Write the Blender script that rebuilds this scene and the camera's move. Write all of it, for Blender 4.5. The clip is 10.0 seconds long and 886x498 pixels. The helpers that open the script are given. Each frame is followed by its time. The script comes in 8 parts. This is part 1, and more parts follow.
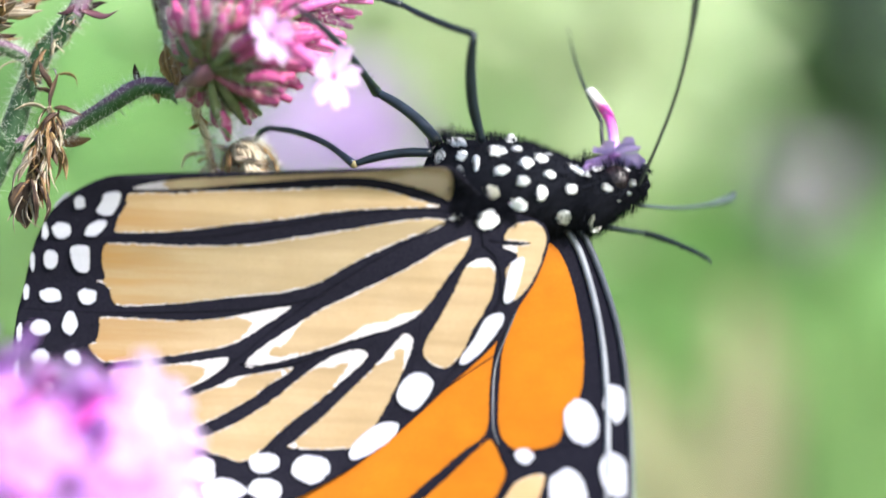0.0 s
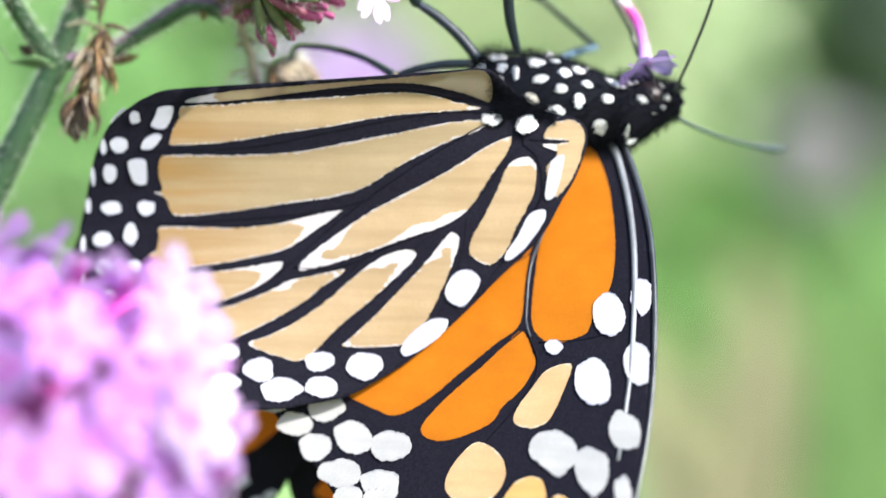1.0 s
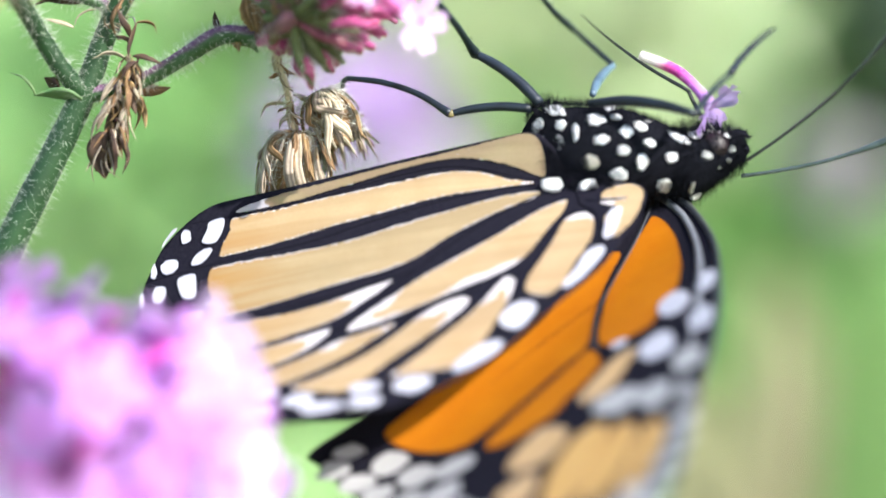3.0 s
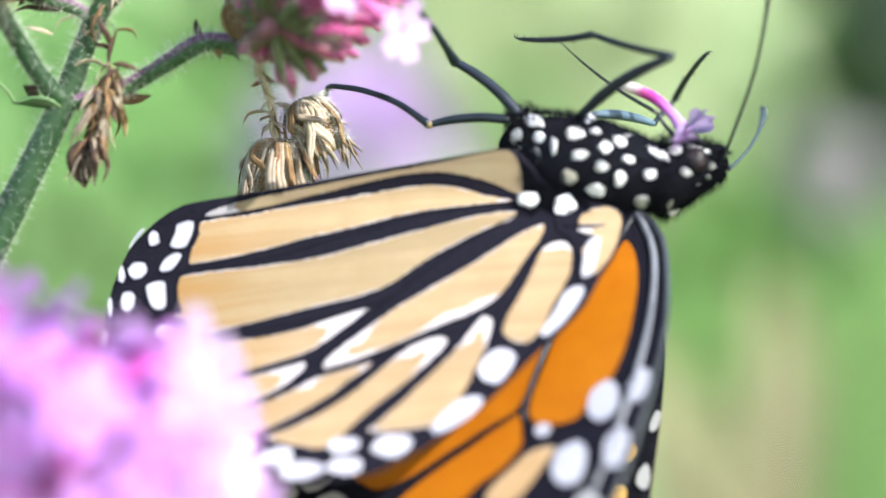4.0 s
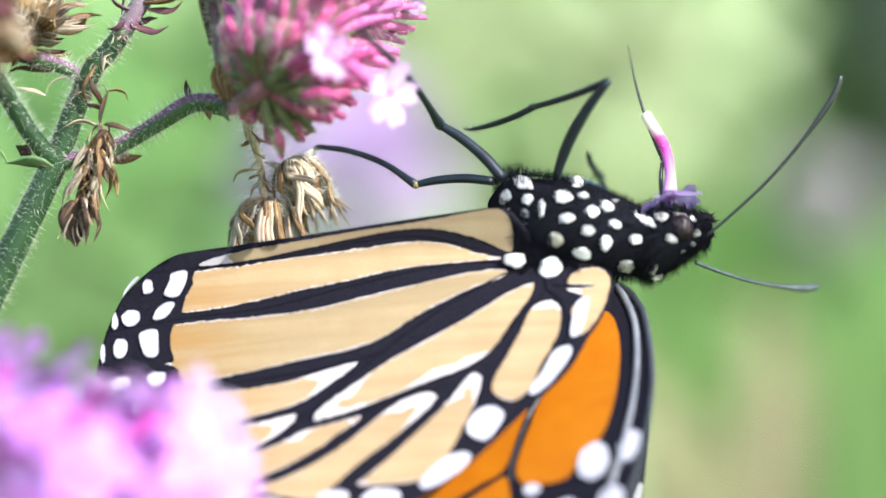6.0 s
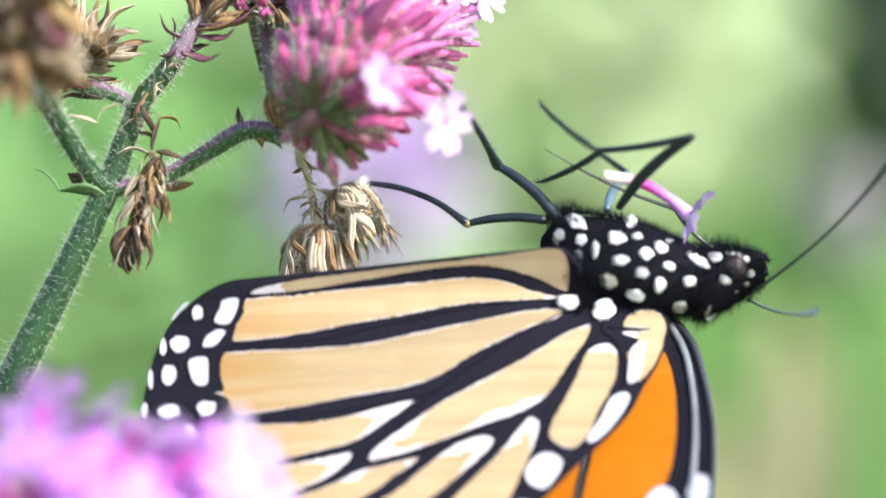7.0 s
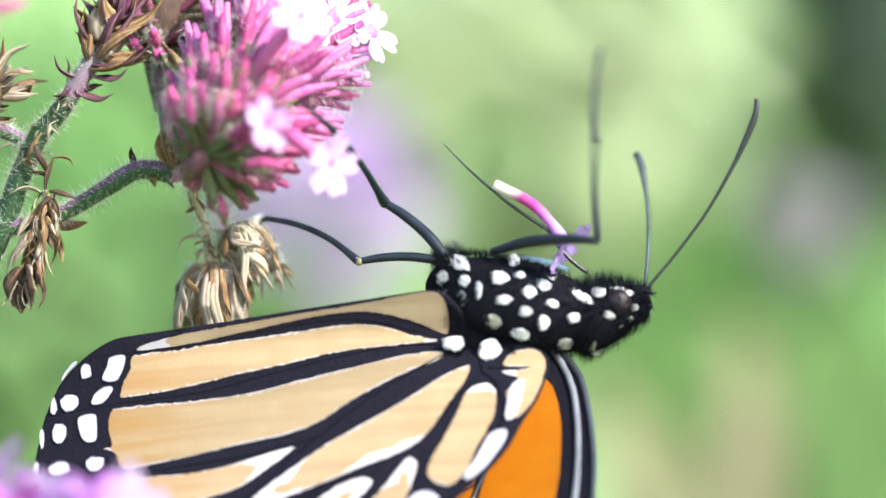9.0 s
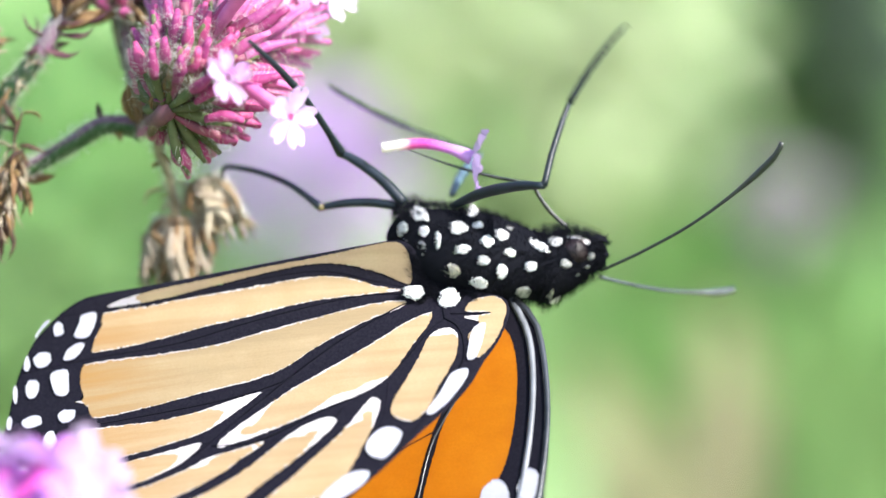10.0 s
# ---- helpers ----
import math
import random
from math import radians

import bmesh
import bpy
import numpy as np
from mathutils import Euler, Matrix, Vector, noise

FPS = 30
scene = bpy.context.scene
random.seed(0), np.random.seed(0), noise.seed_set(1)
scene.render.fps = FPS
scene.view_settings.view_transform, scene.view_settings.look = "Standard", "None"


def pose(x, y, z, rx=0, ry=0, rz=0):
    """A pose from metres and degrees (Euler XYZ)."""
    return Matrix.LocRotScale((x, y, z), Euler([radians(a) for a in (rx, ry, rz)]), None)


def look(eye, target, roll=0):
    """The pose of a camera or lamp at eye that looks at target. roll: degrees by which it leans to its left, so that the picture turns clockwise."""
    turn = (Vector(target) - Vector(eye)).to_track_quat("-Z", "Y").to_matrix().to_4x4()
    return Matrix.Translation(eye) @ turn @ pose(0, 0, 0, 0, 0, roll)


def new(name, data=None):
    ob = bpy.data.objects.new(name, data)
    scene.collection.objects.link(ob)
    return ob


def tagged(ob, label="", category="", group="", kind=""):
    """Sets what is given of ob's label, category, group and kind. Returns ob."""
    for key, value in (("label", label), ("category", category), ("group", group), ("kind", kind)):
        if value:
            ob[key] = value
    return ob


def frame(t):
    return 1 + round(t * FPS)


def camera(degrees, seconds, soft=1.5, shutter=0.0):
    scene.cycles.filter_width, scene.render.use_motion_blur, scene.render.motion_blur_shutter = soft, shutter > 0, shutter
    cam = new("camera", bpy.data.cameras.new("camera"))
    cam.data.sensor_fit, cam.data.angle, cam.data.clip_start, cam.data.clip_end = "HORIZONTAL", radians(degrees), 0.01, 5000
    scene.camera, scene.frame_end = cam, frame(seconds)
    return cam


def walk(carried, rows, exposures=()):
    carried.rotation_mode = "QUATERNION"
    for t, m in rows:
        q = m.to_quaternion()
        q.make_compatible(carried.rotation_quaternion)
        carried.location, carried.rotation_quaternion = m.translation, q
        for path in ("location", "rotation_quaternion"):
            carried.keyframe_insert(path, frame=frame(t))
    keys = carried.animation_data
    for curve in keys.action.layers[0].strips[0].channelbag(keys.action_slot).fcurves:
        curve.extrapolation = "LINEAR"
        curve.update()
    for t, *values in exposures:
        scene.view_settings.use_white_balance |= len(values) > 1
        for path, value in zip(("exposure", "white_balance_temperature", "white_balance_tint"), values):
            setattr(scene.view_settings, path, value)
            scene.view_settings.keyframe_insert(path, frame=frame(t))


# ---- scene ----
# ---- camera ----
cam = camera(16, 10.0, soft=1.5, shutter=0.3)
cam.data.dof.use_dof = True
cam.data.dof.focus_distance = 0.2485
cam.data.dof.aperture_fstop = 9.8
walk(cam, [(0, pose(-0.004515, -0.24408, -0.002683, 90, 0, 0)), (0.5, pose(-0.005579, -0.24896, -0.007216, 90, 0, 0)), (1, pose(-0.007573, -0.25208, -0.009754, 90, 0, 0)),
    (1.5, pose(-0.009875, -0.25384, -0.011273, 90, 0, 0)), (2, pose(-0.011008, -0.25072, -0.010954, 90, 0, 0)), (2.5, pose(-0.01174, -0.24568, -0.009078, 90, 0, 0)),
    (3, pose(-0.011088, -0.24088, -0.006566, 90, 0, 0)), (3.2, pose(-0.010966, -0.2396, -0.00567, 90, 0, 0)), (4.5, pose(-0.0092, -0.23784, -0.00584, 90, 0, 0)),
    (5, pose(-0.008993, -0.23936, -0.00536, 90, 0, 0)), (5.5, pose(-0.008535, -0.24152, -0.002889, 90, 0, 0)), (6.8, pose(-0.011908, -0.24072, 0.000237, 90, 0, 0)),
    (7, pose(-0.012935, -0.24056, 0.000926, 90, 0, 0)), (7.5, pose(-0.011989, -0.24056, 0.003834, 90, 0, 0)), (8, pose(-0.010115, -0.24024, 0.005814, 90, 0, 0)),
    (8.5, pose(-0.007155, -0.24024, 0.00547, 90, 0, 0)), (9, pose(-0.004363, -0.24248, 0.003975, 90, 0, 0)), (9.5, pose(-0.001654, -0.24504, 0.001851, 90, 0, 0)),
    (10, pose(-0.00093, -0.25, 0.000124, 90, 0, 0))])

# ---- light ----
MM = 0.001
world = bpy.data.worlds.new("sky")
scene.world = world
world.use_nodes = True
wn = world.node_tree
sky = wn.nodes.new("ShaderNodeTexSky")
sky.sky_type, sky.sun_disc = "NISHITA", False
sky.sun_elevation, sky.sun_rotation = radians(34), radians(135)
wn.links.new(sky.outputs[0], wn.nodes["Background"].inputs[0])
wn.nodes["Background"].inputs[1].default_value = 0.15
sun = new("sun", bpy.data.lights.new("sun", "SUN"))
sun.data.energy, sun.data.angle, sun.data.color = 4.0, radians(0.6), (1.0, 0.965, 0.92)
sun.matrix_world = look((0.60, -0.60, 0.58), (0, 0, 0))
scene.view_settings.exposure = 1.42


# ---- materials ----
class Mat:
    """A node material in short hand."""

    def __init__(self, name, rough=0.6, metal=0.0, spec=0.4):
        self.m = bpy.data.materials.new(name)
        self.m.use_nodes = True
        self.t = self.m.node_tree
        self.b = self.t.nodes["Principled BSDF"]
        self.b.inputs["Roughness"].default_value = rough
        self.b.inputs["Metallic"].default_value = metal
        self.b.inputs["Specular IOR Level"].default_value = spec
        self.out = self.t.nodes["Material Output"]

    def node(self, kind, **inputs):
        n = self.t.nodes.new("ShaderNode" + kind)
        for k, v in inputs.items():
            n.inputs[k.replace("_", " ")].default_value = v
        return n

    def link(self, a, b):
        self.t.links.new(a, b)

    def coords(self):
        return self.node("TexCoord").outputs["Object"]

    def noise(self, scale, detail=3.0, rough=0.55, stretch=None):
        n = self.node("TexNoise", Scale=scale, Detail=detail, Roughness=rough)
        v = self.coords()
        if stretch:
            mp = self.node("Mapping")
            mp.inputs["Scale"].default_value = stretch
            self.link(v, mp.inputs[0])
            v = mp.outputs[0]
        self.link(v, n.inputs["Vector"])
        return n.outputs["Fac"]

    def ramp(self, fac, stops):
        r = self.node("ValToRGB")
        e = r.color_ramp.elements
        while len(e) < len(stops):
            e.new(0.5)
        for el, (p, c) in zip(e, stops):
            el.position, el.color = p, (*c, 1)
        self.link(fac, r.inputs[0])
        return r.outputs[0]

    def mix(self, fac, a, b):
        n = self.t.nodes.new("ShaderNodeMix")
        n.data_type = "RGBA"
        for sock, val in ((n.inputs[0], fac), (n.inputs[6], a), (n.inputs[7], b)):
            if isinstance(val, (int, float)):
                sock.default_value = val
            elif isinstance(val, tuple):
                sock.default_value = (*val, 1)
            else:
                self.link(val, sock)
        return n.outputs[2]

    def math(self, op, a, b=0.0):
        n = self.t.nodes.new("ShaderNodeMath")
        n.operation = op
        for sock, val in ((n.inputs[0], a), (n.inputs[1], b)):
            if isinstance(val, (int, float)):
                sock.default_value = val
            else:
                self.link(val, sock)
        return n.outputs[0]

    def attr(self, name):
        n = self.node("Attribute")
        n.attribute_name = name
        return n.outputs["Fac"]

    def rand(self):
        return self.node("ObjectInfo").outputs["Random"]

    def island(self):
        return self.node("NewGeometry").outputs["Random Per Island"]

    def colour(self, c):
        if isinstance(c, tuple):
            self.b.inputs["Base Color"].default_value = (*c, 1)
        else:
            self.link(c, self.b.inputs["Base Color"])
        self.c = c
        return self

    def bump(self, fac, strength=0.3, dist=0.0001):
        n = self.node("Bump", Strength=strength, Distance=dist)
        self.link(fac, n.inputs["Height"])
        self.link(n.outputs[0], self.b.inputs["Normal"])
        return self

    def translucent(self, amount, tint=None):
        t = self.node("BsdfTranslucent")
        c = tint or self.c
        if isinstance(c, tuple):
            t.inputs[0].default_value = (*c, 1)
        else:
            self.link(c, t.inputs[0])
        mx = self.node("MixShader", Fac=amount)
        self.link(self.b.outputs[0], mx.inputs[1])
        self.link(t.outputs[0], mx.inputs[2])
        self.link(mx.outputs[0], self.out.inputs[0])
        return self


def two_tone(name, a, b, scale, rough=0.6, spec=0.3, fine=None, trans=0.0, bump=0.25, stretch=None, vary="rand", groove_shade=0.0):
    m = Mat(name, rough, spec=spec)
    c = m.mix(m.ramp(m.noise(scale, stretch=stretch), [(0.3, (0, 0, 0)), (0.7, (1, 1, 1))]), a, b)
    r = m.rand() if vary == "rand" else m.island()
    hsv = m.node("HueSaturation")
    m.link(m.math("ADD", m.math("MULTIPLY", r, 0.5), 0.75), hsv.inputs["Value"])
    m.link(m.math("ADD", m.math("MULTIPLY", r, 0.03), 0.485), hsv.inputs["Hue"])
    m.link(c, hsv.inputs["Color"])
    # shade in the grooves is put into the colour as a darker mix
    m.colour(m.mix(m.math("MULTIPLY", m.attr("groove"), groove_shade), hsv.outputs[0], tuple(v * 0.2 for v in a)) if groove_shade else hsv.outputs[0])
    m.bump(m.noise(fine or scale * 6, 4), bump)
    if trans:
        m.translucent(trans)
    return m.m


def wing_scales(name, base, base2, pale, rim_width=0.15, trans=0.25, lines=0.45, border=None):
    """Wing cell: powdery scales, a ragged pale fringe by the veins and faint folds along the cell."""
    m = Mat(name, 0.62, spec=0.25)
    grain = m.noise(5200, 2, 0.7)
    soft = m.noise(260, 3)
    c = m.mix(m.ramp(soft, [(0.3, (0, 0, 0)), (0.75, (1, 1, 1))]), base, base2)
    c = m.mix(m.math("MULTIPLY", m.ramp(grain, [(0.35, (0, 0, 0)), (0.7, (1, 1, 1))]), 0.22), c, tuple(v * 0.62 for v in base))
    streak = m.noise(420, 4, 0.6, stretch=(0.10, 0.5, 2.2))
    c = m.mix(m.math("MULTIPLY", m.ramp(streak, [(0.42, (0, 0, 0)), (0.68, (1, 1, 1))]), lines), c, tuple(v * 0.70 for v in base))
    if border:
        sep = m.node("SeparateXYZ")
        m.link(m.coords(), sep.inputs[0])
        far = m.ramp(m.math("MULTIPLY", sep.outputs[0], -1000.0 / 40), [(0.50, (0, 0, 0)), (0.76, (1, 1, 1))])
        c = m.mix(m.math("MULTIPLY", far, m.math("ADD", 0.15, m.ramp(streak, [(0.40, (0, 0, 0)), (0.62, (1, 1, 1))]))), c, border)
    patchy = m.ramp(m.noise(170, 2), [(0.38, (0.25, 0.25, 0.25)), (0.58, (1, 1, 1))])
    wide = m.math("ADD", m.math("MULTIPLY", patchy, rim_width), m.math("MULTIPLY", m.attr("pale"), 0.80))
    edge = m.math("ADD", wide, m.math("MULTIPLY", m.math("SUBTRACT", m.noise(4200, 2), 0.5), 0.36))
    fringe = m.math("LESS_THAN", m.attr("rim"), edge)
    c = m.mix(m.math("MULTIPLY", fringe, 0.92), c, pale)
    m.colour(c)
    m.bump(m.math("ADD", m.math("MULTIPLY", streak, 1.5), grain), 0.3, 0.00006)
    if trans:
        m.translucent(trans)
    return m.m


M_TAN = wing_scales("wing_tan", (0.405, 0.285, 0.155), (0.455, 0.335, 0.20), (0.60, 0.565, 0.59), 0.06, 0.25, 0.55, (0.36, 0.205, 0.08))
M_TAN_PLAIN = wing_scales("wing_tan_plain", (0.56, 0.42, 0.26), (0.60, 0.47, 0.31), (0.78, 0.75, 0.80), -0.12, 0.65, 0.5)
M_OCHRE = wing_scales("wing_ochre", (0.35, 0.26, 0.145), (0.40, 0.31, 0.185), (0.52, 0.49, 0.52), 0.09, 0.25, 0.6, (0.34, 0.195, 0.07))
M_ORANGE = wing_scales("wing_orange", (0.48, 0.140, 0.002), (0.54, 0.175, 0.004), (0.5, 0.15, 0.002), 0.0, 0.30, 0.12)
M_DORSAL = wing_scales("wing_deep_orange", (0.66, 0.15, 0.002), (0.74, 0.19, 0.004), (0.4, 0.07, 0.003), 0.08, 0.2, 0.12)
M_WHITE = wing_scales("wing_white", (0.45, 0.45, 0.51), (0.54, 0.54, 0.59), (0.34, 0.335, 0.42), 0.12, 0.15, 0.2)
M_SMOKE = wing_scales("wing_smoke_white", (0.42, 0.42, 0.42), (0.51, 0.50, 0.49), (0.32, 0.32, 0.34), 0.12, 0.2, 0.3)
M_PEACH = wing_scales("wing_peach", (0.52, 0.33, 0.16), (0.57, 0.39, 0.22), (0.7, 0.6, 0.5), 0.06, 0.2, 0.3)
M_APRICOT = wing_scales("wing_apricot", (0.58, 0.33, 0.11), (0.64, 0.40, 0.16), (0.66, 0.55, 0.42), 0.06, 0.25, 0.3)
M_CREAM = wing_scales("wing_cream", (0.80, 0.45, 0.10), (0.84, 0.53, 0.17), (0.86, 0.66, 0.36), 0.1, 0.2)


def black_scales():
    m = Mat("wing_black", 0.8, spec=0.04)
    g = m.noise(4800, 3, 0.7)
    m.colour(m.ramp(g, [(0.35, (0.0058, 0.0056, 0.010)), (0.66, (0.012, 0.0115, 0.018)), (0.85, (0.030, 0.030, 0.040))]))
    m.bump(g, 0.35, 0.00005)
    return m.m


M_BLACK = black_scales()
M_VEIN = two_tone("vein", (0.003, 0.003, 0.006), (0.007, 0.007, 0.012), 900, 0.85, 0.05)
M_RIB = two_tone("wing_rib", (0.010, 0.012, 0.017), (0.05, 0.056, 0.066), 350, 0.33, 0.7)
# gloss along the forewing's rib is put into this paler grey
M_RIB_GLOSS = two_tone("wing_rib_gloss", (0.06, 0.066, 0.078), (0.22, 0.235, 0.26), 350, 0.36, 0.6, stretch=(1, 1, 0.3))


def matte(name, a, b):
    """Fur: plain diffuse, no gloss."""
    m = Mat(name)
    d = m.node("BsdfDiffuse")
    m.link(m.mix(m.island(), a, b), d.inputs[0])
    m.link(d.outputs[0], m.out.inputs[0])
    return m.m


M_FUR = matte("black_fur", (0.0035, 0.0038, 0.006), (0.014, 0.015, 0.020))
M_TUFT = two_tone("white_tuft", (0.86, 0.86, 0.88), (0.92, 0.92, 0.93), 2500, 0.7, 0.2, fine=9000, bump=0.1)
M_TUFT_CREAM = two_tone("cream_tuft", (0.82, 0.76, 0.62), (0.88, 0.84, 0.74), 2500, 0.7, 0.2, fine=7000, bump=0.8)
M_EYE = two_tone("eye", (0.010, 0.006, 0.008), (0.022, 0.012, 0.015), 1500, 0.35, 0.4, fine=9000)
M_LEG = two_tone("leg_shell", (0.004, 0.0075, 0.013), (0.010, 0.018, 0.028), 600, 0.42, 0.4, fine=6000)
M_KNEE = two_tone("knee", (0.05, 0.045, 0.03), (0.30, 0.22, 0.10), 2200, 0.45, 0.4)
# the sun's sheen on the far leg is put into this paler colour
M_LEG_SHEEN = two_tone("leg_sheen", (0.05, 0.085, 0.12), (0.10, 0.16, 0.22), 600, 0.4, 0.5, fine=6000)
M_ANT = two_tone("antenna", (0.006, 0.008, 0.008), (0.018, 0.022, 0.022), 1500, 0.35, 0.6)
# lighter antenna copy: the light on the far one is put into its colour
M_ANT_LIT = two_tone("antenna_lit", (0.02, 0.032, 0.034), (0.06, 0.085, 0.088), 1500, 0.4, 0.6)
M_PETAL_LOOSE = two_tone("petal_loose", (0.64, 0.46, 0.82), (0.78, 0.62, 0.91), 350, 0.5, 0.3, trans=0.5)
M_CORE = two_tone("flower_core", (0.46, 0.04, 0.30), (0.62, 0.12, 0.46), 300, 0.6, 0.2)
M_STEM = two_tone("stem_green", (0.006, 0.033, 0.011), (0.018, 0.064, 0.022), 300, 0.5, 0.4, fine=1500, bump=0.1)
M_STEM_PURPLE = two_tone("stem_purple", (0.19, 0.06, 0.17), (0.07, 0.15, 0.08), 160, 0.5, 0.4, fine=3000)


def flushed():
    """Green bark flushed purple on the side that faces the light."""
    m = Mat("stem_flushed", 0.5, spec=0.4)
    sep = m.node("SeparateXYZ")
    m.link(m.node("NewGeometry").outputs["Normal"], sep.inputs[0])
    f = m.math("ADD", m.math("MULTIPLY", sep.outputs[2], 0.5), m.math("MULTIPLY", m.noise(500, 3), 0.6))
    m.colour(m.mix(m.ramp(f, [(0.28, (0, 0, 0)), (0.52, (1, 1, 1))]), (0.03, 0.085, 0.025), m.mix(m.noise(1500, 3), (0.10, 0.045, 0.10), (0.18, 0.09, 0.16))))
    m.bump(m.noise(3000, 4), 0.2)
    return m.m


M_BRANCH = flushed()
M_CALYX_GREEN = two_tone("calyx_green", (0.07, 0.10, 0.04), (0.15, 0.16, 0.08), 600, 0.6, 0.3, trans=0.15, groove_shade=0.5)
M_SEPAL = two_tone("small_leaf_green", (0.06, 0.13, 0.05), (0.15, 0.21, 0.10), 500, 0.6, 0.3, trans=0.15)
M_HAIR = two_tone("plant_hair", (0.82, 0.84, 0.78), (0.90, 0.91, 0.86), 400, 0.5, 0.3, trans=0.6, vary="island")
M_DRY = two_tone("dry_husk", (0.24, 0.135, 0.06), (0.46, 0.31, 0.17), 900, 0.7, 0.2, trans=0.2, bump=0.6, stretch=(3, 3, 0.6), groove_shade=0.75)
M_DRY_PALE = two_tone("dry_husk_pale", (0.45, 0.37, 0.27), (0.66, 0.57, 0.45), 900, 0.7, 0.2, trans=0.2, bump=0.6, groove_shade=0.75)
M_DRY_DARK = two_tone("dry_husk_dark", (0.05, 0.033, 0.03), (0.16, 0.10, 0.065), 700, 0.7, 0.2, bump=0.6, groove_shade=0.75)
M_CALYX = two_tone("calyx_purple", (0.16, 0.045, 0.085), (0.30, 0.08, 0.15), 700, 0.5, 0.3, trans=0.15)
M_BRACT = two_tone("bract_purple", (0.10, 0.04, 0.065), (0.20, 0.095, 0.12), 500, 0.55, 0.3, trans=0.1, groove_shade=0.75)
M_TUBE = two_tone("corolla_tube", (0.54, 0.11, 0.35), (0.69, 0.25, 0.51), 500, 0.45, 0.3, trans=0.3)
M_CALYX_BROWN = two_tone("calyx_brown", (0.11, 0.10, 0.05), (0.23, 0.15, 0.10), 500, 0.6, 0.3, trans=0.15, groove_shade=0.75)
M_BUD = two_tone("bud_crimson", (0.30, 0.04, 0.15), (0.48, 0.10, 0.27), 600, 0.45, 0.3, trans=0.2)
M_PETAL = two_tone("petal_lilac", (0.66, 0.35, 0.79), (0.78, 0.50, 0.87), 350, 0.5, 0.3, trans=0.3)
M_PETAL_PALE = two_tone("petal_pale", (0.78, 0.58, 0.88), (0.85, 0.70, 0.92), 350, 0.5, 0.3, trans=0.3)
M_PETAL_DEEP = two_tone("petal_deep_lilac", (0.58, 0.27, 0.75), (0.71, 0.42, 0.84), 350, 0.5, 0.3, trans=0.3)
M_TUBE_DEEP = two_tone("corolla_magenta", (0.46, 0.04, 0.36), (0.64, 0.12, 0.54), 500, 0.45, 0.3, trans=0.3)
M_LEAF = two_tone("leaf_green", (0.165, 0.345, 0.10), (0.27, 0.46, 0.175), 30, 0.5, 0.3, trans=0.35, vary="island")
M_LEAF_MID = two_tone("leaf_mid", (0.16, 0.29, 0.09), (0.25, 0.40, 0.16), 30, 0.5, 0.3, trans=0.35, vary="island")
# full sun and shade are put into the colours of these three leaves
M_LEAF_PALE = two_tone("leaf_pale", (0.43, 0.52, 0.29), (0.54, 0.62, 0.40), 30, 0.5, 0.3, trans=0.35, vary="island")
M_LEAF_PART_SHADE = two_tone("leaf_part_shade", (0.07, 0.17, 0.065), (0.13, 0.25, 0.11), 30, 0.5, 0.3, trans=0.3, vary="island")
M_LEAF_SHADED = two_tone("leaf_shaded", (0.035, 0.055, 0.04), (0.07, 0.10, 0.07), 30, 0.5, 0.3, trans=0.2, vary="island")
M_STALK = two_tone("garden_stalk", (0.11, 0.22, 0.07), (0.18, 0.30, 0.11), 60, 0.6, 0.2)
M_STRAW = two_tone("straw", (0.17, 0.165, 0.085), (0.22, 0.205, 0.12), 40, 0.6, 0.2, trans=0.2)
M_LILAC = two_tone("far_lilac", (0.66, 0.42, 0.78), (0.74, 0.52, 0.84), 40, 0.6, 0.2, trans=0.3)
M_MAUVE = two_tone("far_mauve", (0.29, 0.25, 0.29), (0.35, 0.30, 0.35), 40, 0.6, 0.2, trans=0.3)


# ---- mesh helpers ----
def thing(name, label, category, at, group="", kind=""):
    ob = new(name)
    ob.empty_display_size = 0.01
    ob.matrix_world = at
    return tagged(ob, label, category, group, kind)


def part(name, bm, material, parent, label=""):
    me = bpy.data.meshes.new(name)
    bm.normal_update()
    bm.to_mesh(me)
    bm.free()
    for p in me.polygons:
        p.use_smooth = True
    for m in material if isinstance(material, (list, tuple)) else [material]:
        me.materials.append(m)
    ob = new(name, me)
    ob.parent = parent
    return tagged(ob, label)


def share(name, mesh, parent, m):
    ob = new(name, mesh)
    ob.parent = parent
    ob.matrix_local = m
    return ob


def spline(pts, n, closed=False):
    """n points evenly along a Catmull-Rom curve through pts."""
    p = np.array([tuple(q) for q in pts], float)
    k = len(p)
    if closed:
        ext = np.vstack([p[-1:], p, p[:2]])
        segs = k
    else:
        ext = np.vstack([2 * p[0] - p[1], p, 2 * p[-1] - p[-2]])
        segs = k - 1
    out = []
    for i in range(segs):
        a, b, c, d = ext[i:i + 4]
        for t in np.linspace(0, 1, 12, endpoint=False):
            out.append(0.5 * (2 * b + (c - a) * t + (2 * a - 5 * b + 4 * c - d) * t * t + (3 * b - a - 3 * c + d) * t ** 3))
    out.append(p[0] if closed else p[-1])
    out = np.array(out)
    length = np.concatenate([[0], np.cumsum(np.linalg.norm(np.diff(out, axis=0), axis=1))])
    s = np.linspace(0, length[-1], n + 1 if closed else n)
    if closed:
        s = s[:-1]
    return np.stack([np.interp(s, length, out[:, j]) for j in range(p.shape[1])], 1)


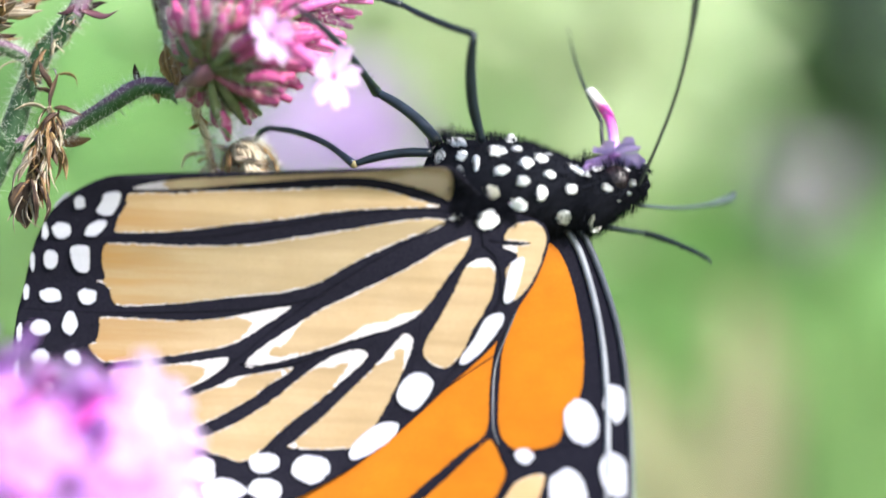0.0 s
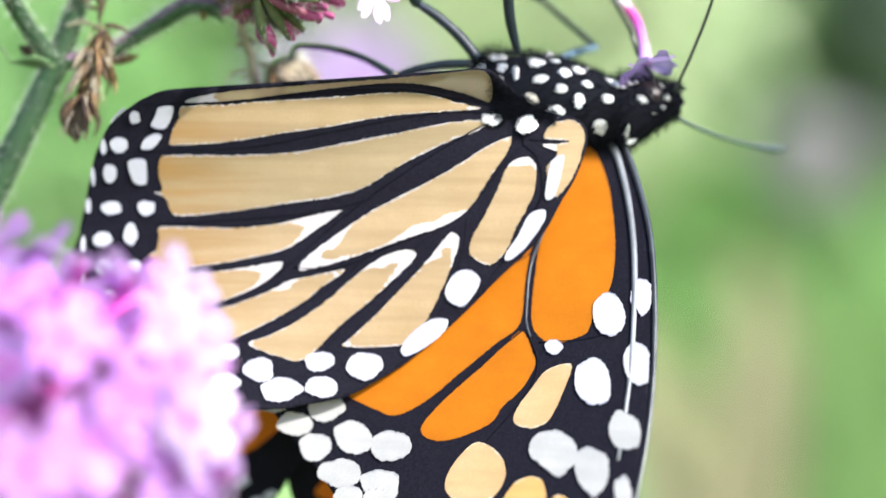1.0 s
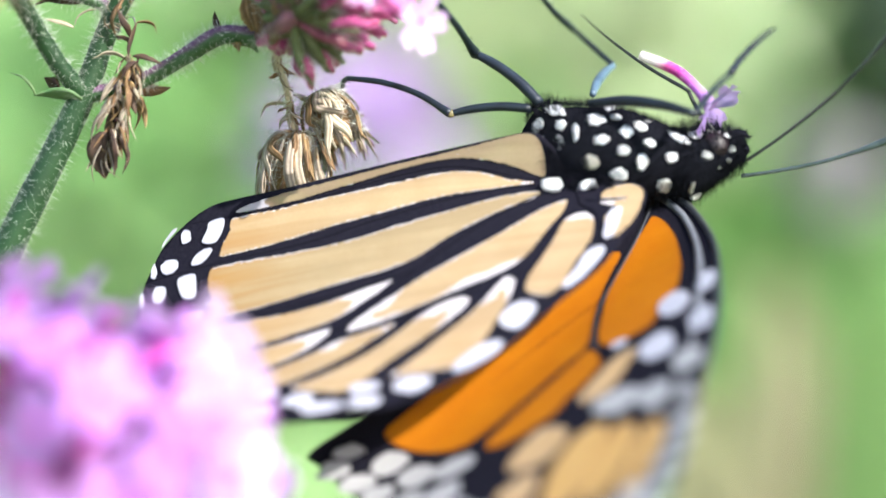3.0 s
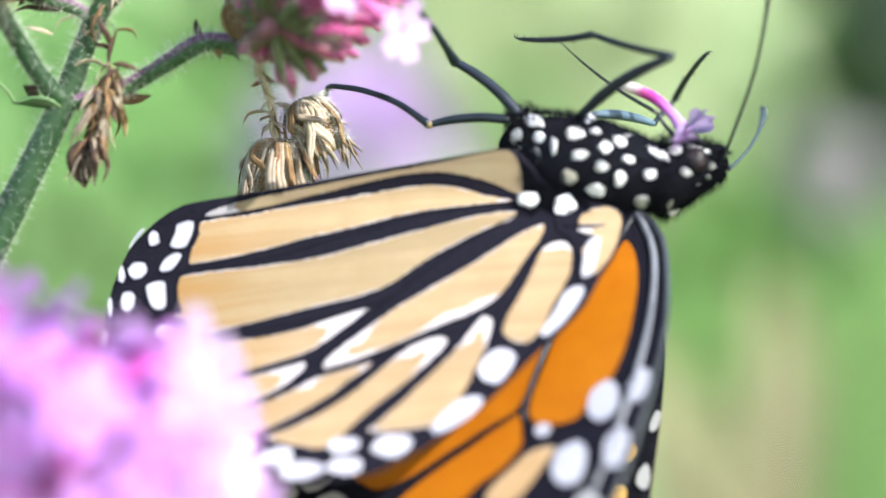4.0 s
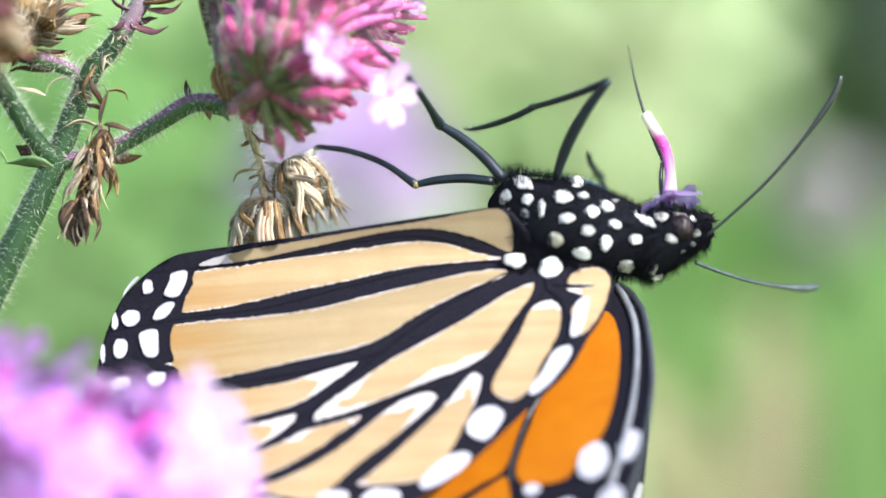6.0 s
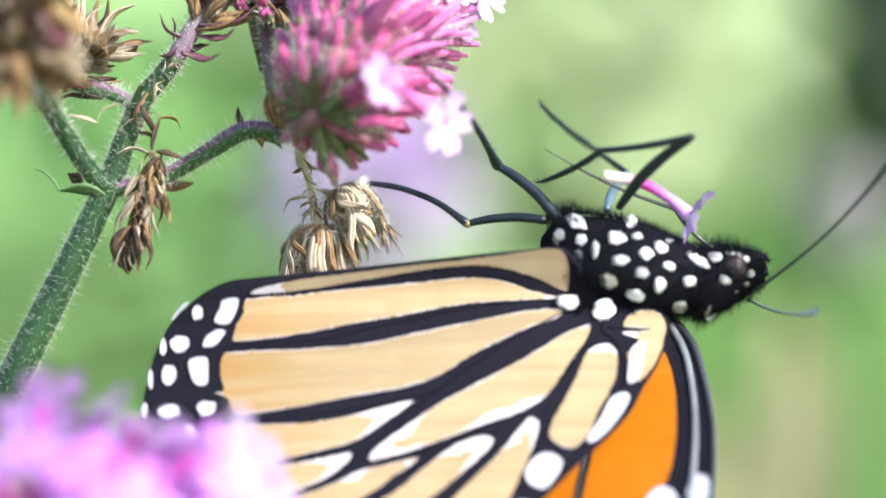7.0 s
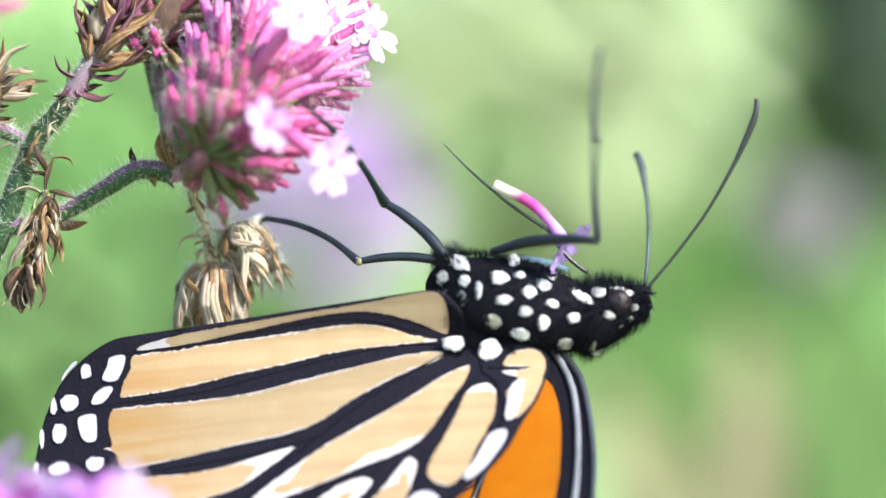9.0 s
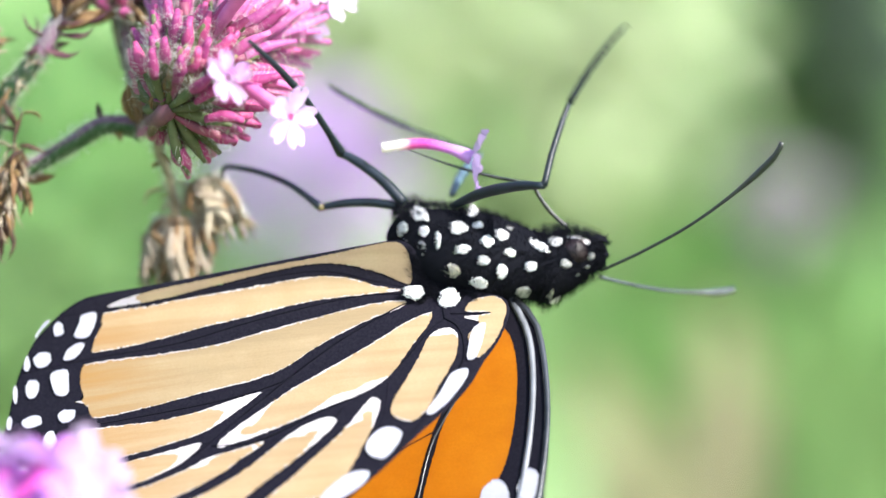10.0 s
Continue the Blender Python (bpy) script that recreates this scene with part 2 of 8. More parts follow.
def tube(bm, pts, radii, n=24, sides=10, flat=1.0, side=(0, 1, 0), wob=0.0, raw=False, ring_radii=None):
    """A swept tube through pts with radii along it; flat squeezes it along one axis. Closed with tips."""
    c = np.array([tuple(q) for q in pts], float) if raw else spline(pts, n)
    n = len(c)
    r = np.interp(np.linspace(0, 1, n), np.linspace(0, 1, len(radii)), radii)
    if ring_radii is not None:
        r = ring_radii
    rings = []
    ref = Vector(side)
    for i in range(n):
        d = Vector(c[min(i + 1, n - 1)] - c[max(i - 1, 0)])
        d = d.normalized() if d.length > 1e-12 else Vector((0, 0, 1))
        u = ref - d * ref.dot(d)
        if u.length < 1e-3:
            u = Vector((1, 0, 0)) - d * d.x
            if u.length < 1e-3:
                u = Vector((0, 0, 1)) - d * d.z
        u.normalize()
        v = d.cross(u)
        ring = []
        for k in range(sides):
            a = 2 * math.pi * k / sides
            rr = r[i] * (1 + wob * (random.random() - 0.5))
            ring.append(bm.verts.new(Vector(c[i]) + u * (math.cos(a) * rr * flat) + v * (math.sin(a) * rr)))
        rings.append(ring)
    for a, b in zip(rings, rings[1:]):
        for k in range(sides):
            bm.faces.new((a[k], a[(k + 1) % sides], b[(k + 1) % sides], b[k]))
    bm.faces.new(rings[0][::-1])
    bm.faces.new(rings[-1])
    return c


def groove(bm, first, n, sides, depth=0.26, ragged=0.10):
    """Presses grooves along a husk that tube() has just made and marks them for shade in the material's colour."""
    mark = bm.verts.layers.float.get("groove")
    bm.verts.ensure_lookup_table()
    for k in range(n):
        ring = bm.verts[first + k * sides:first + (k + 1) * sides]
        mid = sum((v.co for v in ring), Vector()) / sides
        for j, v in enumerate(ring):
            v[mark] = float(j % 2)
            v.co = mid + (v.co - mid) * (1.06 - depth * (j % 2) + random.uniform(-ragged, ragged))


def blade(bm, p0, p1, width, curl=0.15, sides=12, n=12, flat=0.26, up=None):
    """A pointed, cupped and wrinkled husk or bract from p0 to p1."""
    if bm.verts.layers.float.get("groove") is None:
        bm.verts.layers.float.new("groove")
    p0, p1 = Vector(p0), Vector(p1)
    d = p1 - p0
    s = d.cross(Vector(up or (random.random() - 0.5, random.random() - 0.5, random.random() - 0.5)))
    if s.length < 1e-9:
        s = d.orthogonal()
    s.normalize()
    w = d.cross(s).normalized()
    bend = [random.uniform(-0.05, 0.05) * d.length for _ in range(2)]
    pts = [p0, p0.lerp(p1, 0.3) + s * d.length * curl * 0.8 + w * bend[0], p0.lerp(p1, 0.65) + s * d.length * curl + w * bend[1], p1]
    first = len(bm.verts)
    tube(bm, pts, [width * 0.35, width * 0.8, width, width * 0.8, width * 0.45, width * 0.05], n, sides, flat, tuple(s))
    groove(bm, first, n, sides)


def hairs(bm, path, radii, count, length, thick, droop=0.0, seed=1):
    """Fine hairs standing off a tube."""
    rg = random.Random(seed)
    n = len(path)
    for _ in range(count):
        i = rg.randrange(n - 1)
        f = rg.random()
        c = Vector(path[i]).lerp(Vector(path[i + 1]), f)
        d = (Vector(path[i + 1]) - Vector(path[i])).normalized()
        u = d.orthogonal().normalized()
        u = Matrix.Rotation(rg.random() * 6.283, 3, d) @ u
        r = radii[0] + (radii[-1] - radii[0]) * (i + f) / (n - 1)
        hair(bm, c + u * r * 0.95, (u + d * rg.uniform(-0.4, 0.4)).normalized() * length * rg.uniform(0.5, 1.2), thick)


def hair(bm, p, way, thick):
    s = way.orthogonal().normalized() * thick
    q = way.cross(s).normalized() * thick
    a = bm.verts.new(p + s)
    b = bm.verts.new(p - s * 0.5 + q * 0.87)
    c = bm.verts.new(p - s * 0.5 - q * 0.87)
    t = bm.verts.new(p + way)
    for f in ((a, b, t), (b, c, t), (c, a, t)):
        bm.faces.new(f)


def grid_points(text, scale_x, scale_z, origin):
    """Places on a drawing grid: 'across,down' pairs to millimetres from the origin."""
    out = []
    for w in text.split():
        a, b = w.split(",")
        out.append(((float(a) - origin[0]) * scale_x, (origin[1] - float(b)) * scale_z))
    return out


def inside(p, poly):
    x, y = p
    hit = False
    j = len(poly) - 1
    for i in range(len(poly)):
        (xi, yi), (xj, yj) = poly[i], poly[j]
        if (yi > y) != (yj > y) and x < (xj - xi) * (y - yi) / (yj - yi) + xi:
            hit = not hit
        j = i
    return hit


def sheet(outline, surf, step, jag=0.0, lift=0.0, thick=0.0, pale=(), seed=3, holes=()):
    """A thin tessellated membrane (mm in, metres out) bounded by a smooth outline on the surface surf(x, z)."""
    from mathutils.geometry import delaunay_2d_cdt
    rg = random.Random(seed)
    per = sum(math.dist(a, b) for a, b in zip(outline, outline[1:] + outline[:1]))
    nb = max(14, int(per / (0.16 if jag else step)))
    edge = [(x + rg.uniform(-jag, jag), z + rg.uniform(-jag, jag)) for x, z in spline(outline, nb, True)]
    ea = np.array(edge)
    xs, zs = ea[:, 0], ea[:, 1]
    pts = [Vector(p) for p in edge]
    row = 0
    z = zs.min() + step / 2
    while z < zs.max():
        x = xs.min() + step * (0.25 if row % 2 else 0.75)
        while x < xs.max():
            q = (x + rg.uniform(-0.1, 0.1) * step, z + rg.uniform(-0.1, 0.1) * step)
            if inside(q, edge) and np.min(np.hypot(xs - q[0], zs - q[1])) > min(0.16, step * 0.4):
                pts.append(Vector(q))
            x += step
        z += step * 0.87
        row += 1
    vs, _, fs, *_ = delaunay_2d_cdt(pts, [], [list(range(nb))], 1, 1e-6)
    holes = [spline(h, 60, True) for h in holes]
    within = [[inside((v.x, v.y), h) for v in vs] for h in holes]
    fs = [f for f in fs if not any(all(w[i] for i in f) for w in within)]
    bm = bmesh.new()
    rim = bm.verts.layers.float.new("rim")
    pl = bm.verts.layers.float.new("pale")
    mids = (ea + np.roll(ea, -1, 0)) / 2

    tang = np.abs(np.roll(ea, -1, 0) - np.roll(ea, 1, 0))
    steep = tang[:, 1] > 1.1 * tang[:, 0]

    def layer(off):
        vv = []
        for v in vs:
            y, z = surf(v.x, v.y)
            w = bm.verts.new(Vector((v.x, y - off, z)) * MM)
            near = np.hypot(xs - v.x, zs - v.y)
            k = int(np.argmin(near))
            w[rim] = float(min(near[k], np.min(np.hypot(mids[:, 0] - v.x, mids[:, 1] - v.y)))) + (0.22 if steep[k] else 0.0)
            w[pl] = max([math.exp(-((v.x - a) ** 2 + (v.y - b) ** 2) / (r * r)) for a, b, r in pale] or [0.0])
            vv.append(w)
        return vv

    top = layer(lift + thick)
    for f in fs:
        try:
            bm.faces.new([top[i] for i in f])
        except ValueError:
            pass
    if thick:
        low = layer(lift)
        for f in fs:
            try:
                bm.faces.new([low[i] for i in reversed(f)])
            except ValueError:
                pass
        for i in range(nb):
            try:
                bm.faces.new((top[i], top[(i + 1) % nb], low[(i + 1) % nb], low[i]))
            except ValueError:
                pass
    bmesh.ops.recalc_face_normals(bm, faces=bm.faces)
    return bm


def oval(x, z, rx, rz, seed=0, tilt=0.0):
    rg = random.Random(seed + int(x * 31 + z * 17))
    out = []
    for k in range(9):
        a = 2 * math.pi * k / 9
        g = rg.uniform(0.86, 1.12)
        u, v = math.cos(a) * rx * g, math.sin(a) * rz * g
        out.append((x + u * math.cos(tilt) - v * math.sin(tilt), z + u * math.sin(tilt) + v * math.cos(tilt)))
    return out


# ---- the butterfly ----
butterfly = thing("butterfly", "orange, black and white butterfly hanging by its legs from a flower", "butterfly", pose(0.0004, 0, -0.0039))
HO = (929, 226)


# each surface gives the depth and height of a place on the flat pattern, in mm
def hind_surf(x, z):
    y = 0.00281 * x * x + 0.0173 * x * z + 0.000738 * x * z * z + 0.000125 * x * x * z + 0.08 * math.sin((z * 1.0 - x * 0.22) * 1.15) * min(1.0, abs(x) / 8)
    # the strip along the body's edge folds out round the abdomen
    line = (226 - np.interp(x / 0.0454 + 929, (250, 300, 400, 600, 740, 880), (205, 203, 202, 197, 190, 186))) * 0.0467
    s = max(0.0, z - line) * min(1.0, max(0.0, (25.5 + x) / 20.8)) * min(1.0, max(0.0, (1.2 - x) / 3.2))
    s = math.sqrt(s * s + 0.09) - 0.3
    return y - 1.175 * s, z + 0.125 * s


def fore_surf(x, z):
    s = (x - 2.0) * 0.749 - z * 0.663 - 5.2
    tip = 0.0075 * max(0.0, s - 6.0) ** 2
    return 2.2 - 0.68 * (math.sqrt(s * s + 4) + s) / 2 + 0.12 * max(0.0, -s) - tip, z - 1.70 * tip


def far_surf(x, z):
    return 0.0008 * (x * x + z * z), z


def wing(name, label, outline, surf, origin, step=0.9, holes=()):
    """A wing: black membrane, open under the thin cells; cells, spots and veins are its sub-parts."""
    w = part(name, sheet(grid_points(outline, 0.0454, 0.0467, origin), surf, step, thick=0.06, holes=[grid_points(h, 0.0454, 0.0467, origin) for h in holes]), M_BLACK, butterfly, label)
    return w


def cell(w, outline, surf, origin, mat, name="cell", pale=(), lift=0.12, step=0.45, jag=0.075):
    pl = [(*grid_points("%d,%d" % (a, b), 0.0454, 0.0467, origin)[0], r * 0.0454) for a, b, r in pale]
    return part(name, sheet(grid_points(outline, 0.0454, 0.0467, origin), surf, step, jag, lift, pale=pl), mat, w)


def spot(w, x, y, rx, ry, surf, origin, mat=None, tilt=0.0, lift=0.26):
    a, b = grid_points("%d,%d" % (x, y), 0.0454, 0.0467, origin)[0]
    return part("spot", sheet(oval(a, b, rx * 0.042, ry * 0.042, seed=int(x + 3 * y), tilt=tilt), surf, 0.5, 0.05, lift), mat or M_WHITE, w)


def vein(w, pts, surf, origin, r=0.09, mat=None, name="vein", lift=0.06):
    p = [Vector((x, surf(x, z)[0] - lift, surf(x, z)[1])) * MM for x, z in [tuple(q) for q in spline(grid_points(pts, 0.0454, 0.0467, origin), 16)]]
    bm = bmesh.new()
    tube(bm, p, [r * MM, r * 0.8 * MM, r * 0.4 * MM], 26, 6)
    return part(name, bm, mat or M_VEIN, w)


HIND_CELLS = (
    (M_TAN_PLAIN, "330,187 350,178 420,168 500,163 600,157 700,152 800,144 845,142 863,150 869,170 866,188 850,184 820,175 780,167 740,161 700,159 650,161 600,165 560,169 500,175 440,182 380,186",
     ((345, 184, 20), (365, 182, 14))),
    (M_TAN, "303,243 310,225 318,213 318,200 332,193 400,191 450,187 500,184 560,181 600,179 650,176 700,173 750,176 790,184 830,194 850,199 800,203 740,207 700,210 650,217 600,226 560,232 500,240 450,248 400,254 340,258 302,257", ()),
    (M_OCHRE, "283,285 290,277 330,276 400,277 450,276 500,274 550,268 600,259 650,250 700,241 760,229 810,221 845,219 860,225 840,238 800,252 750,275 700,300 650,330 600,347 550,355 500,361 450,368 400,374 350,379 312,380 300,372 295,355 285,345 270,340 287,335 280,310", ()),
    (M_TAN, "283,400 330,400 400,402 450,400 500,393 550,381 603,372 590,384 560,405 535,422 500,440 450,452 400,461 340,469 290,474 262,450 275,440 280,415", ((590, 378, 38), (555, 400, 30))),
    (M_TAN, "300,488 350,482 420,472 470,464 497,460 499,468 480,487 450,505 400,525 330,543 318,530 308,510", ((485, 470, 38),)),
    (M_TAN, "345,550 400,538 450,521 490,504 515,492 560,483 608,473 600,484 570,503 540,527 500,551 450,576 400,597 362,599 338,580", ((505, 500, 14),)),
    (M_TAN, "530,470 545,450 600,411 650,378 700,352 750,327 800,301 850,270 893,249 904,251 895,275 870,310 850,340 828,370 800,391 770,405 730,417 700,427 650,444 600,460 560,470 536,475", ((545, 460, 40), (590, 428, 26), (745, 407, 42), (790, 390, 26))),
    (M_TAN, "720,440 735,446 726,463 690,496 650,531 600,571 560,610 530,630 500,625 460,612 440,600 480,585 530,560 580,526 620,492 660,462 690,447", ((715, 450, 46), (680, 465, 22))),
    (M_TAN, "795,412 810,418 808,440 795,475 775,520 760,550 740,580 720,600 690,605 650,607 605,605 622,590 660,556 700,516 740,476 770,441", ((798, 425, 36), (775, 450, 18))),
    (M_TAN, "905,290 925,282 940,287 947,305 943,340 930,370 910,405 895,440 870,465 845,460 830,445 832,425 845,400 865,365 880,335 893,305", ((928, 286, 22),)),
    (M_TAN, "962,243 975,226 1000,219 1022,224 1032,245 1026,280 1012,315 995,338 980,350 972,330 965,300 985,275 958,262 1000,258 1003,254 966,251", ()),
)
hindwing = wing("near_hindwing", "pale tan hindwing underside with black veins and white-spotted black border",
                "960,203 930,185 880,150 855,139 800,141 700,146 600,151 500,155 400,159 330,163 290,167 255,180 225,198 195,222 178,250 165,280 155,320 147,360 138,400 133,450 132,500 "
                "138,560 175,605 250,650 330,690 420,710 490,712 550,703 610,692 660,668 720,632 780,585 830,540 880,490 930,445 965,405 990,360 1015,320 1033,275 1038,245 1028,222 1000,210", hind_surf, HO, 0.45, [c[1] for c in HIND_CELLS])
for mat, outline, pale in HIND_CELLS:
    cell(hindwing, outline, hind_surf, HO, mat, pale=pale, lift=0.22 if mat is M_TAN_PLAIN else 0.12, jag=0.03 if mat is M_TAN_PLAIN else 0.055)
for outline in ("975,288 995,278 993,300 986,330 976,352 963,353 965,325", "935,380 960,372 962,388 945,415 920,445 895,460 893,448 915,415",
                "805,480 830,475 848,492 835,520 815,538 790,525 788,505", "760,560 790,560 785,580 755,605 720,622 708,612 725,585",
                "282,195 307,193 305,212 292,231 268,227 278,205", "270,240 285,240 284,250 268,266 250,265 255,250",
                "228,285 255,283 259,305 257,325 238,325 228,305", "215,198 225,196 205,213 196,223 200,213"):
    cell(hindwing, outline, hind_surf, HO, M_WHITE, "spot", lift=0.26, jag=0.025)
for x, y, rx, ry in ((258, 367, 18, 15), (228, 412, 14, 21), (236, 468, 16, 15), (262, 505, 17, 15), (290, 560, 16, 14), (335, 610, 18, 14), (240, 212, 10, 13), (210, 258, 17, 15), (193, 307, 15, 17),
                     (195, 366, 21, 15), (178, 420, 18, 16), (182, 470, 17, 15), (190, 520, 17, 14), (222, 570, 18, 14), (265, 612, 18, 14), (182, 262, 6, 17), (162, 312, 5, 20), (153, 362, 6, 17),
                     (143, 430, 6, 18), (141, 495, 6, 20), (157, 560, 12, 12), (565, 631, 30, 19), (643, 640, 37, 25), (570, 675, 32, 21), (495, 678, 42, 22), (457, 645, 31, 22), (404, 615, 23, 16),
                     (400, 665, 28, 17), (335, 655, 22, 14)):
    spot(hindwing, x, y, rx, ry, hind_surf, HO)
for pts, r in (("905,215 860,225 760,280 640,360 540,440 515,465 440,510 330,548", 0.13), ("660,350 600,368 500,382 300,392 150,390", 0.09), ("515,462 400,472 290,482 160,490", 0.07),
               ("520,470 600,470 700,430 790,395 850,345 905,275 925,262", 0.11), ("650,455 560,520 430,595 340,640", 0.07), ("745,425 690,500 600,580 560,640", 0.07), ("825,385 815,450 770,560 700,640", 0.08),
               ("925,262 950,285 957,340 940,380 880,470 840,525", 0.11), ("925,262 922,240 915,220", 0.14), ("935,252 960,254 1000,256", 0.10), ("870,208 780,205 600,235 450,262 300,268 165,275", 0.09),
               ("870,195 800,180 700,166 560,173 420,186 250,190", 0.08)):
    vein(hindwing, pts, hind_surf, HO, r * 0.8)

rg = random.Random(15)
bm = bmesh.new()
for _ in range(3800):
    x, y = rg.uniform(866, 985), rg.uniform(142, 232)
    if y < 150 + (x - 866) * 0.45 or y > 222 + 8 * math.sin(x * 0.2) or (x < 876 and y > 150 and rg.random() < 0.6):
        continue
    a, b = grid_points("%d,%d" % (x, y), 0.0454, 0.0467, HO)[0]
    d, h = hind_surf(a, b)
    hair(bm, Vector((a, d - 0.1, h)) * MM, Vector((rg.uniform(-0.7, 0.15), rg.uniform(-0.6, -0.15), rg.uniform(-0.35, 0.35))) * MM, 0.026 * MM)
tagged(part("root_fur", bm, M_FUR, hindwing, "black fur at the wing root"), kind="stuff")

FORE_CELLS = (("1040,250 1060,270 1080,320 1094,400 1095,470 1085,510 1065,545 1055,575 1030,590 1000,600 975,590 962,570 959,540 962,480 967,430 985,370 1010,310 1030,265", M_ORANGE),
                     ("985,330 968,380 952,440 945,500 940,570 900,608 840,665 790,712 740,742 700,735 650,715 615,690 600,660 660,600 730,535 800,470 860,410 920,355 960,325", M_ORANGE),
                     ("945,582 965,618 970,640 950,680 920,712 900,742 850,770 810,780 785,770 788,748 830,698 880,648 920,605", M_ORANGE),
                     ("1030,630 1025,660 1000,720 970,740 940,735 945,710 965,680 990,645", M_PEACH),
                     ("880,775 920,790 930,825 900,865 850,870 830,850 845,810", M_PEACH),
                     ("945,830 985,812 1000,840 990,910 955,985 905,985 910,900", M_APRICOT), ("1012,835 1046,842 1045,900 1010,985 970,1000 985,915", M_APRICOT), ("1066,850 1094,855 1090,910 1055,995 1025,1000 1045,920", M_APRICOT), ("840,900 880,885 890,920 870,965 830,950 820,920", M_PEACH))
forewing = wing("near_forewing", "bright orange forewing underside with black veins and white-spotted tip",
                "1010,200 1040,193 1085,213 1120,290 1148,380 1163,480 1168,580 1165,680 1154,780 1142,880 1125,970 1090,1055 1030,1105 950,1112 855,1075 765,1015 685,935 610,850 540,775 490,718 "
                "470,690 560,620 700,500 850,370 960,260", fore_surf, HO, 0.7, [c[0] for c in FORE_CELLS])
for outline, mat in FORE_CELLS:
    cell(forewing, outline, fore_surf, HO, mat, step=0.7, jag=0.03)
for x, y, rx, ry in ((1090, 540, 29, 38), (1143, 505, 19, 34), (1000, 605, 18, 13), (1140, 615, 24, 36), (1070, 650, 33, 42), (1125, 715, 28, 32), (1010, 770, 42, 36), (1072, 782, 32, 38), (1125, 800, 16, 26),
                     (612, 738, 36, 28), (560, 772, 34, 24), (600, 805, 33, 26), (665, 785, 38, 32), (732, 795, 38, 31), (520, 735, 30, 22), (650, 850, 36, 28), (718, 862, 38, 31), (500, 745, 14, 10), (540, 700, 30, 18)):
    spot(forewing, x, y, rx, ry, fore_surf, HO, M_SMOKE if y > 690 else None)
# two rows of spots along the outer border
for k, (x, y) in enumerate(spline([(600, 815), (680, 900), (765, 985), (858, 1045), (950, 1080), (1035, 1068), (1085, 1015), (1115, 930), (1128, 860)], 17)):
    spot(forewing, x, y, 27, 20, fore_surf, HO, M_SMOKE)
for k, (x, y) in enumerate(spline([(715, 890), (785, 950), (865, 1005), (950, 1035), (1020, 1040), (1060, 1005)], 9)):
    spot(forewing, x, y, 30, 24, fore_surf, HO, M_SMOKE)
for pts, r, mat in (("1040,205 1015,290 975,400 953,470 952,575 960,590", 0.16, M_RIB), ("953,575 900,625 800,730 760,800", 0.10, M_VEIN), ("955,585 975,640 950,700 880,790", 0.10, M_VEIN),
                    ("960,440 880,500 760,600 640,700", 0.09, M_VEIN), ("975,600 1040,590 1090,575", 0.10, M_VEIN),
                    ("1045,200 1085,250 1112,330 1128,430 1132,540 1128,650 1115,760", 0.32, M_RIB_GLOSS), ("1050,198 1095,230 1130,310 1154,400 1165,500 1168,600 1164,690 1150,785 1128,870", 0.28, M_RIB)):
    vein(forewing, pts, fore_surf, HO, r, mat, "vein" if mat is M_VEIN else "rib")

# the wings of the far side show their upper face
FO = (1036, 257)
far_fore = wing("far_forewing", "deep orange upper face of the far forewing, black veined", "1010,240 1060,240 1120,280 1180,400 1200,520 1190,640 1165,780 1140,890 1090,990 1020,1040 940,1050 840,1010 740,950 660,880 "
                "620,800 640,720 740,600 880,440 970,300", far_surf, FO)
for outline, mat in (("668,815 700,832 760,836 830,792 900,722 930,655 985,560 940,560 860,640 780,730 690,790", M_DORSAL), ("775,850 830,876 890,862 970,762 1005,702 1010,600 985,590 940,662 860,762", M_DORSAL),
                     ("890,885 945,905 1000,840 1012,775 1000,755 950,800", M_DORSAL), ("1030,740 1040,776 1070,760 1110,722 1122,650 1115,540 1090,440 1060,380 1040,400 1030,560 1028,680", M_DORSAL)):
    cell(far_fore, outline, far_surf, FO, mat, step=0.8, jag=0.03)
for x, y, rx, ry, mat, tilt in ((1030, 845, 28, 42, M_CREAM, -0.5), (1090, 818, 24, 40, M_CREAM, -0.3), (1120, 725, 20, 22, M_CREAM, 0), (1175, 672, 9, 26, M_WHITE, -0.3), (1147, 780, 13, 30, M_WHITE, -0.2), (1122, 868, 16, 22, M_WHITE, 0),
                                (1060, 930, 20, 26, M_WHITE, 0), (980, 960, 22, 18, M_WHITE, 0), (900, 960, 16, 14, M_WHITE, 0), (830, 935, 16, 13, M_WHITE, 0), (730, 880, 12, 11, M_CREAM, 0), (680, 862, 10, 9, M_CREAM, 0)):
    spot(far_fore, x, y, rx, ry, far_surf, FO, mat, tilt)


def far_hind_surf(x, z):
    return far_surf(x, z)[0] - 0.9, z


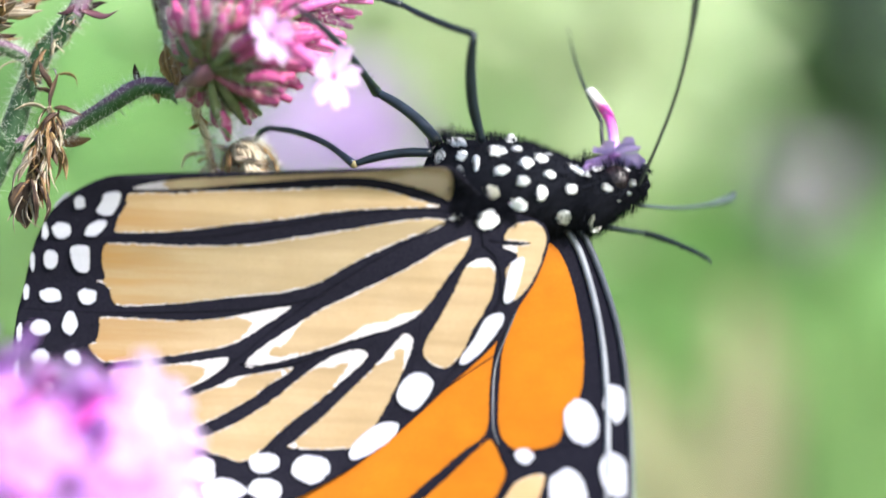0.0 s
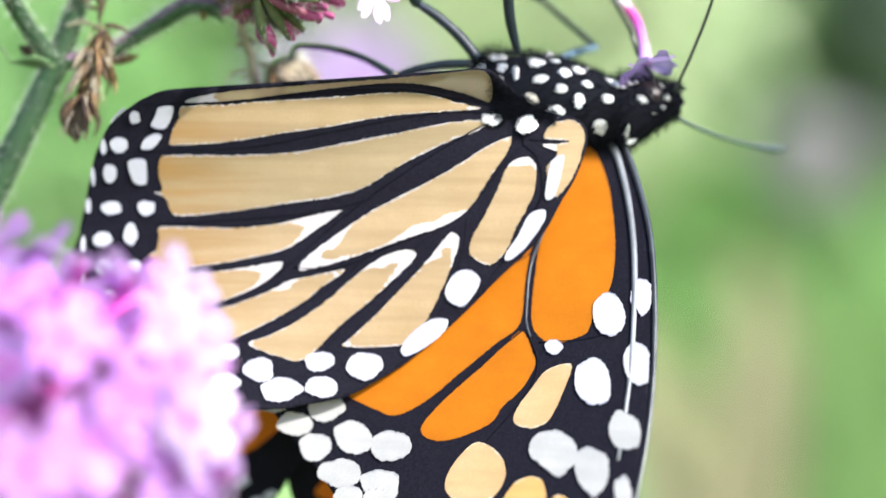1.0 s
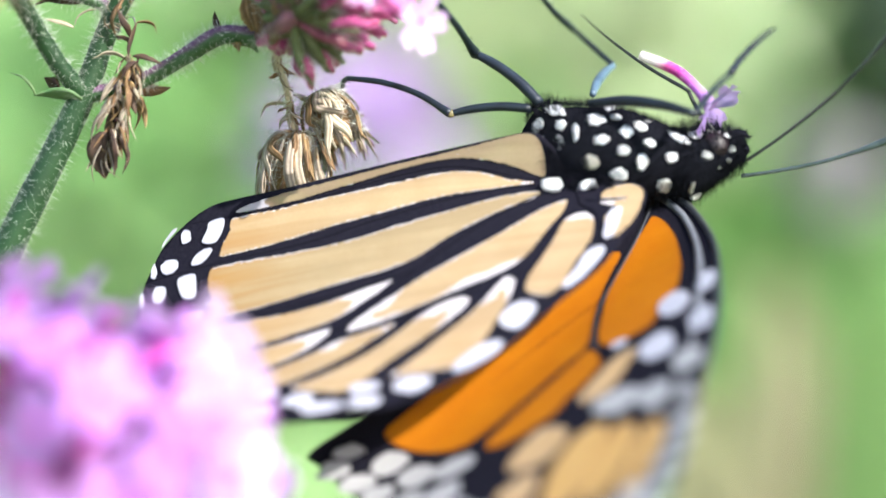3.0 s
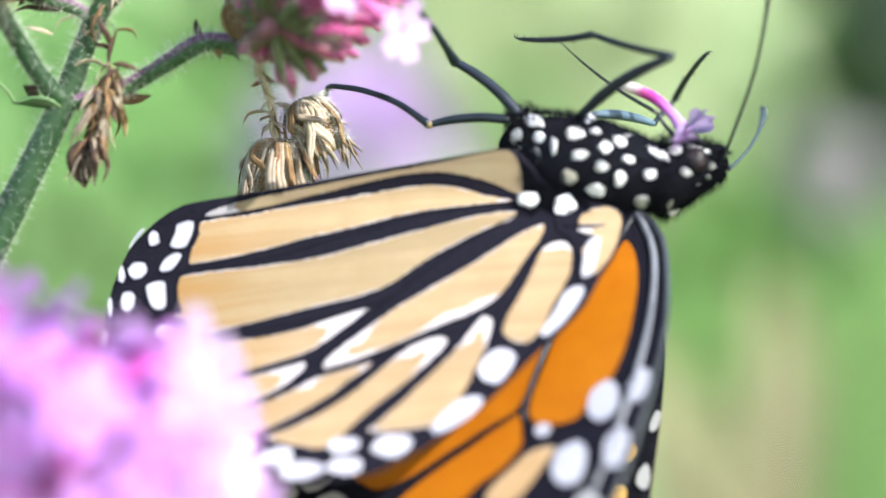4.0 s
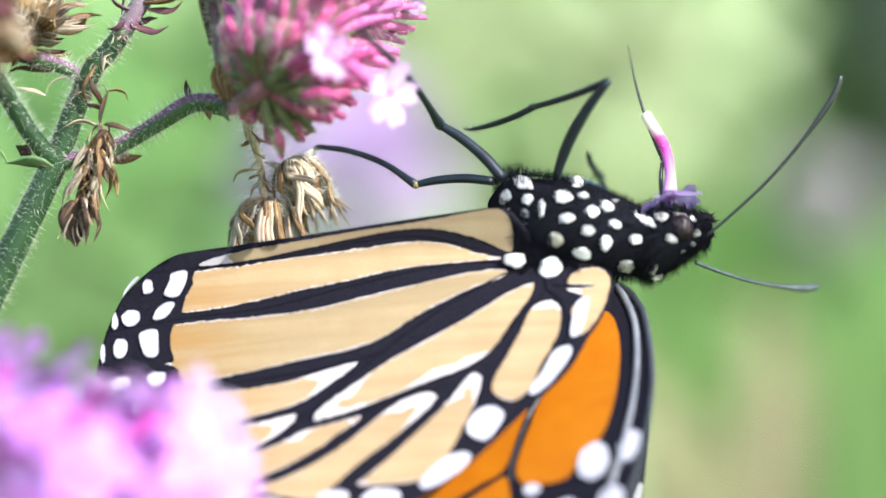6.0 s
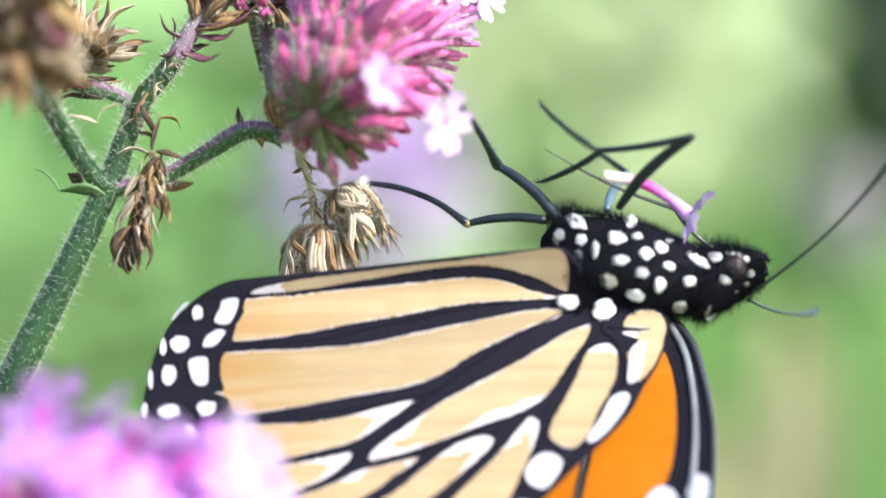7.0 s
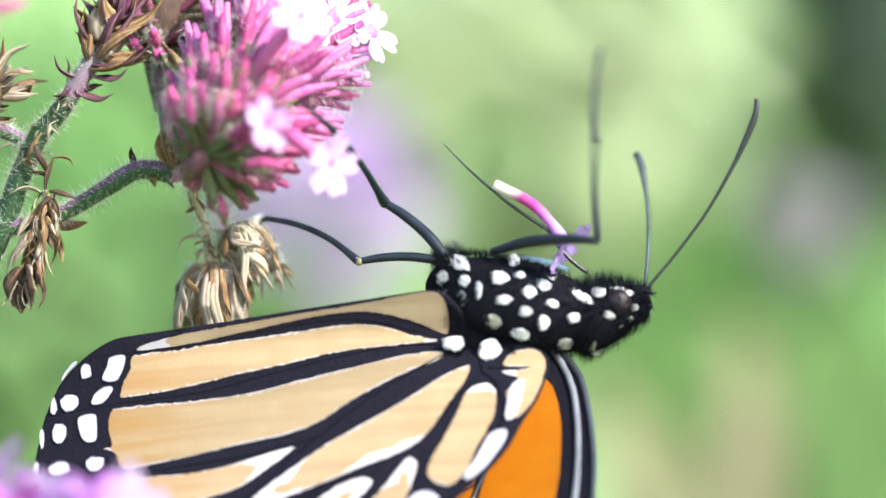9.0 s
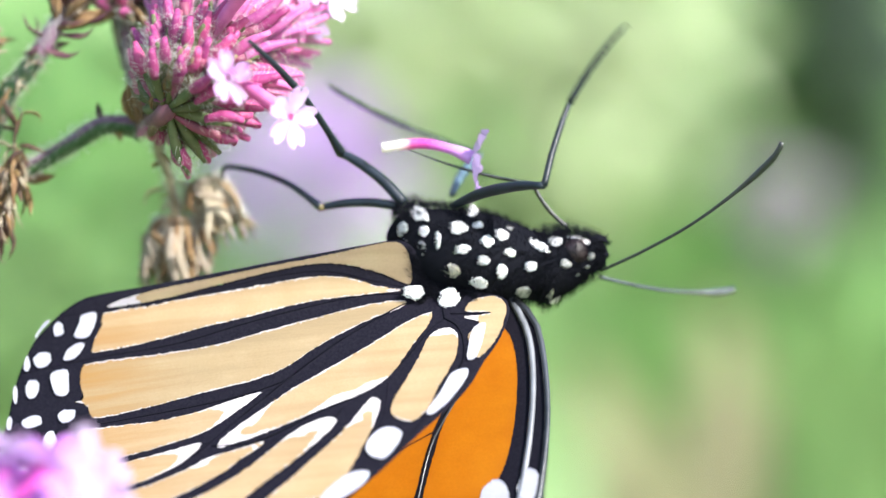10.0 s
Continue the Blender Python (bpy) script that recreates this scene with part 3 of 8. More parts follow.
far_hind = wing("far_hindwing", "orange upper face of the far hindwing with black border", "1000,240 960,230 800,235 600,250 420,270 330,310 270,400 250,520 280,640 350,740 430,810 520,860 590,880 640,840 690,760 760,640 880,450 970,320", far_hind_surf, FO)
for outline in ("440,690 480,702 540,668 610,640 700,560 640,560 540,620 450,650", "535,752 570,766 620,738 690,668 760,570 700,580 640,650 560,705", "400,600 450,620 560,560 660,470 560,470 440,540"):
    cell(far_hind, outline, far_hind_surf, FO, M_DORSAL, step=0.8, jag=0.03)
for x, y, r in ((345, 735, 12), (362, 765, 8), (450, 790, 12), (490, 815, 13), (545, 790, 14), (570, 815, 18), (625, 838, 12), (600, 850, 12), (300, 660, 10), (330, 690, 10), (420, 765, 9), (285, 590, 10)):
    spot(far_hind, x, y, r * 1.2, r * 0.8, far_hind_surf, FO, M_WHITE, 0.4)

# body: a loft along its axis, on the drawing grid of the body
BO = (793, 528)
BK = 0.045
AXIS = ((690, 400, 8), (693, 402, 24), (700, 405, 34), (720, 412, 47), (750, 426, 64), (800, 447, 81), (860, 459, 81), (910, 466, 70), (945, 472, 60), (975, 473, 58), (1005, 461, 49), (1035, 454, 36), (1060, 450, 22), (1078, 448, 7))
BODY_Y = 2.9


def body_mid(u):
    """Depth of the body's axis: its tail end lies deeper between the wings."""
    return BODY_Y + float(np.interp(u, (690, 850), (0.9, 0.0)))


def body_xyz(u, v, y):
    return Vector(((u - BO[0]) * BK, y, (BO[1] - v) * BK)) * MM


def body_front(u, v):
    """The near face of the body over a place on the grid, in mm of depth."""
    uu = [a[0] for a in AXIS]
    c, r = np.interp(u, uu, [a[1] for a in AXIS]), np.interp(u, uu, [a[2] for a in AXIS])
    h = max(r * r - (v - c) ** 2, (r * 0.15) ** 2)
    y = body_mid(u) - math.sqrt(h) * BK
    return min(y, -0.35) if v > 505 and u < 830 else y


bm = bmesh.new()
uu = [a[0] for a in AXIS]
along = [690 + 388 * (0.5 - 0.5 * math.cos(math.pi * k / 49)) for k in range(50)]
tube(bm, [body_xyz(u, np.interp(u, uu, [a[1] for a in AXIS]), body_mid(u)) for u in along], [0.0], 50, 30, 1.0, raw=True, ring_radii=[np.interp(u, uu, [a[2] for a in AXIS]) * BK * MM for u in along])
part("thorax", bm, M_FUR, butterfly, "black hairy thorax and head with white spots")
bm = bmesh.new()
tube(bm, [body_xyz(730, 450, 4.2), body_xyz(600, 515, 4.6), body_xyz(450, 560, 4.8), body_xyz(330, 585, 4.8)], [1.3 * MM, 1.5 * MM, 1.4 * MM, 1.1 * MM, 0.4 * MM], 24, 14)
part("abdomen", bm, M_FUR, butterfly)
rg = random.Random(5)
bm = bmesh.new()
for _ in range(11000):
    u = rg.uniform(694, 1074)
    uu = [a[0] for a in AXIS]
    c, r = np.interp(u, uu, [a[1] for a in AXIS]), np.interp(u, uu, [a[2] for a in AXIS])
    a = rg.uniform(0, 2 * math.pi)
    n = Vector((rg.uniform(-0.55, 0.25), math.sin(a), math.cos(a)))
    p = body_xyz(u, c - math.cos(a) * r, body_mid(u) + math.sin(a) * r * BK)
    hair(bm, p, n.normalized() * MM * rg.uniform(0.35, 0.95) * (1.7 if u > 960 or u < 745 else 1.0), 0.026 * MM)
part("fur", bm, M_FUR, butterfly).data["kind"] = "stuff"


def tuft(u, v, ru, rv, tilt=0.0, mat=None):
    """A patch of white scales lying on the body: a ragged bed and feathery scales that point to the tail."""
    rr = random.Random(int(u * 7 + v))
    bm = bmesh.new()
    rim, n = [], 44
    for k in range(n):
        a = 2 * math.pi * k / n
        g = (0.91 + 0.10 * math.sin(3 * a + u) + 0.06 * math.sin(5 * a + v)) * (rr.uniform(0.80, 0.95) if k % 2 else rr.uniform(0.98, 1.12))
        x, y = math.cos(a) * ru * g, math.sin(a) * rv * g
        rim.append((u + x * math.cos(tilt) - y * math.sin(tilt), v + x * math.sin(tilt) + y * math.cos(tilt)))
    rings = []
    for f, lift in ((1.0, 0.07), (0.8, 0.14), (0.45, 0.16)):
        ring = [(u + (p - u) * f, v + (q - v) * f) for p, q in rim]
        rings.append([bm.verts.new(body_xyz(p, q, body_front(p, q) - lift - rr.uniform(0, 0.03))) for p, q in ring])
    core = bm.verts.new(body_xyz(u, v, body_front(u, v) - 0.17))
    for o, i in zip(rings, rings[1:]):
        for k in range(n):
            bm.faces.new((o[k], o[(k + 1) % n], i[(k + 1) % n], i[k]))
    for k in range(n):
        bm.faces.new((rings[-1][k], rings[-1][(k + 1) % n], core))
    for k in range(110):
        a, f = rr.uniform(0, 6.283), math.sqrt(rr.random()) * 0.98
        x, y = math.cos(a) * ru * f, math.sin(a) * rv * f
        p, q = u + x * math.cos(tilt) - y * math.sin(tilt), v + x * math.sin(tilt) + y * math.cos(tilt)
        hair(bm, body_xyz(p, q, body_front(p, q) - rr.uniform(0.08, 0.2)), Vector((rr.uniform(-0.34, -0.05), rr.uniform(-0.10, 0.0), rr.uniform(-0.2, 0.12))) * MM, 0.035 * MM)
    bmesh.ops.recalc_face_normals(bm, faces=bm.faces)
    part("scale_spot", bm, mat or M_TUFT, butterfly)


for s in ((743, 378, 19, 13, 0.6), (713, 405, 9, 14, 0.2), (751, 409, 9, 10), (748, 440, 9, 13, -0.3), (718, 428, 7, 4), (757, 477, 10, 8), (776, 425, 5, 16), (812, 403, 16, 13), (819, 441, 14, 9, -0.1), (837, 373, 10, 12),
          (847, 398, 9, 6), (863, 427, 12, 11), (889, 415, 13, 11, 0.4), (856, 461, 12, 10), (888, 480, 10, 14), (903, 447, 11, 7, 0.4), (905, 402, 7, 5), (848, 500, 17, 10, 0.2), (940, 471, 11, 9), (954, 434, 24, 8, 0.55),
          (984, 427, 13, 9, 0.1), (1026, 425, 22, 7, 0.25), (927, 517, 13, 11), (982, 524, 12, 14), (1002, 466, 11, 7, 0.5), (1024, 488, 7, 5), (1048, 453, 6, 6), (1042, 472, 4, 3), (733, 516, 20, 14, 0.1), (795, 527, 18, 20, 0.9)):
    tuft(*s)
tuft(800, 478, 16, 13, 0.3, M_TUFT_CREAM)
bm = bmesh.new()
bmesh.ops.create_uvsphere(bm, u_segments=24, v_segments=16, radius=25 * BK * MM)
for v in bm.verts:
    v.co.y *= 0.55
    v.co += body_xyz(1016, 447, body_front(1016, 447) + 0.45)
part("eye", bm, M_EYE, butterfly, "dark brown domed eye")
for p in ((1040, 425, 1080, 430), (1045, 460, 1078, 452), (1040, 440, 1074, 418)):
    bm = bmesh.new()
    blade(bm, body_xyz(p[0], p[1], 2.6), body_xyz(p[2], p[3], 2.2), 0.5 * MM, 0.1, 8, 9, 0.8, (0, 1, 0))
    for _ in range(60):
        f = rg.random()
        hair(bm, body_xyz(p[0] + (p[2] - p[0]) * f, p[1] + (p[3] - p[1]) * f, 2.4), Vector((rg.uniform(0.2, 0.6), rg.uniform(-0.4, 0.2), rg.uniform(-0.4, 0.4))) * MM, 0.02 * MM)
    part("palp", bm, M_FUR, butterfly)


# ---- limbs that move: each piece lies along its own z axis ----
def rod(name, length, radii, parent, mat=None, bow=0.0, spines=0, n=16, club=False, label="", seed=1):
    bm = bmesh.new()
    pts = [Vector((0, 0, 0)), Vector((0, bow * length, length * 0.35)) * MM, Vector((0, bow * length * 0.9, length * 0.7)) * MM, Vector((0, 0, length)) * MM]
    if club:
        pts = [Vector((0, bow * f * length, g * length)) * MM for f, g in ((0, 0), (0.55, 0.2), (0.95, 0.45), (0.85, 0.7), (0.45, 0.9), (0.05, 0.975), (-0.25, 1.0))]
    path = tube(bm, pts, [r * MM for r in radii], n, 10)
    if spines:
        hairs(bm, path, [radii[0] * MM, radii[-1] * MM], spines, (0.36 if name == "tarsus" else 0.26) * MM, 0.024 * MM, seed=seed)
    if name == "tarsus":
        for s in (-1, 1):
            tube(bm, [Vector((0, 0, length)) * MM, Vector((s * 0.16, -0.16, length + 0.30)) * MM, Vector((s * 0.20, -0.46, length + 0.30)) * MM], [0.08 * MM, 0.06 * MM, 0.015 * MM], 8, 6)
    return part(name, bm, mat or M_LEG, parent, label)


middle_leg = rod("middle_leg", 6.7, (0.42, 0.46, 0.42, 0.40, 0.32), butterfly, bow=-0.05)
middle_shin = rod("shin", 16.0, (0.46, 0.30, 0.27, 0.26, 0.27, 0.28, 0.25, 0.22, 0.16), middle_leg, bow=-0.03, spines=90, n=30, seed=6)
hind_leg = rod("hind_leg", 6.4, (0.36, 0.38, 0.36, 0.34, 0.26), butterfly, bow=-0.05)
hind_shin = rod("shin", 9.0, (0.36, 0.27, 0.25, 0.25, 0.24, 0.24, 0.2), hind_leg, bow=-0.07, spines=90, n=26, seed=7)
hind_foot = rod("tarsus", 2.0, (0.22, 0.2, 0.16), hind_leg, bow=-0.12, spines=26, seed=8)
for leg, reach, size in ((hind_leg, 6.35, 0.34), (middle_leg, 6.65, 0.42)):
    bm = bmesh.new()
    bmesh.ops.create_uvsphere(bm, u_segments=14, v_segments=10, radius=size * MM)
    bmesh.ops.translate(bm, verts=bm.verts, vec=(0, 0, reach * MM))
    part("knee", bm, M_KNEE if leg is hind_leg else M_LEG, leg)
near_leg = rod("near_leg", 9.5, (0.30, 0.44, 0.46, 0.40, 0.28), butterfly, bow=0.05)
near_tibia = rod("tibia", 7.6, (0.27, 0.27, 0.25, 0.22), near_leg, spines=60, bow=0.02)
near_tarsus = rod("tarsus", 7.4, (0.27, 0.25, 0.23, 0.21, 0.13), near_leg, spines=150, bow=0.03, seed=2)
far_leg = rod("far_leg", 6.6, (0.26, 0.38, 0.40, 0.36, 0.24), butterfly, M_LEG_SHEEN, bow=0.04, label="leg with a pale blue-grey sheen put into its colour")
far_tibia = rod("tibia", 6.4, (0.23, 0.22, 0.2, 0.18), far_leg, spines=50, seed=3)
far_tarsus = rod("tarsus", 7.2, (0.24, 0.23, 0.20, 0.19, 0.12), far_leg, spines=150, bow=0.02, seed=4)
near_antenna = rod("antenna", 18.0, (0.14, 0.13, 0.13, 0.13, 0.13, 0.13, 0.14, 0.17, 0.26, 0.29, 0.2), butterfly, M_ANT, bow=-0.06, n=60, club=True, label="slender black antenna with a club")
far_antenna = rod("antenna", 13.0, (0.17, 0.16, 0.16, 0.16, 0.16, 0.16, 0.17, 0.18, 0.27, 0.34, 0.30), butterfly, M_ANT_LIT, bow=-0.045, n=60, club=True, label="slender antenna with a pale club, light put into its grey-green colour")
tongue_base = rod("proboscis_base", 4.4, (0.18, 0.17, 0.16), butterfly, M_ANT, bow=0.06, label="thin dark proboscis")
tongue_tip = rod("proboscis_tip", 11.2, (0.16, 0.14, 0.10, 0.03), butterfly, M_ANT, bow=0.03, n=24)

# the loose floret threaded on the proboscis: mouth at its origin, tube along z
loose_floret = thing("loose_floret", "small lilac floret with magenta tube stuck on the proboscis", "flower", pose(0, 0.002, 0))


def tube_paint():
    m = Mat("floret_tube", 0.45, spec=0.35)
    sep = m.node("SeparateXYZ")
    m.link(m.coords(), sep.inputs[0])
    c = m.ramp(m.math("ADD", m.math("MULTIPLY", sep.outputs[2], 130.0), m.math("MULTIPLY", m.math("SUBTRACT", m.noise(900), 0.5), 0.10)),
               [(0.05, (0.62, 0.36, 0.76)), (0.30, (0.56, 0.18, 0.60)), (0.50, (0.52, 0.05, 0.36)), (0.64, (0.62, 0.10, 0.34)), (0.76, (0.84, 0.78, 0.74)), (0.95, (0.86, 0.84, 0.78))])
    m.colour(c)
    m.bump(m.noise(4000, 3), 0.25)
    m.translucent(0.3)
    return m.m


bm = bmesh.new()
tube(bm, [Vector((0, 0, 0)), Vector((0, -0.0005, 0.0018)), Vector((0, -0.0007, 0.0042)), Vector((0, 0, 0.0073))], [0.62 * MM, 0.38 * MM, 0.44 * MM, 0.45 * MM, 0.40 * MM], 26, 14)
path = spline([Vector((0, 0, 0)), Vector((0, -0.0005, 0.0018)), Vector((0, -0.0007, 0.0042)), Vector((0, 0, 0.0073))], 20)
part("corolla_tube", bm, tube_paint(), loose_floret)
bm = bmesh.new()
hairs(bm, path, [0.44 * MM, 0.42 * MM], 420, 0.26 * MM, 0.011 * MM, seed=9)
part("fuzz", bm, M_HAIR, loose_floret)
rg = random.Random(12)
for k in range(5):
    a = 2 * math.pi * k / 5 + 0.3
    bm = bmesh.new()
    rows = []
    for r, w in ((0.35, 0.32), (1.0, 0.66), (1.65, 0.98), (2.2, 0.90), (2.55, 0.52)):
        row = []
        for s in (-1, -0.5, 0, 0.5, 1):
            rr = r - (0.30 if s == 0 and r > 2.2 else 0)
            z = -0.42 * r * (0.5 + 0.6 * rg.random()) + 0.12 * s * s
            row.append(bm.verts.new(Vector((rr * math.cos(a) - s * w * math.sin(a), rr * math.sin(a) + s * w * math.cos(a), z)) * MM))
        rows.append(row)
    for p, q in zip(rows, rows[1:]):
        for i in range(4):
            bm.faces.new((p[i], p[i + 1], q[i + 1], q[i]))
    bmesh.ops.solidify(bm, geom=bm.faces[:], thickness=0.06 * MM)
    part("petal", bm, M_PETAL_LOOSE, loose_floret)


# ---- the plant ----
PK, PY = 0.04438, 7.0
PX, PZ = -11.99 + (165 - 784) * PK, 3.83 - (400 - 441) * PK
plant = thing("flowering_stem", "hairy green flowering stem with pink and dried brown flower heads", "plant", pose(PX * MM, PY * MM, PZ * MM))


def at(u, v, y=0.0):
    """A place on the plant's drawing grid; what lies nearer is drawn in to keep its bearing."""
    k = 1 + y / 247.56
    return Vector((((u - 784) * k + 619) * PK, y, (-41 - (v - 441) * k) * PK)) * MM


def stalk(name, pts, radii, mat, nhair, parent, hair_len=0.7, seed=1, n=30):
    bm = bmesh.new()
    path = tube(bm, [at(*p) for p in pts], [r * MM for r in radii], n, 14, wob=0.04)
    ob = part(name, bm, mat, parent)
    if nhair:
        bm = bmesh.new()
        hairs(bm, path, [radii[0] * MM, radii[-1] * MM], int(nhair * 3.2), hair_len * 1.1 * MM, 0.013 * MM, seed=seed)
        hairs(bm, path, [radii[0] * MM, radii[-1] * MM], int(nhair * 2.6), hair_len * 1.9 * MM, 0.013 * MM, seed=seed + 50)
        part("fuzz", bm, M_HAIR, ob)
    return ob


bm = bmesh.new()
low = [at(*p) for p in ((-3000, 11500, 8), (-1000, 3000, 4), (-330, 1400, 1), (-150, 1050, 0.5))]
high = [at(*p) for p in ((-150, 1050, 0.5), (20, 700, 0), (110, 520, 0), (170, 395, 0), (205, 300, 0), (235, 235, 0), (262, 205, 0), (292, 165, 0))]
tube(bm, low, [2.4 * MM, 2.0 * MM, 1.5 * MM], 40, 14)
path = tube(bm, high, [1.5 * MM, 1.4 * MM, 1.32 * MM, 1.22 * MM, 1.08 * MM, 0.88 * MM, 0.76 * MM], 60, 18, wob=0.03)
stem = part("stem", bm, M_STEM, plant)
bm = bmesh.new()
hairs(bm, path, [1.5 * MM, 0.66 * MM], 2600, 0.7 * MM, 0.013 * MM, seed=2)
hairs(bm, path, [1.5 * MM, 0.66 * MM], 1900, 1.25 * MM, 0.013 * MM, seed=12)
part("fuzz", bm, M_HAIR, stem)
stalk("spike_stem", [(288, 170, 0), (312, 130, 0), (345, 80, 0.3), (385, 20, 0.6), (430, -60, 1)], [0.72, 0.75, 0.7, 0.6, 0.4], M_STEM_PURPLE, 220, plant, 0.5, 3)
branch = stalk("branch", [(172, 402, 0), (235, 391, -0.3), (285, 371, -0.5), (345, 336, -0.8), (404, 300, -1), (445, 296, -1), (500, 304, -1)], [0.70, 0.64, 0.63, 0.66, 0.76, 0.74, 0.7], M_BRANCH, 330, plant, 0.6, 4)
stalk("side_branch", [(165, 402, -0.3), (120, 345, -1.5), (80, 280, -3), (40, 215, -8), (0, 140, -18)], [0.75, 0.72, 0.7, 0.7, 0.6], M_STEM, 240, plant, 0.6, 5)
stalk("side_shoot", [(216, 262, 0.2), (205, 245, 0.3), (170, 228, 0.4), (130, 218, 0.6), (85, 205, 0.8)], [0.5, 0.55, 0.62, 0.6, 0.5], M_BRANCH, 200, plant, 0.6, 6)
stalk("upper_stem", [(480, 290, 3), (462, 230, 3), (452, 160, 3), (440, 90, 3), (430, 20, 4)], [0.55, 0.5, 0.5, 0.45, 0.4], M_STEM_PURPLE, 160, plant, 0.5, 7)


def husks(name, spec, mat, parent, seed, label=""):
    """Each husk: from, to (grid places with depth), width in mm."""
    for k, (a, b, w, curl) in enumerate(spec):
        bm = bmesh.new()
        random.seed(seed + k)
        blade(bm, at(*a), at(*b), w * MM, curl)
        part(name, bm, mat[k % len(mat)] if isinstance(mat, list) else mat, parent, label)


def burst(name, centre, way, spread, count, length, width, mats, parent, seed, curl=0.12, core=0.6):
    """A head of husks or calyces that radiate from a core round a main direction."""
    rg = random.Random(seed)
    way = Vector(way).normalized()
    for k in range(count):
        while True:
            d = Vector((rg.gauss(0, 1), rg.gauss(0, 1), rg.gauss(0, 1))).normalized()
            if d.angle(way) < spread:
                break
        o = at(*centre) + d * core * MM * rg.uniform(0.5, 1.3)
        q = o + d * length * MM * rg.uniform(0.7, 1.15)
        bm = bmesh.new()
        random.seed(seed * 100 + k)
        blade(bm, o, q, width * MM * rg.uniform(0.7, 1.2), curl * rg.uniform(-1, 1.4))
        part(name, bm, mats[k % len(mats)], parent)


# browned spike above the main stem
husks("bract", [((312, 135, -0.3), (262, 90, -0.8), 0.33, 0.2), ((318, 120, -0.2), (298, 48, -0.5), 0.4, 0.2), ((300, 158, -0.6), (370, 160, -1.2), 0.45, -0.18), ((296, 150, -0.4), (260, 165, -0.9), 0.3, 0.2),
                ((330, 130, -0.8), (395, 115, -1.4), 0.4, -0.2), ((285, 140, 0.2), (283, 95, 0.2), 0.2, 0.1), ((310, 160, 0.3), (350, 145, 0.6), 0.3, 0.1)], M_BRACT, plant, 21)
spike = [((325, 118, -0.5), (412, 82, -1.5)), ((330, 110, -0.7), (436, 72, -1.6)), ((340, 98, -0.9), (420, 40, -1.6)), ((345, 85, -0.6), (385, 8, -1.2)), ((335, 90, -0.4), (318, 5, -0.8)), ((330, 70, -0.6), (305, -20, -0.9)),
         ((350, 75, 0.4), (330, -10, 0.6)), ((355, 70, -0.9), (410, -25, -1.4)), ((370, 45, -0.8), (455, -5, -1.2)), ((365, 55, -1.0), (360, -40, -1.4)), ((320, 105, -0.3), (312, 35, -0.4)), ((375, 30, -0.5), (440, -60, -0.8)),
         ((385, 15, 0.2), (390, -80, 0.4)), ((380, 40, 0.6), (450, 30, 0.9)), ((350, 100, 0.4), (440, 90, 1.0))]
husks("husk", [(a, b, 0.72, 0.14) for a, b in spike], [M_DRY, M_BRACT, M_DRY, M_BRACT], plant, 31)
rg = random.Random(33)
more = []
for k in range(46):
    f = rg.random()
    u, v = 322 + 85 * f, 118 - 150 * f
    more.append(((u + rg.uniform(-14, 18), v, rg.uniform(-1.0, 1.2)), (u + rg.uniform(-45, 75), v - rg.uniform(55, 100), rg.uniform(-1.8, 1.8)), rg.uniform(0.55, 0.9), rg.uniform(-0.1, 0.2)))
husks("husk", more, [M_BRACT, M_DRY, M_CALYX_BROWN, M_DRY_PALE, M_CALYX], plant, 3300)
# dried curled cluster hanging at the node
husks("dry_curl", [((262, 275, -1.4), (250, 350, -1.6), 0.43, 0.1), ((255, 340, -1.7), (225, 430, -1.8), 0.46, 0.1), ((245, 350, -1.7), (262, 400, -1.9), 0.37, 0.12), ((230, 400, -1.9), (190, 470, -1.8), 0.43, -0.12),
                   ((235, 395, -2.0), (205, 520, -2.0), 0.50, 0.1), ((250, 380, -2.0), (278, 465, -2.2), 0.46, -0.15), ((255, 390, -1.8), (262, 440, -2.2), 0.37, 0.2), ((248, 345, -1.4), (182, 340, -1.7), 0.28, 0.25),
                   ((255, 335, -1.6), (308, 350, -1.9), 0.26, -0.2), ((262, 275, -1.2), (298, 297, -1.4), 0.25, -0.3), ((250, 300, -1.2), (228, 250, -1.5), 0.3, 0.35), ((235, 410, -2.1), (180, 490, -2.1), 0.37, 0.15),
                   ((215, 440, -2.0), (235, 470, -2.2), 0.37, 0.2), ((240, 230, -0.9), (225, 300, -1.1), 0.3, 0.2), ((225, 300, -1.1), (250, 322, -1.4), 0.25, 0.4), ((225, 372, -1.6), (196, 420, -1.9), 0.31, 0.1)],
      [M_DRY_DARK, M_DRY, M_DRY_DARK, M_DRY_PALE], plant, 41)
rg = random.Random(44)
extra = []
for k in range(70):
    f = rg.random()
    u, v = 258 - 48 * f + rg.uniform(-16, 16), 330 + 175 * f
    extra.append(((u, v, -1.7 + rg.uniform(-0.6, 0.6)), (u + rg.uniform(-38, 22), v + rg.uniform(35, 75), -1.9 + rg.uniform(-0.9, 0.6)), rg.uniform(0.10, 0.28), rg.uniform(-0.35, 0.35)))
husks("dry_curl", extra, [M_DRY, M_DRY_PALE, M_DRY_DARK, M_DRY, M_DRY_PALE], plant, 4400)
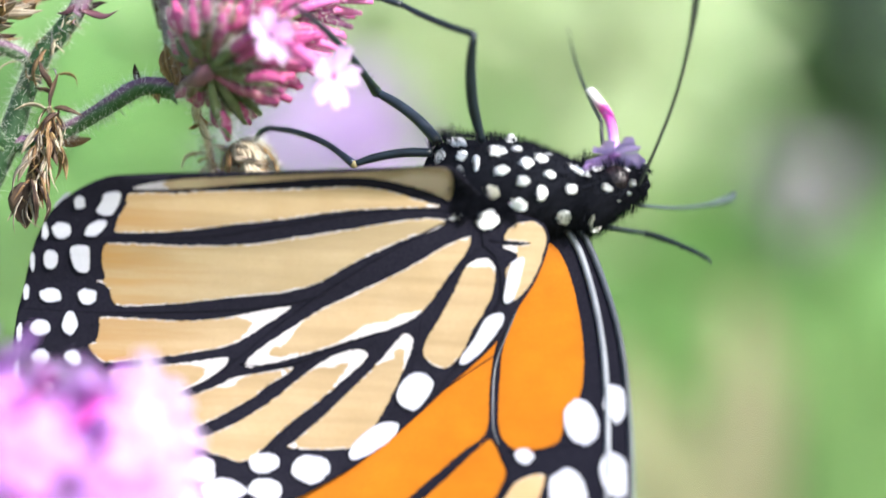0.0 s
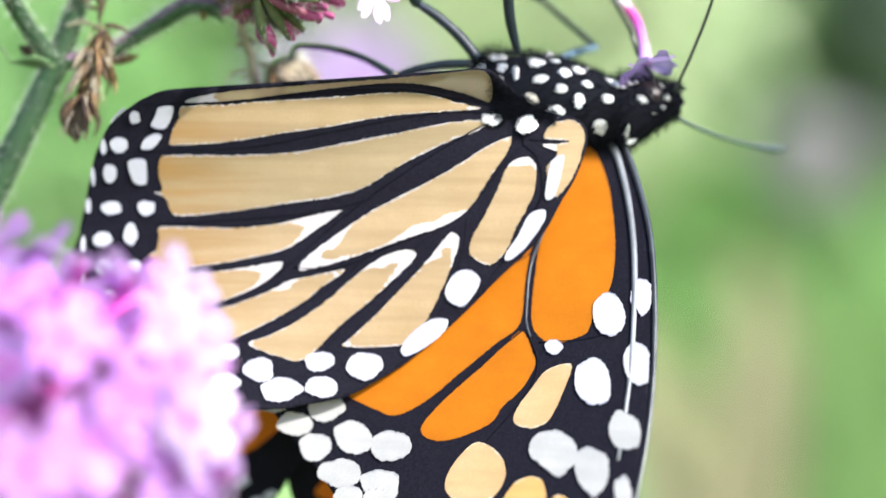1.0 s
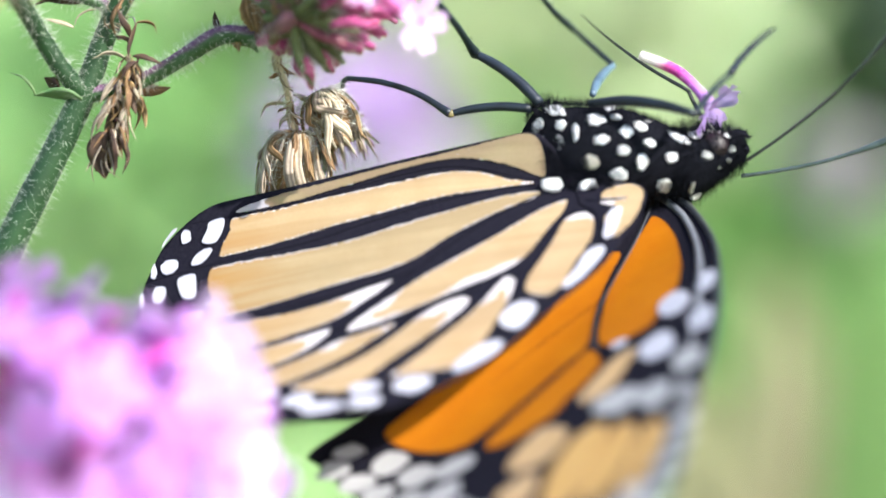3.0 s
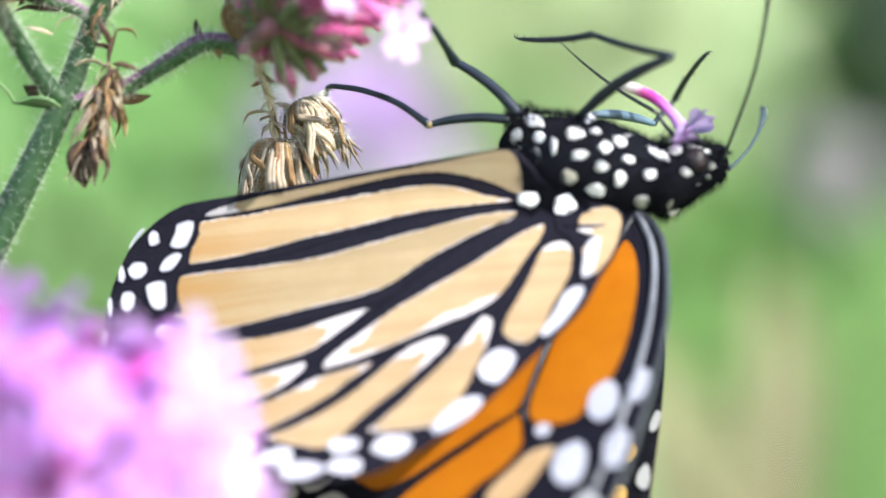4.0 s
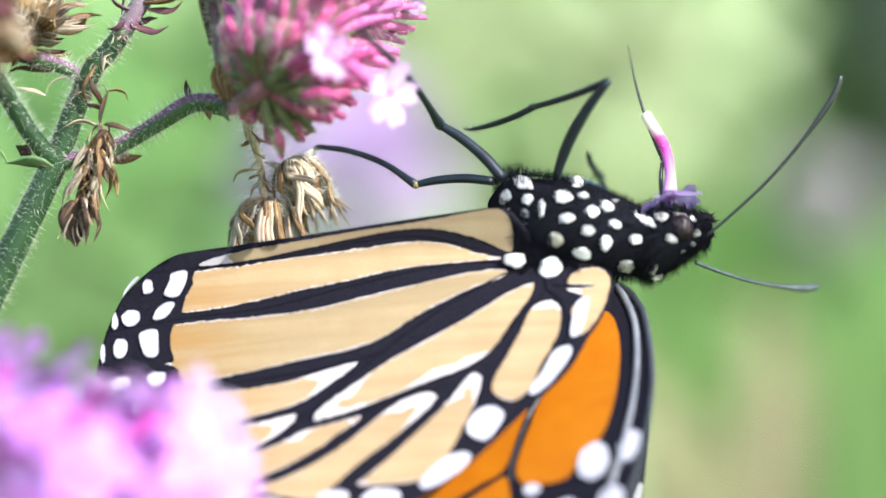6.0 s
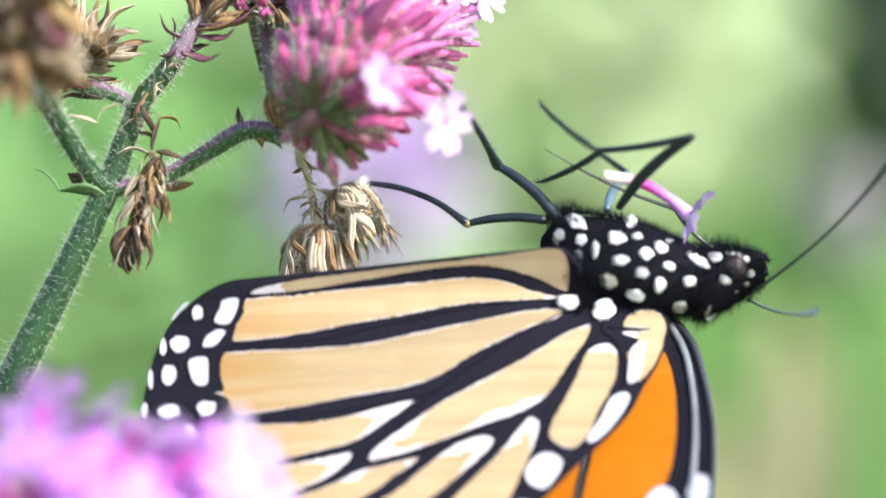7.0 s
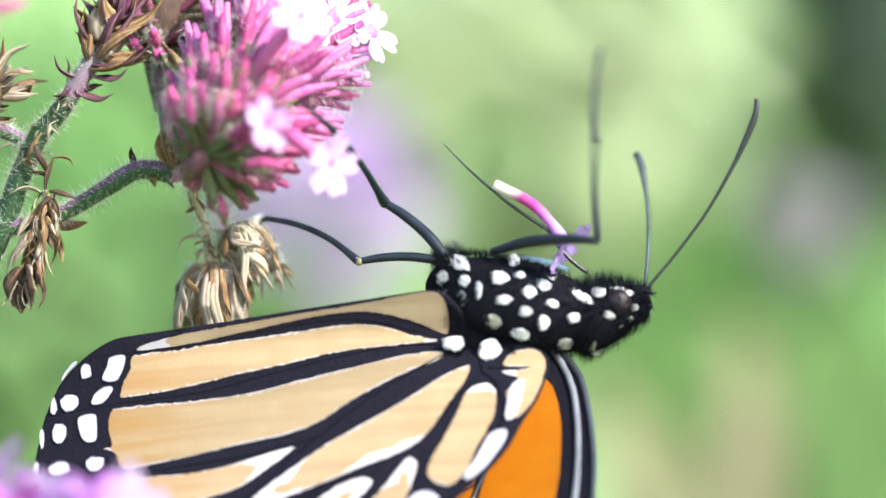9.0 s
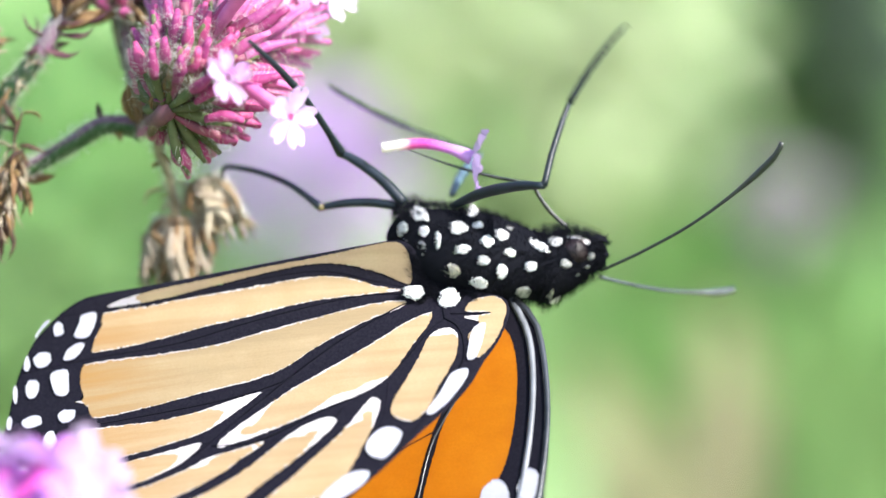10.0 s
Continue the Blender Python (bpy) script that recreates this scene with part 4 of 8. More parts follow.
husks("dry_pod", [((205, 470, -1.8), (204, 552, -1.8), 1.35, 0.14), ((215, 465, -2.2), (222, 550, -2.3), 1.2, -0.05), ((200, 480, -1.5), (190, 540, -1.6), 0.8, 0.2), ((222, 470, -1.8), (236, 545, -1.9), 0.9, -0.2)], M_DRY_DARK, plant, 47)
husks("small_leaf", [((246, 396, -0.6), (322, 390, -0.8), 0.6, 0.12), ((165, 412, -1.0), (78, 404, -1.3), 0.85, 0.12), ((84, 405, -1.3), (34, 364, -1.5), 0.5, -0.16), ((122, 395, -0.8), (98, 372, -1.0), 0.8, 0.15), ((424, 308, -1.4), (478, 330, -1.8), 0.55, 0.25), ((405, 290, -1.2), (400, 255, -1.3), 0.3, 0.1),
                     ((430, 295, -1.3), (443, 328, -1.5), 0.4, 0.1)], [M_DRY, M_SEPAL, M_SEPAL, M_DRY_DARK, M_SEPAL, M_DRY_DARK], plant, 51)
husks("dry_curl", [((190, 250, 0), (150, 285, -0.4), 0.3, -0.2), ((150, 283, -0.4), (95, 268, -0.6), 0.2, -0.2), ((110, 215, 0), (70, 208, 0), 0.4, 0.1), ((160, 240, 0), (75, 245, 0.2), 0.4, 0.1), ((130, 222, -0.4), (92, 200, -0.8), 0.45, 0.1)], [M_DRY_PALE, M_DRY_PALE, M_DRY_DARK, M_DRY_DARK, M_CALYX], plant, 55)
burst("dry_husk", (120, 178, 0.8), (0.45, -0.45, 0.85), 1.15, 58, 4.2, 0.58, [M_DRY_PALE, M_DRY, M_DRY_PALE, M_DRY_PALE], plant, 61, 0.22, 1.6)
burst("dry_husk", (108, 200, 0.6), (0.35, -0.5, 0.75), 1.3, 60, 2.6, 0.22, [M_DRY_PALE, M_DRY, M_DRY_PALE, M_DRY_DARK], plant, 62, 0.5, 1.2)
burst("dry_husk", (105, 195, 0.6), (0.2, -0.5, 0.9), 1.2, 26, 3.4, 0.5, [M_DRY_DARK, M_CALYX_BROWN, M_DRY], plant, 63, 0.15, 0.8)
rg = random.Random(64)
wool = []
for k in range(44):
    f = rg.random()
    u, v = 214 + 72 * f + rg.uniform(-13, 13), 300 - 125 * f
    wool.append(((u, v, -0.75 + rg.uniform(-0.15, 0.5)), (u + rg.uniform(-22, 24), v + rg.uniform(-34, 20), -0.9 + rg.uniform(-0.4, 0.3)), rg.uniform(0.05, 0.14), rg.uniform(-0.5, 0.5)))
husks("dry_curl", wool, [M_DRY_PALE, M_DRY_PALE, M_DRY, M_STEM_PURPLE], plant, 6400)
tip = []
for k in range(16):
    u, v = 92 + rg.uniform(-6, 26), 208 + rg.uniform(-6, 8)
    tip.append(((u, v, 0.6 + rg.uniform(-0.5, 0.5)), (u - rg.uniform(10, 42), v + rg.uniform(-26, 20), 0.5 + rg.uniform(-0.8, 0.6)), rg.uniform(0.2, 0.4), rg.uniform(-0.3, 0.3)))
husks("bract", tip, [M_CALYX, M_CALYX_BROWN, M_DRY_DARK], plant, 6500)
# two dried heads on a hanging stalk
stalk("hanging_stalk", [(512, 305, -1), (512, 345, 0.5), (528, 390, 2), (535, 440, 3), (545, 470, 3.4)], [0.32, 0.3, 0.3, 0.3, 0.3], M_DRY_PALE, 130, plant, 0.6, 8)


def globe(top, low, radius, count, seed, parent):
    """A drooping dried head: thin husks swell out from the top and close in again below, twisted and uneven."""
    rg = random.Random(seed)
    a, b = at(*top), at(*low)
    axis = (b - a).normalized()
    side = axis.orthogonal().normalized()
    for k in range(count):
        d = Matrix.Rotation(rg.uniform(0, 2 * math.pi), 3, axis) @ side
        r = radius * MM * rg.choice((0.45, 0.7, 0.9, 1.0, 1.1)) * rg.uniform(0.9, 1.1)
        w = d.cross(axis)
        t1, t2 = w * rg.uniform(-0.8, 0.8) * MM, w * rg.uniform(-1.6, 1.6) * MM
        span = (b - a) * rg.choice((0.55, 0.8, 1.0, 1.1)) * rg.uniform(0.9, 1.1)
        pts = [a + d * 0.15 * r, a + d * 0.72 * r + span * rg.uniform(0.10, 0.2) + t1 * 0.5, a + d * r + span * 0.5 + t1, a + d * r * rg.uniform(0.9, 1.15) + span * 0.82 + t2 * 0.7, a + d * r * rg.uniform(0.7, 1.3) + span * rg.uniform(0.95, 1.1) + t2]
        bm = bmesh.new()
        wd = rg.choice((0.14, 0.24, 0.33, 0.42)) * rg.uniform(0.8, 1.2) * MM
        bm.verts.layers.float.new("groove")
        tube(bm, pts, [wd * 0.4, wd * 0.9, wd, wd * 0.9, wd * 0.1], 14, 10, 0.32, tuple(d))
        groove(bm, 0, 14, 10)
        part("dry_husk", bm, (M_DRY_PALE, M_DRY, M_DRY_PALE, M_DRY_PALE, M_DRY_PALE, M_DRY)[rg.randrange(6)], parent)
    bm = bmesh.new()
    tube(bm, [a, a.lerp(b, 0.3), a.lerp(b, 0.6), a.lerp(b, 0.85)], [radius * 0.2 * MM, radius * 0.7 * MM, radius * 0.78 * MM, radius * 0.5 * MM], 14, 12, wob=0.12)
    part("seed_core", bm, M_DRY, parent)
    bm = bmesh.new()
    hairs(bm, [tuple(a.lerp(b, f)) for f in (0.0, 0.2, 0.4, 0.6, 0.8)], [radius * 0.7 * MM, radius * 0.95 * MM], 1300, 0.9 * MM, 0.018 * MM, seed=seed)
    part("fuzz", bm, M_HAIR, parent)


globe((545, 462, 3.4), (538, 585, 3.6), 2.6, 84, 71, plant)
globe((585, 392, 3.6), (632, 505, 3.4), 2.2, 72, 73, plant)
rg = random.Random(78)
curls = []
for k in range(26):
    f = rg.random()
    u, v = 512 + 28 * f + rg.uniform(-6, 6), 330 + 110 * f
    curls.append(((u, v, -0.6 + 3.6 * f), (u + rg.uniform(-34, 40), v + rg.uniform(-8, 40), -0.8 + 3.8 * f + rg.uniform(-0.6, 0.6)), rg.uniform(0.06, 0.2), rg.uniform(-0.5, 0.5)))
husks("dry_curl", curls, [M_DRY_PALE, M_DRY_PALE, M_DRY], plant, 7800)
husks("dry_curl", [((540, 400, 2.2), (595, 395, 3.4), 0.4, 0.2), ((530, 415, 2.4), (480, 445, 2.2), 0.3, 0.3), ((515, 320, -0.4), (508, 365, 0.6), 0.3, 0.2), ((530, 420, 2.4), (532, 460, 2.6), 0.35, 0.1), ((525, 325, 0.2), (580, 350, 0), 0.25, -0.2)], M_DRY_PALE, plant, 77)


# ---- flower heads ----
def floret_mesh(mat_petal, size=1.0, seed=0):
    """A five-lobed corolla face, notched lobes, opening to +z, as one mesh, about 6 mm across."""
    rg = random.Random(seed)
    bm = bmesh.new()
    for k in range(5):
        a0 = 2 * math.pi * k / 5 + rg.uniform(-0.08, 0.08)
        tilt = rg.uniform(-0.25, 0.35)
        prof = ((0.3, 0.28), (0.9, 0.62), (1.7, 0.98), (2.45, 0.92), (2.85, 0.55))
        rows = []
        for r, w in prof:
            row = []
            for s in (-1, -0.5, 0, 0.5, 1):
                rr = r - (0.42 if s == 0 and r > 2.6 else 0)
                z = 0.25 * (r / 2.8) ** 2 * (1 + tilt * 3) - 0.12 * (1 - s * s) + 0.08 * rg.uniform(-1, 1)
                x, y = rr, s * w
                row.append(bm.verts.new(Vector((x * math.cos(a0) - y * math.sin(a0), x * math.sin(a0) + y * math.cos(a0), z)) * size * MM))
            rows.append(row)
        for p, q in zip(rows, rows[1:]):
            for i in range(4):
                bm.faces.new((p[i], p[i + 1], q[i + 1], q[i]))
    bmesh.ops.solidify(bm, geom=bm.faces[:], thickness=0.07 * MM)
    me = bpy.data.meshes.new("floret")
    bm.normal_update()
    bm.to_mesh(me)
    bm.free()
    for p in me.polygons:
        p.use_smooth = True
    me.materials.append(mat_petal)
    return me


FACES = [floret_mesh(M_PETAL, 1.0, 1), floret_mesh(M_PETAL_PALE, 1.0, 2), floret_mesh(M_PETAL, 0.9, 3), floret_mesh(M_PETAL_PALE, 1.05, 4)]


def stick_mesh(name, length, r0, r1, r2, mat, bow=0.0):
    bm = bmesh.new()
    tube(bm, [Vector((0, 0, 0)), Vector((bow * length, 0, length * 0.55)) * MM, Vector((0, 0, length)) * MM], [r0 * MM, r1 * MM, r2 * MM], 8, 8)
    me = bpy.data.meshes.new(name)
    bm.normal_update()
    bm.to_mesh(me)
    bm.free()
    for p in me.polygons:
        p.use_smooth = True
    me.materials.append(mat)
    return me


CALYX = [stick_mesh("calyx", 4.2, 0.24, 0.44, 0.34, M_CALYX, 0.05), stick_mesh("calyx", 3.8, 0.24, 0.42, 0.28, M_BUD, -0.05)]
TUBE = [stick_mesh("corolla", 8.0, 0.17, 0.21, 0.33, M_TUBE, 0.06), stick_mesh("corolla", 7.2, 0.17, 0.23, 0.12, M_BUD, -0.05), stick_mesh("corolla", 6.0, 0.18, 0.28, 0.13, M_BUD, 0.03)]


def aim(o, d, spin=0.0):
    return Matrix.Translation(o) @ d.to_track_quat("Z", "Y").to_matrix().to_4x4() @ Matrix.Rotation(spin, 4, "Z")


def flower_head(parent, centre, way, spread, count, faces, seed, tip=1.0, core=1.6, open_share=0.3, tubes=(0, 1, 2), face=1.0):
    """A rounded head of calyces and corolla tubes round a core; some tubes carry open lilac faces."""
    rg = random.Random(seed)
    way = Vector(way).normalized()
    made = []
    for k in range(count):
        d = None
        for _ in range(200):
            e = Vector((rg.gauss(0, 1), rg.gauss(0, 1), rg.gauss(0, 1))).normalized()
            if e.angle(way) < spread and all(e.angle(o) > min(0.15, spread * 0.10) for o in made):
                d = e
                break
        if d is None:
            break
        made.append(d)
        o = centre + d * core * MM
        share("calyx", CALYX[k % 2], parent, aim(o, d, rg.random() * 6.3) @ Matrix.Scale(rg.uniform(0.85, 1.15), 4))
        j = tubes[k % len(tubes)]
        s = rg.uniform(0.85, 1.15) * tip
        e = (d + Vector((rg.gauss(0, 0.06), rg.gauss(0, 0.06), rg.gauss(0, 0.06)))).normalized()
        share("corolla", TUBE[j], parent, aim(o + d * 1.2 * MM, e, rg.random() * 6.3) @ Matrix.Scale(s, 4))
        if rg.random() < open_share:
            length = (8.0, 7.2, 6.0)[j] * s
            f = (e + Vector((rg.gauss(0, 0.2), rg.gauss(0, 0.2), rg.gauss(0, 0.2)))).normalized()
            share("floret", FACES[rg.randrange(len(FACES))], parent, aim(o + d * 1.2 * MM + e * (length - 0.2) * MM, f, rg.random() * 6.3) @ Matrix.Scale(rg.uniform(0.85, 1.1) * face, 4))


# the pink head at the branch's end: calyces crowd round a short axis, slim tubes stand out towards its top
HY = -9.0
CALYX_MIX = CALYX + [stick_mesh("calyx", 4.6, 0.22, 0.46, 0.12, M_CALYX_BROWN, 0.06), stick_mesh("calyx", 4.4, 0.24, 0.46, 0.14, M_CALYX_GREEN, -0.06)]
BUDS = [stick_mesh("bud", 6.0, 0.26, 0.42, 0.17, M_TUBE, 0.05), stick_mesh("bud", 5.2, 0.26, 0.46, 0.20, M_BUD, -0.04), stick_mesh("bud", 4.4, 0.26, 0.48, 0.16, M_BUD, 0.03)]
AXIS_LOW, AXIS_TOP = at(532, 276, HY), at(655, 62, HY + 8)


def woolly(mesh, length, count, seed):
    """Adds pale hairs to a shared calyx or tube mesh."""
    rg = random.Random(seed)
    bm = bmesh.new()
    bm.from_mesh(mesh)
    old = len(bm.faces)
    for _ in range(count):
        a, f = rg.uniform(0, 6.283), rg.uniform(0.15, 1.0)
        u = Vector((math.cos(a), math.sin(a), 0))
        hair(bm, u * 0.34 * MM + Vector((0, 0, f * length * MM)), (u + Vector((0, 0, rg.uniform(0.2, 0.9)))).normalized() * rg.uniform(0.35, 0.9) * MM, 0.013 * MM)
    bm.faces.ensure_lookup_table()
    for f in bm.faces[old:]:
        f.material_index = 1
    bm.to_mesh(mesh)
    bm.free()
    mesh.materials.append(M_HAIR)


for k, (m, length) in enumerate(zip(CALYX_MIX, (4.2, 3.8, 4.6, 4.4))):
    woolly(m, length, 34, 400 + k)
for k, (m, length) in enumerate(zip(TUBE + BUDS, (7.0, 6.4, 5.2, 5.6, 4.8, 4.0))):
    woolly(m, length, 12 if k < 3 else 64, 420 + k)
bm = bmesh.new()
tube(bm, [at(480, 300, -1.2), AXIS_LOW, AXIS_LOW.lerp(AXIS_TOP, 0.4), AXIS_LOW.lerp(AXIS_TOP, 0.8), AXIS_TOP], [0.55 * MM, 0.6 * MM, 1.0 * MM, 1.1 * MM, 0.5 * MM], 22, 12)
head = part("flower_core", bm, M_BRACT, plant, "crowded pink and crimson flower head")


def spike_head(parent, low, top, count, seed, reach=1.0, forward=1.0):
    """Plump hairy buds in a spiral round the axis, calyces at their feet; they rise on one side and spread on the other."""
    rg = random.Random(seed)
    axis = (top - low).normalized()
    side = axis.orthogonal().normalized()
    rising = Vector((-axis.z, 0, axis.x)).normalized()
    for k in range(count):
        f = (k + rg.random()) / count
        radial = Matrix.Rotation(k * 2.39996 + rg.gauss(0, 0.15), 3, axis) @ side
        if radial.y < 0:
            radial.y *= forward * max(0.15, 1.5 - 1.9 * f)
        lean = radians((88 - 58 * f) * (1 - 0.42 * max(0.0, radial.dot(rising))) + rg.gauss(0, 8))
        d = (axis * math.cos(lean) + radial * math.sin(lean)).normalized()
        o = low.lerp(top, f) + radial * 0.8 * MM
        share("calyx", CALYX_MIX[rg.choice((3, 2, 3, 0) if f < 0.5 else (3, 0, 2))], parent, aim(o, d, rg.random() * 6.3) @ Matrix.Scale(rg.uniform(0.9, 1.25) * reach, 4))
        if rg.random() > 0.75:
            continue
        grown = min(1.0, max(0.0, (f - 0.10) / 0.5))
        j = rg.choice((2, 1, 2) if f < 0.3 else (0, 1, 0, 0, 2))
        size = (0.62 + 0.62 * grown * rg.uniform(0.55, 1.1)) * reach
        e = (d + axis * 0.12 + Vector((rg.gauss(0, 0.07), rg.gauss(0, 0.07), rg.gauss(0, 0.07)))).normalized()
        share("bud", BUDS[j], parent, aim(o + d * 2.6 * MM * reach, e, rg.random() * 6.3) @ Matrix.Diagonal((1.2, 1.2, size, 1)))


spike_head(head, AXIS_LOW, AXIS_TOP, 480, 101, 1.0, 0.8)
# the open faces that stand out singly
for u, v, y, face, d, s in ((655, 215, HY - 7, 1, (0.75, -0.75, 0.25), 0.80), (768, 287, HY - 4, 1, (0.75, -0.8, -0.3), 0.88), (785, 92, HY + 8, 1, (0.5, -1, 0.2), 0.85), (830, 48, HY + 9, 3, (0.9, -0.6, 0.3), 0.9), (765, 25, HY + 7, 3, (0.4, -1, 0.3), 0.95),
                             (712, 20, HY - 3, 1, (0.3, -1, 0.4), 0.85)):
    share("floret", FACES[face], head, aim(at(u, v, y), Vector(d).normalized(), u * 0.01) @ Matrix.Scale(s, 4))
    foot = AXIS_LOW.lerp(AXIS_TOP, 0.42)
    mid = foot.lerp(at(u, v, y), 0.55) + Vector((0, -0.0006, 0.0004))
    bm = bmesh.new()
    tube(bm, [foot, mid, at(u, v, y) + Vector((0, 0.0004, 0))], [0.45 * MM, 0.5 * MM, 0.55 * MM, 0.66 * MM], 12, 10)
    part("corolla", bm, M_TUBE, head)
husks("husk", [((478, 296, -3.4), (456, 222, -4.0), 1.25, 0.10), ((486, 292, -3.8), (474, 226, -4.4), 0.8, -0.1), ((500, 200, -6), (470, 135, -6.5), 0.9, 0.12), ((495, 215, -3), (468, 150, -3.4), 0.5, 0.15), ((470, 290, -2), (455, 225, -2.6), 0.9, 0.1), ((475, 285, -2.4), (470, 210, -2.9), 0.7, -0.1), ((500, 150, -1), (470, 80, -1), 0.6, 0.1), ((480, 120, 1), (440, 60, 1), 0.5, 0.1),
               ((505, 180, -2), (520, 110, -2.5), 0.4, 0.1)], [M_DRY, M_DRY, M_DRY_PALE], plant, 81)
rg = random.Random(83)
base = []
for k in range(34):
    f = rg.random()
    u, v, y = 484 + 48 * f + rg.uniform(-14, 14), 298 - 60 * f + rg.uniform(-8, 10), -1.3 + (HY + 1.3) * min(1.0, f * 1.4) + rg.uniform(-1.0, 0.6)
    base.append(((u, v, y), (u + rg.uniform(5, 40), v - rg.uniform(-6, 45), y - rg.uniform(0.2, 1.8)), rg.uniform(0.3, 0.6), rg.uniform(-0.2, 0.3)))
husks("bract", base, [M_BRACT, M_CALYX_BROWN, M_CALYX, M_DRY], head, 8300)
# darker heads behind
bm = bmesh.new()
tube(bm, [at(452, 190, 4), at(440, 90, 5), at(455, 20, 5), at(490, -70, 5)], [0.6 * MM, 1.0 * MM, 1.5 * MM, 0.6 * MM], 16, 12)
back_head = part("flower_core", bm, M_DRY_DARK, plant, "fading purple flower head")
burst("husk", (450, 95, 5), (0.2, -0.4, 0.9), 1.3, 34, 4.2, 0.5, [M_DRY_DARK, M_CALYX_BROWN, M_DRY], plant, 91)
spike_head(back_head, at(445, 120, 5), at(505, -110, 5), 90, 94, 0.95, 0.6)
# the faded head at the side branch's end
side_head = part("flower_core", (lambda b: (tube(b, [at(20, 190, -14), at(0, 90, -20), at(-20, -20, -22)], [1.0 * MM, 2.4 * MM, 2.2 * MM, 0.8 * MM], 16, 12), b)[1])(bmesh.new()), M_DRY, plant, "fading flower head, brown below")
burst("husk", (10, 160, -20), (0.2, -0.4, 0.2), 1.9, 60, 5.0, 0.7, [M_DRY, M_DRY_PALE, M_DRY], plant, 95)
burst("husk", (5, 60, -21), (0.5, -0.4, 0.5), 1.9, 60, 6.5, 0.7, [M_DRY_PALE, M_DRY, M_CALYX], plant, 96)
flower_head(side_head, at(20, 0, -21), (0.4, -0.3, 0.8), 1.3, 36, 1, 97, 0.8, 1.6, 0.0)


# ---- the near lilac flower ----
near = thing("verbena_flower", "open lilac flower head with a deep magenta heart", "flower", pose(-0.0370, -0.0180, -0.0235))
bm = bmesh.new()
tube(bm, [Vector((0.0, 0, -0.50)), Vector((0.004, 0.0, -0.2)), Vector((0, 0, -0.02)), Vector((0, 0, -0.004))], [1.6 * MM, 1.3 * MM, 1.1 * MM, 1.0 * MM], 30, 10)
part("stem", bm, M_STEM, near)
bm = bmesh.new()
bmesh.ops.create_uvsphere(bm, u_segments=20, v_segments=14, radius=3.6 * MM)
part("flower_core", bm, M_CORE, near)


NEAR_FACES = [floret_mesh(M_PETAL_DEEP, 1.0, 5), floret_mesh(M_PETAL_PALE, 1.05, 6), floret_mesh(M_PETAL, 1.0, 7)]
NEAR_TUBES = [stick_mesh("corolla", 8.0, 0.17, 0.21, 0.33, M_TUBE_DEEP, 0.06), stick_mesh("corolla", 7.2, 0.17, 0.23, 0.12, M_TUBE_DEEP, -0.05), stick_mesh("corolla", 6.0, 0.18, 0.28, 0.13, M_TUBE_DEEP, 0.03)]


def open_head(parent, count, seed):
    """A loose head: dark calyces and magenta tubes inside, uneven lilac faces outside with gaps between them."""
    rg = random.Random(seed)
    way, made = Vector((0.2, -0.55, 0.55)).normalized(), []
    for k in range(6000):
        d = Vector((rg.gauss(0, 1), rg.gauss(0, 1), rg.gauss(0, 1))).normalized()
        if d.angle(way) > 2.05 or any(d.angle(o) < 0.25 for o in made):
            continue
        made.append(d)
        o = d * 3.8 * MM
        share("calyx", CALYX_MIX[rg.choice((0, 1, 0, 2))], parent, aim(o, d, rg.random() * 6.3) @ Matrix.Scale(rg.uniform(1.0, 1.35), 4))
        size = rg.uniform(0.75, 1.15)
        e = (d + Vector((rg.gauss(0, 0.10), rg.gauss(0, 0.10), rg.gauss(0, 0.10)))).normalized()
        faced = rg.random() < 0.6
        share("corolla", NEAR_TUBES[0 if faced else rg.choice((0, 1, 2))], parent, aim(o + d * 1.5 * MM, e, rg.random() * 6.3) @ Matrix.Diagonal((1.5, 1.5, size if faced else size * 0.8, 1)))
        if faced:
            g = (e + Vector((rg.gauss(0, 0.28), rg.gauss(0, 0.28), rg.gauss(0.1, 0.28)))).normalized()
            share("floret", NEAR_FACES[rg.choice((0, 1, 2))], parent, aim(o + d * 1.5 * MM + e * 7.8 * size * MM, g, rg.random() * 6.3) @ Matrix.Scale(rg.uniform(1.15, 1.45), 4))
        if len(made) >= count:
            break


open_head(near, 185, 201)


# ---- garden behind ----
def soil():
    m = Mat("garden_ground", 0.9, spec=0.1)
    c = m.mix(m.ramp(m.noise(3, 4), [(0.35, (0, 0, 0)), (0.65, (1, 1, 1))]), (0.10, 0.17, 0.05), (0.24, 0.27, 0.12))
    m.colour(m.mix(m.ramp(m.noise(60, 3), [(0.4, (0, 0, 0)), (0.7, (1, 1, 1))]), c, (0.08, 0.13, 0.04)))
    m.bump(m.noise(90, 4), 0.6, 0.01)
    return m.m


bm = bmesh.new()
bmesh.ops.create_grid(bm, x_segments=60, y_segments=60, size=400)
for v in bm.verts:
    v.co.z = -0.52
ground = part("ground", bm, soil(), None)
tagged(ground, "green garden ground", "ground", kind="structure")


def hedge():
    m = Mat("far_green", 0.9, spec=0.1)
    a = m.ramp(m.noise(5.0, 2, 0.4), [(0.34, (0.16, 0.30, 0.105)), (0.5, (0.235, 0.37, 0.16)), (0.64, (0.32, 0.43, 0.23))])
    m.colour(m.mix(m.ramp(m.noise(12, 2, 0.4), [(0.45, (0, 0, 0)), (0.75, (1, 1, 1))]), a, (0.15, 0.30, 0.09)))
    return m.m


bm = bmesh.new()
nx, nz = 150, 26
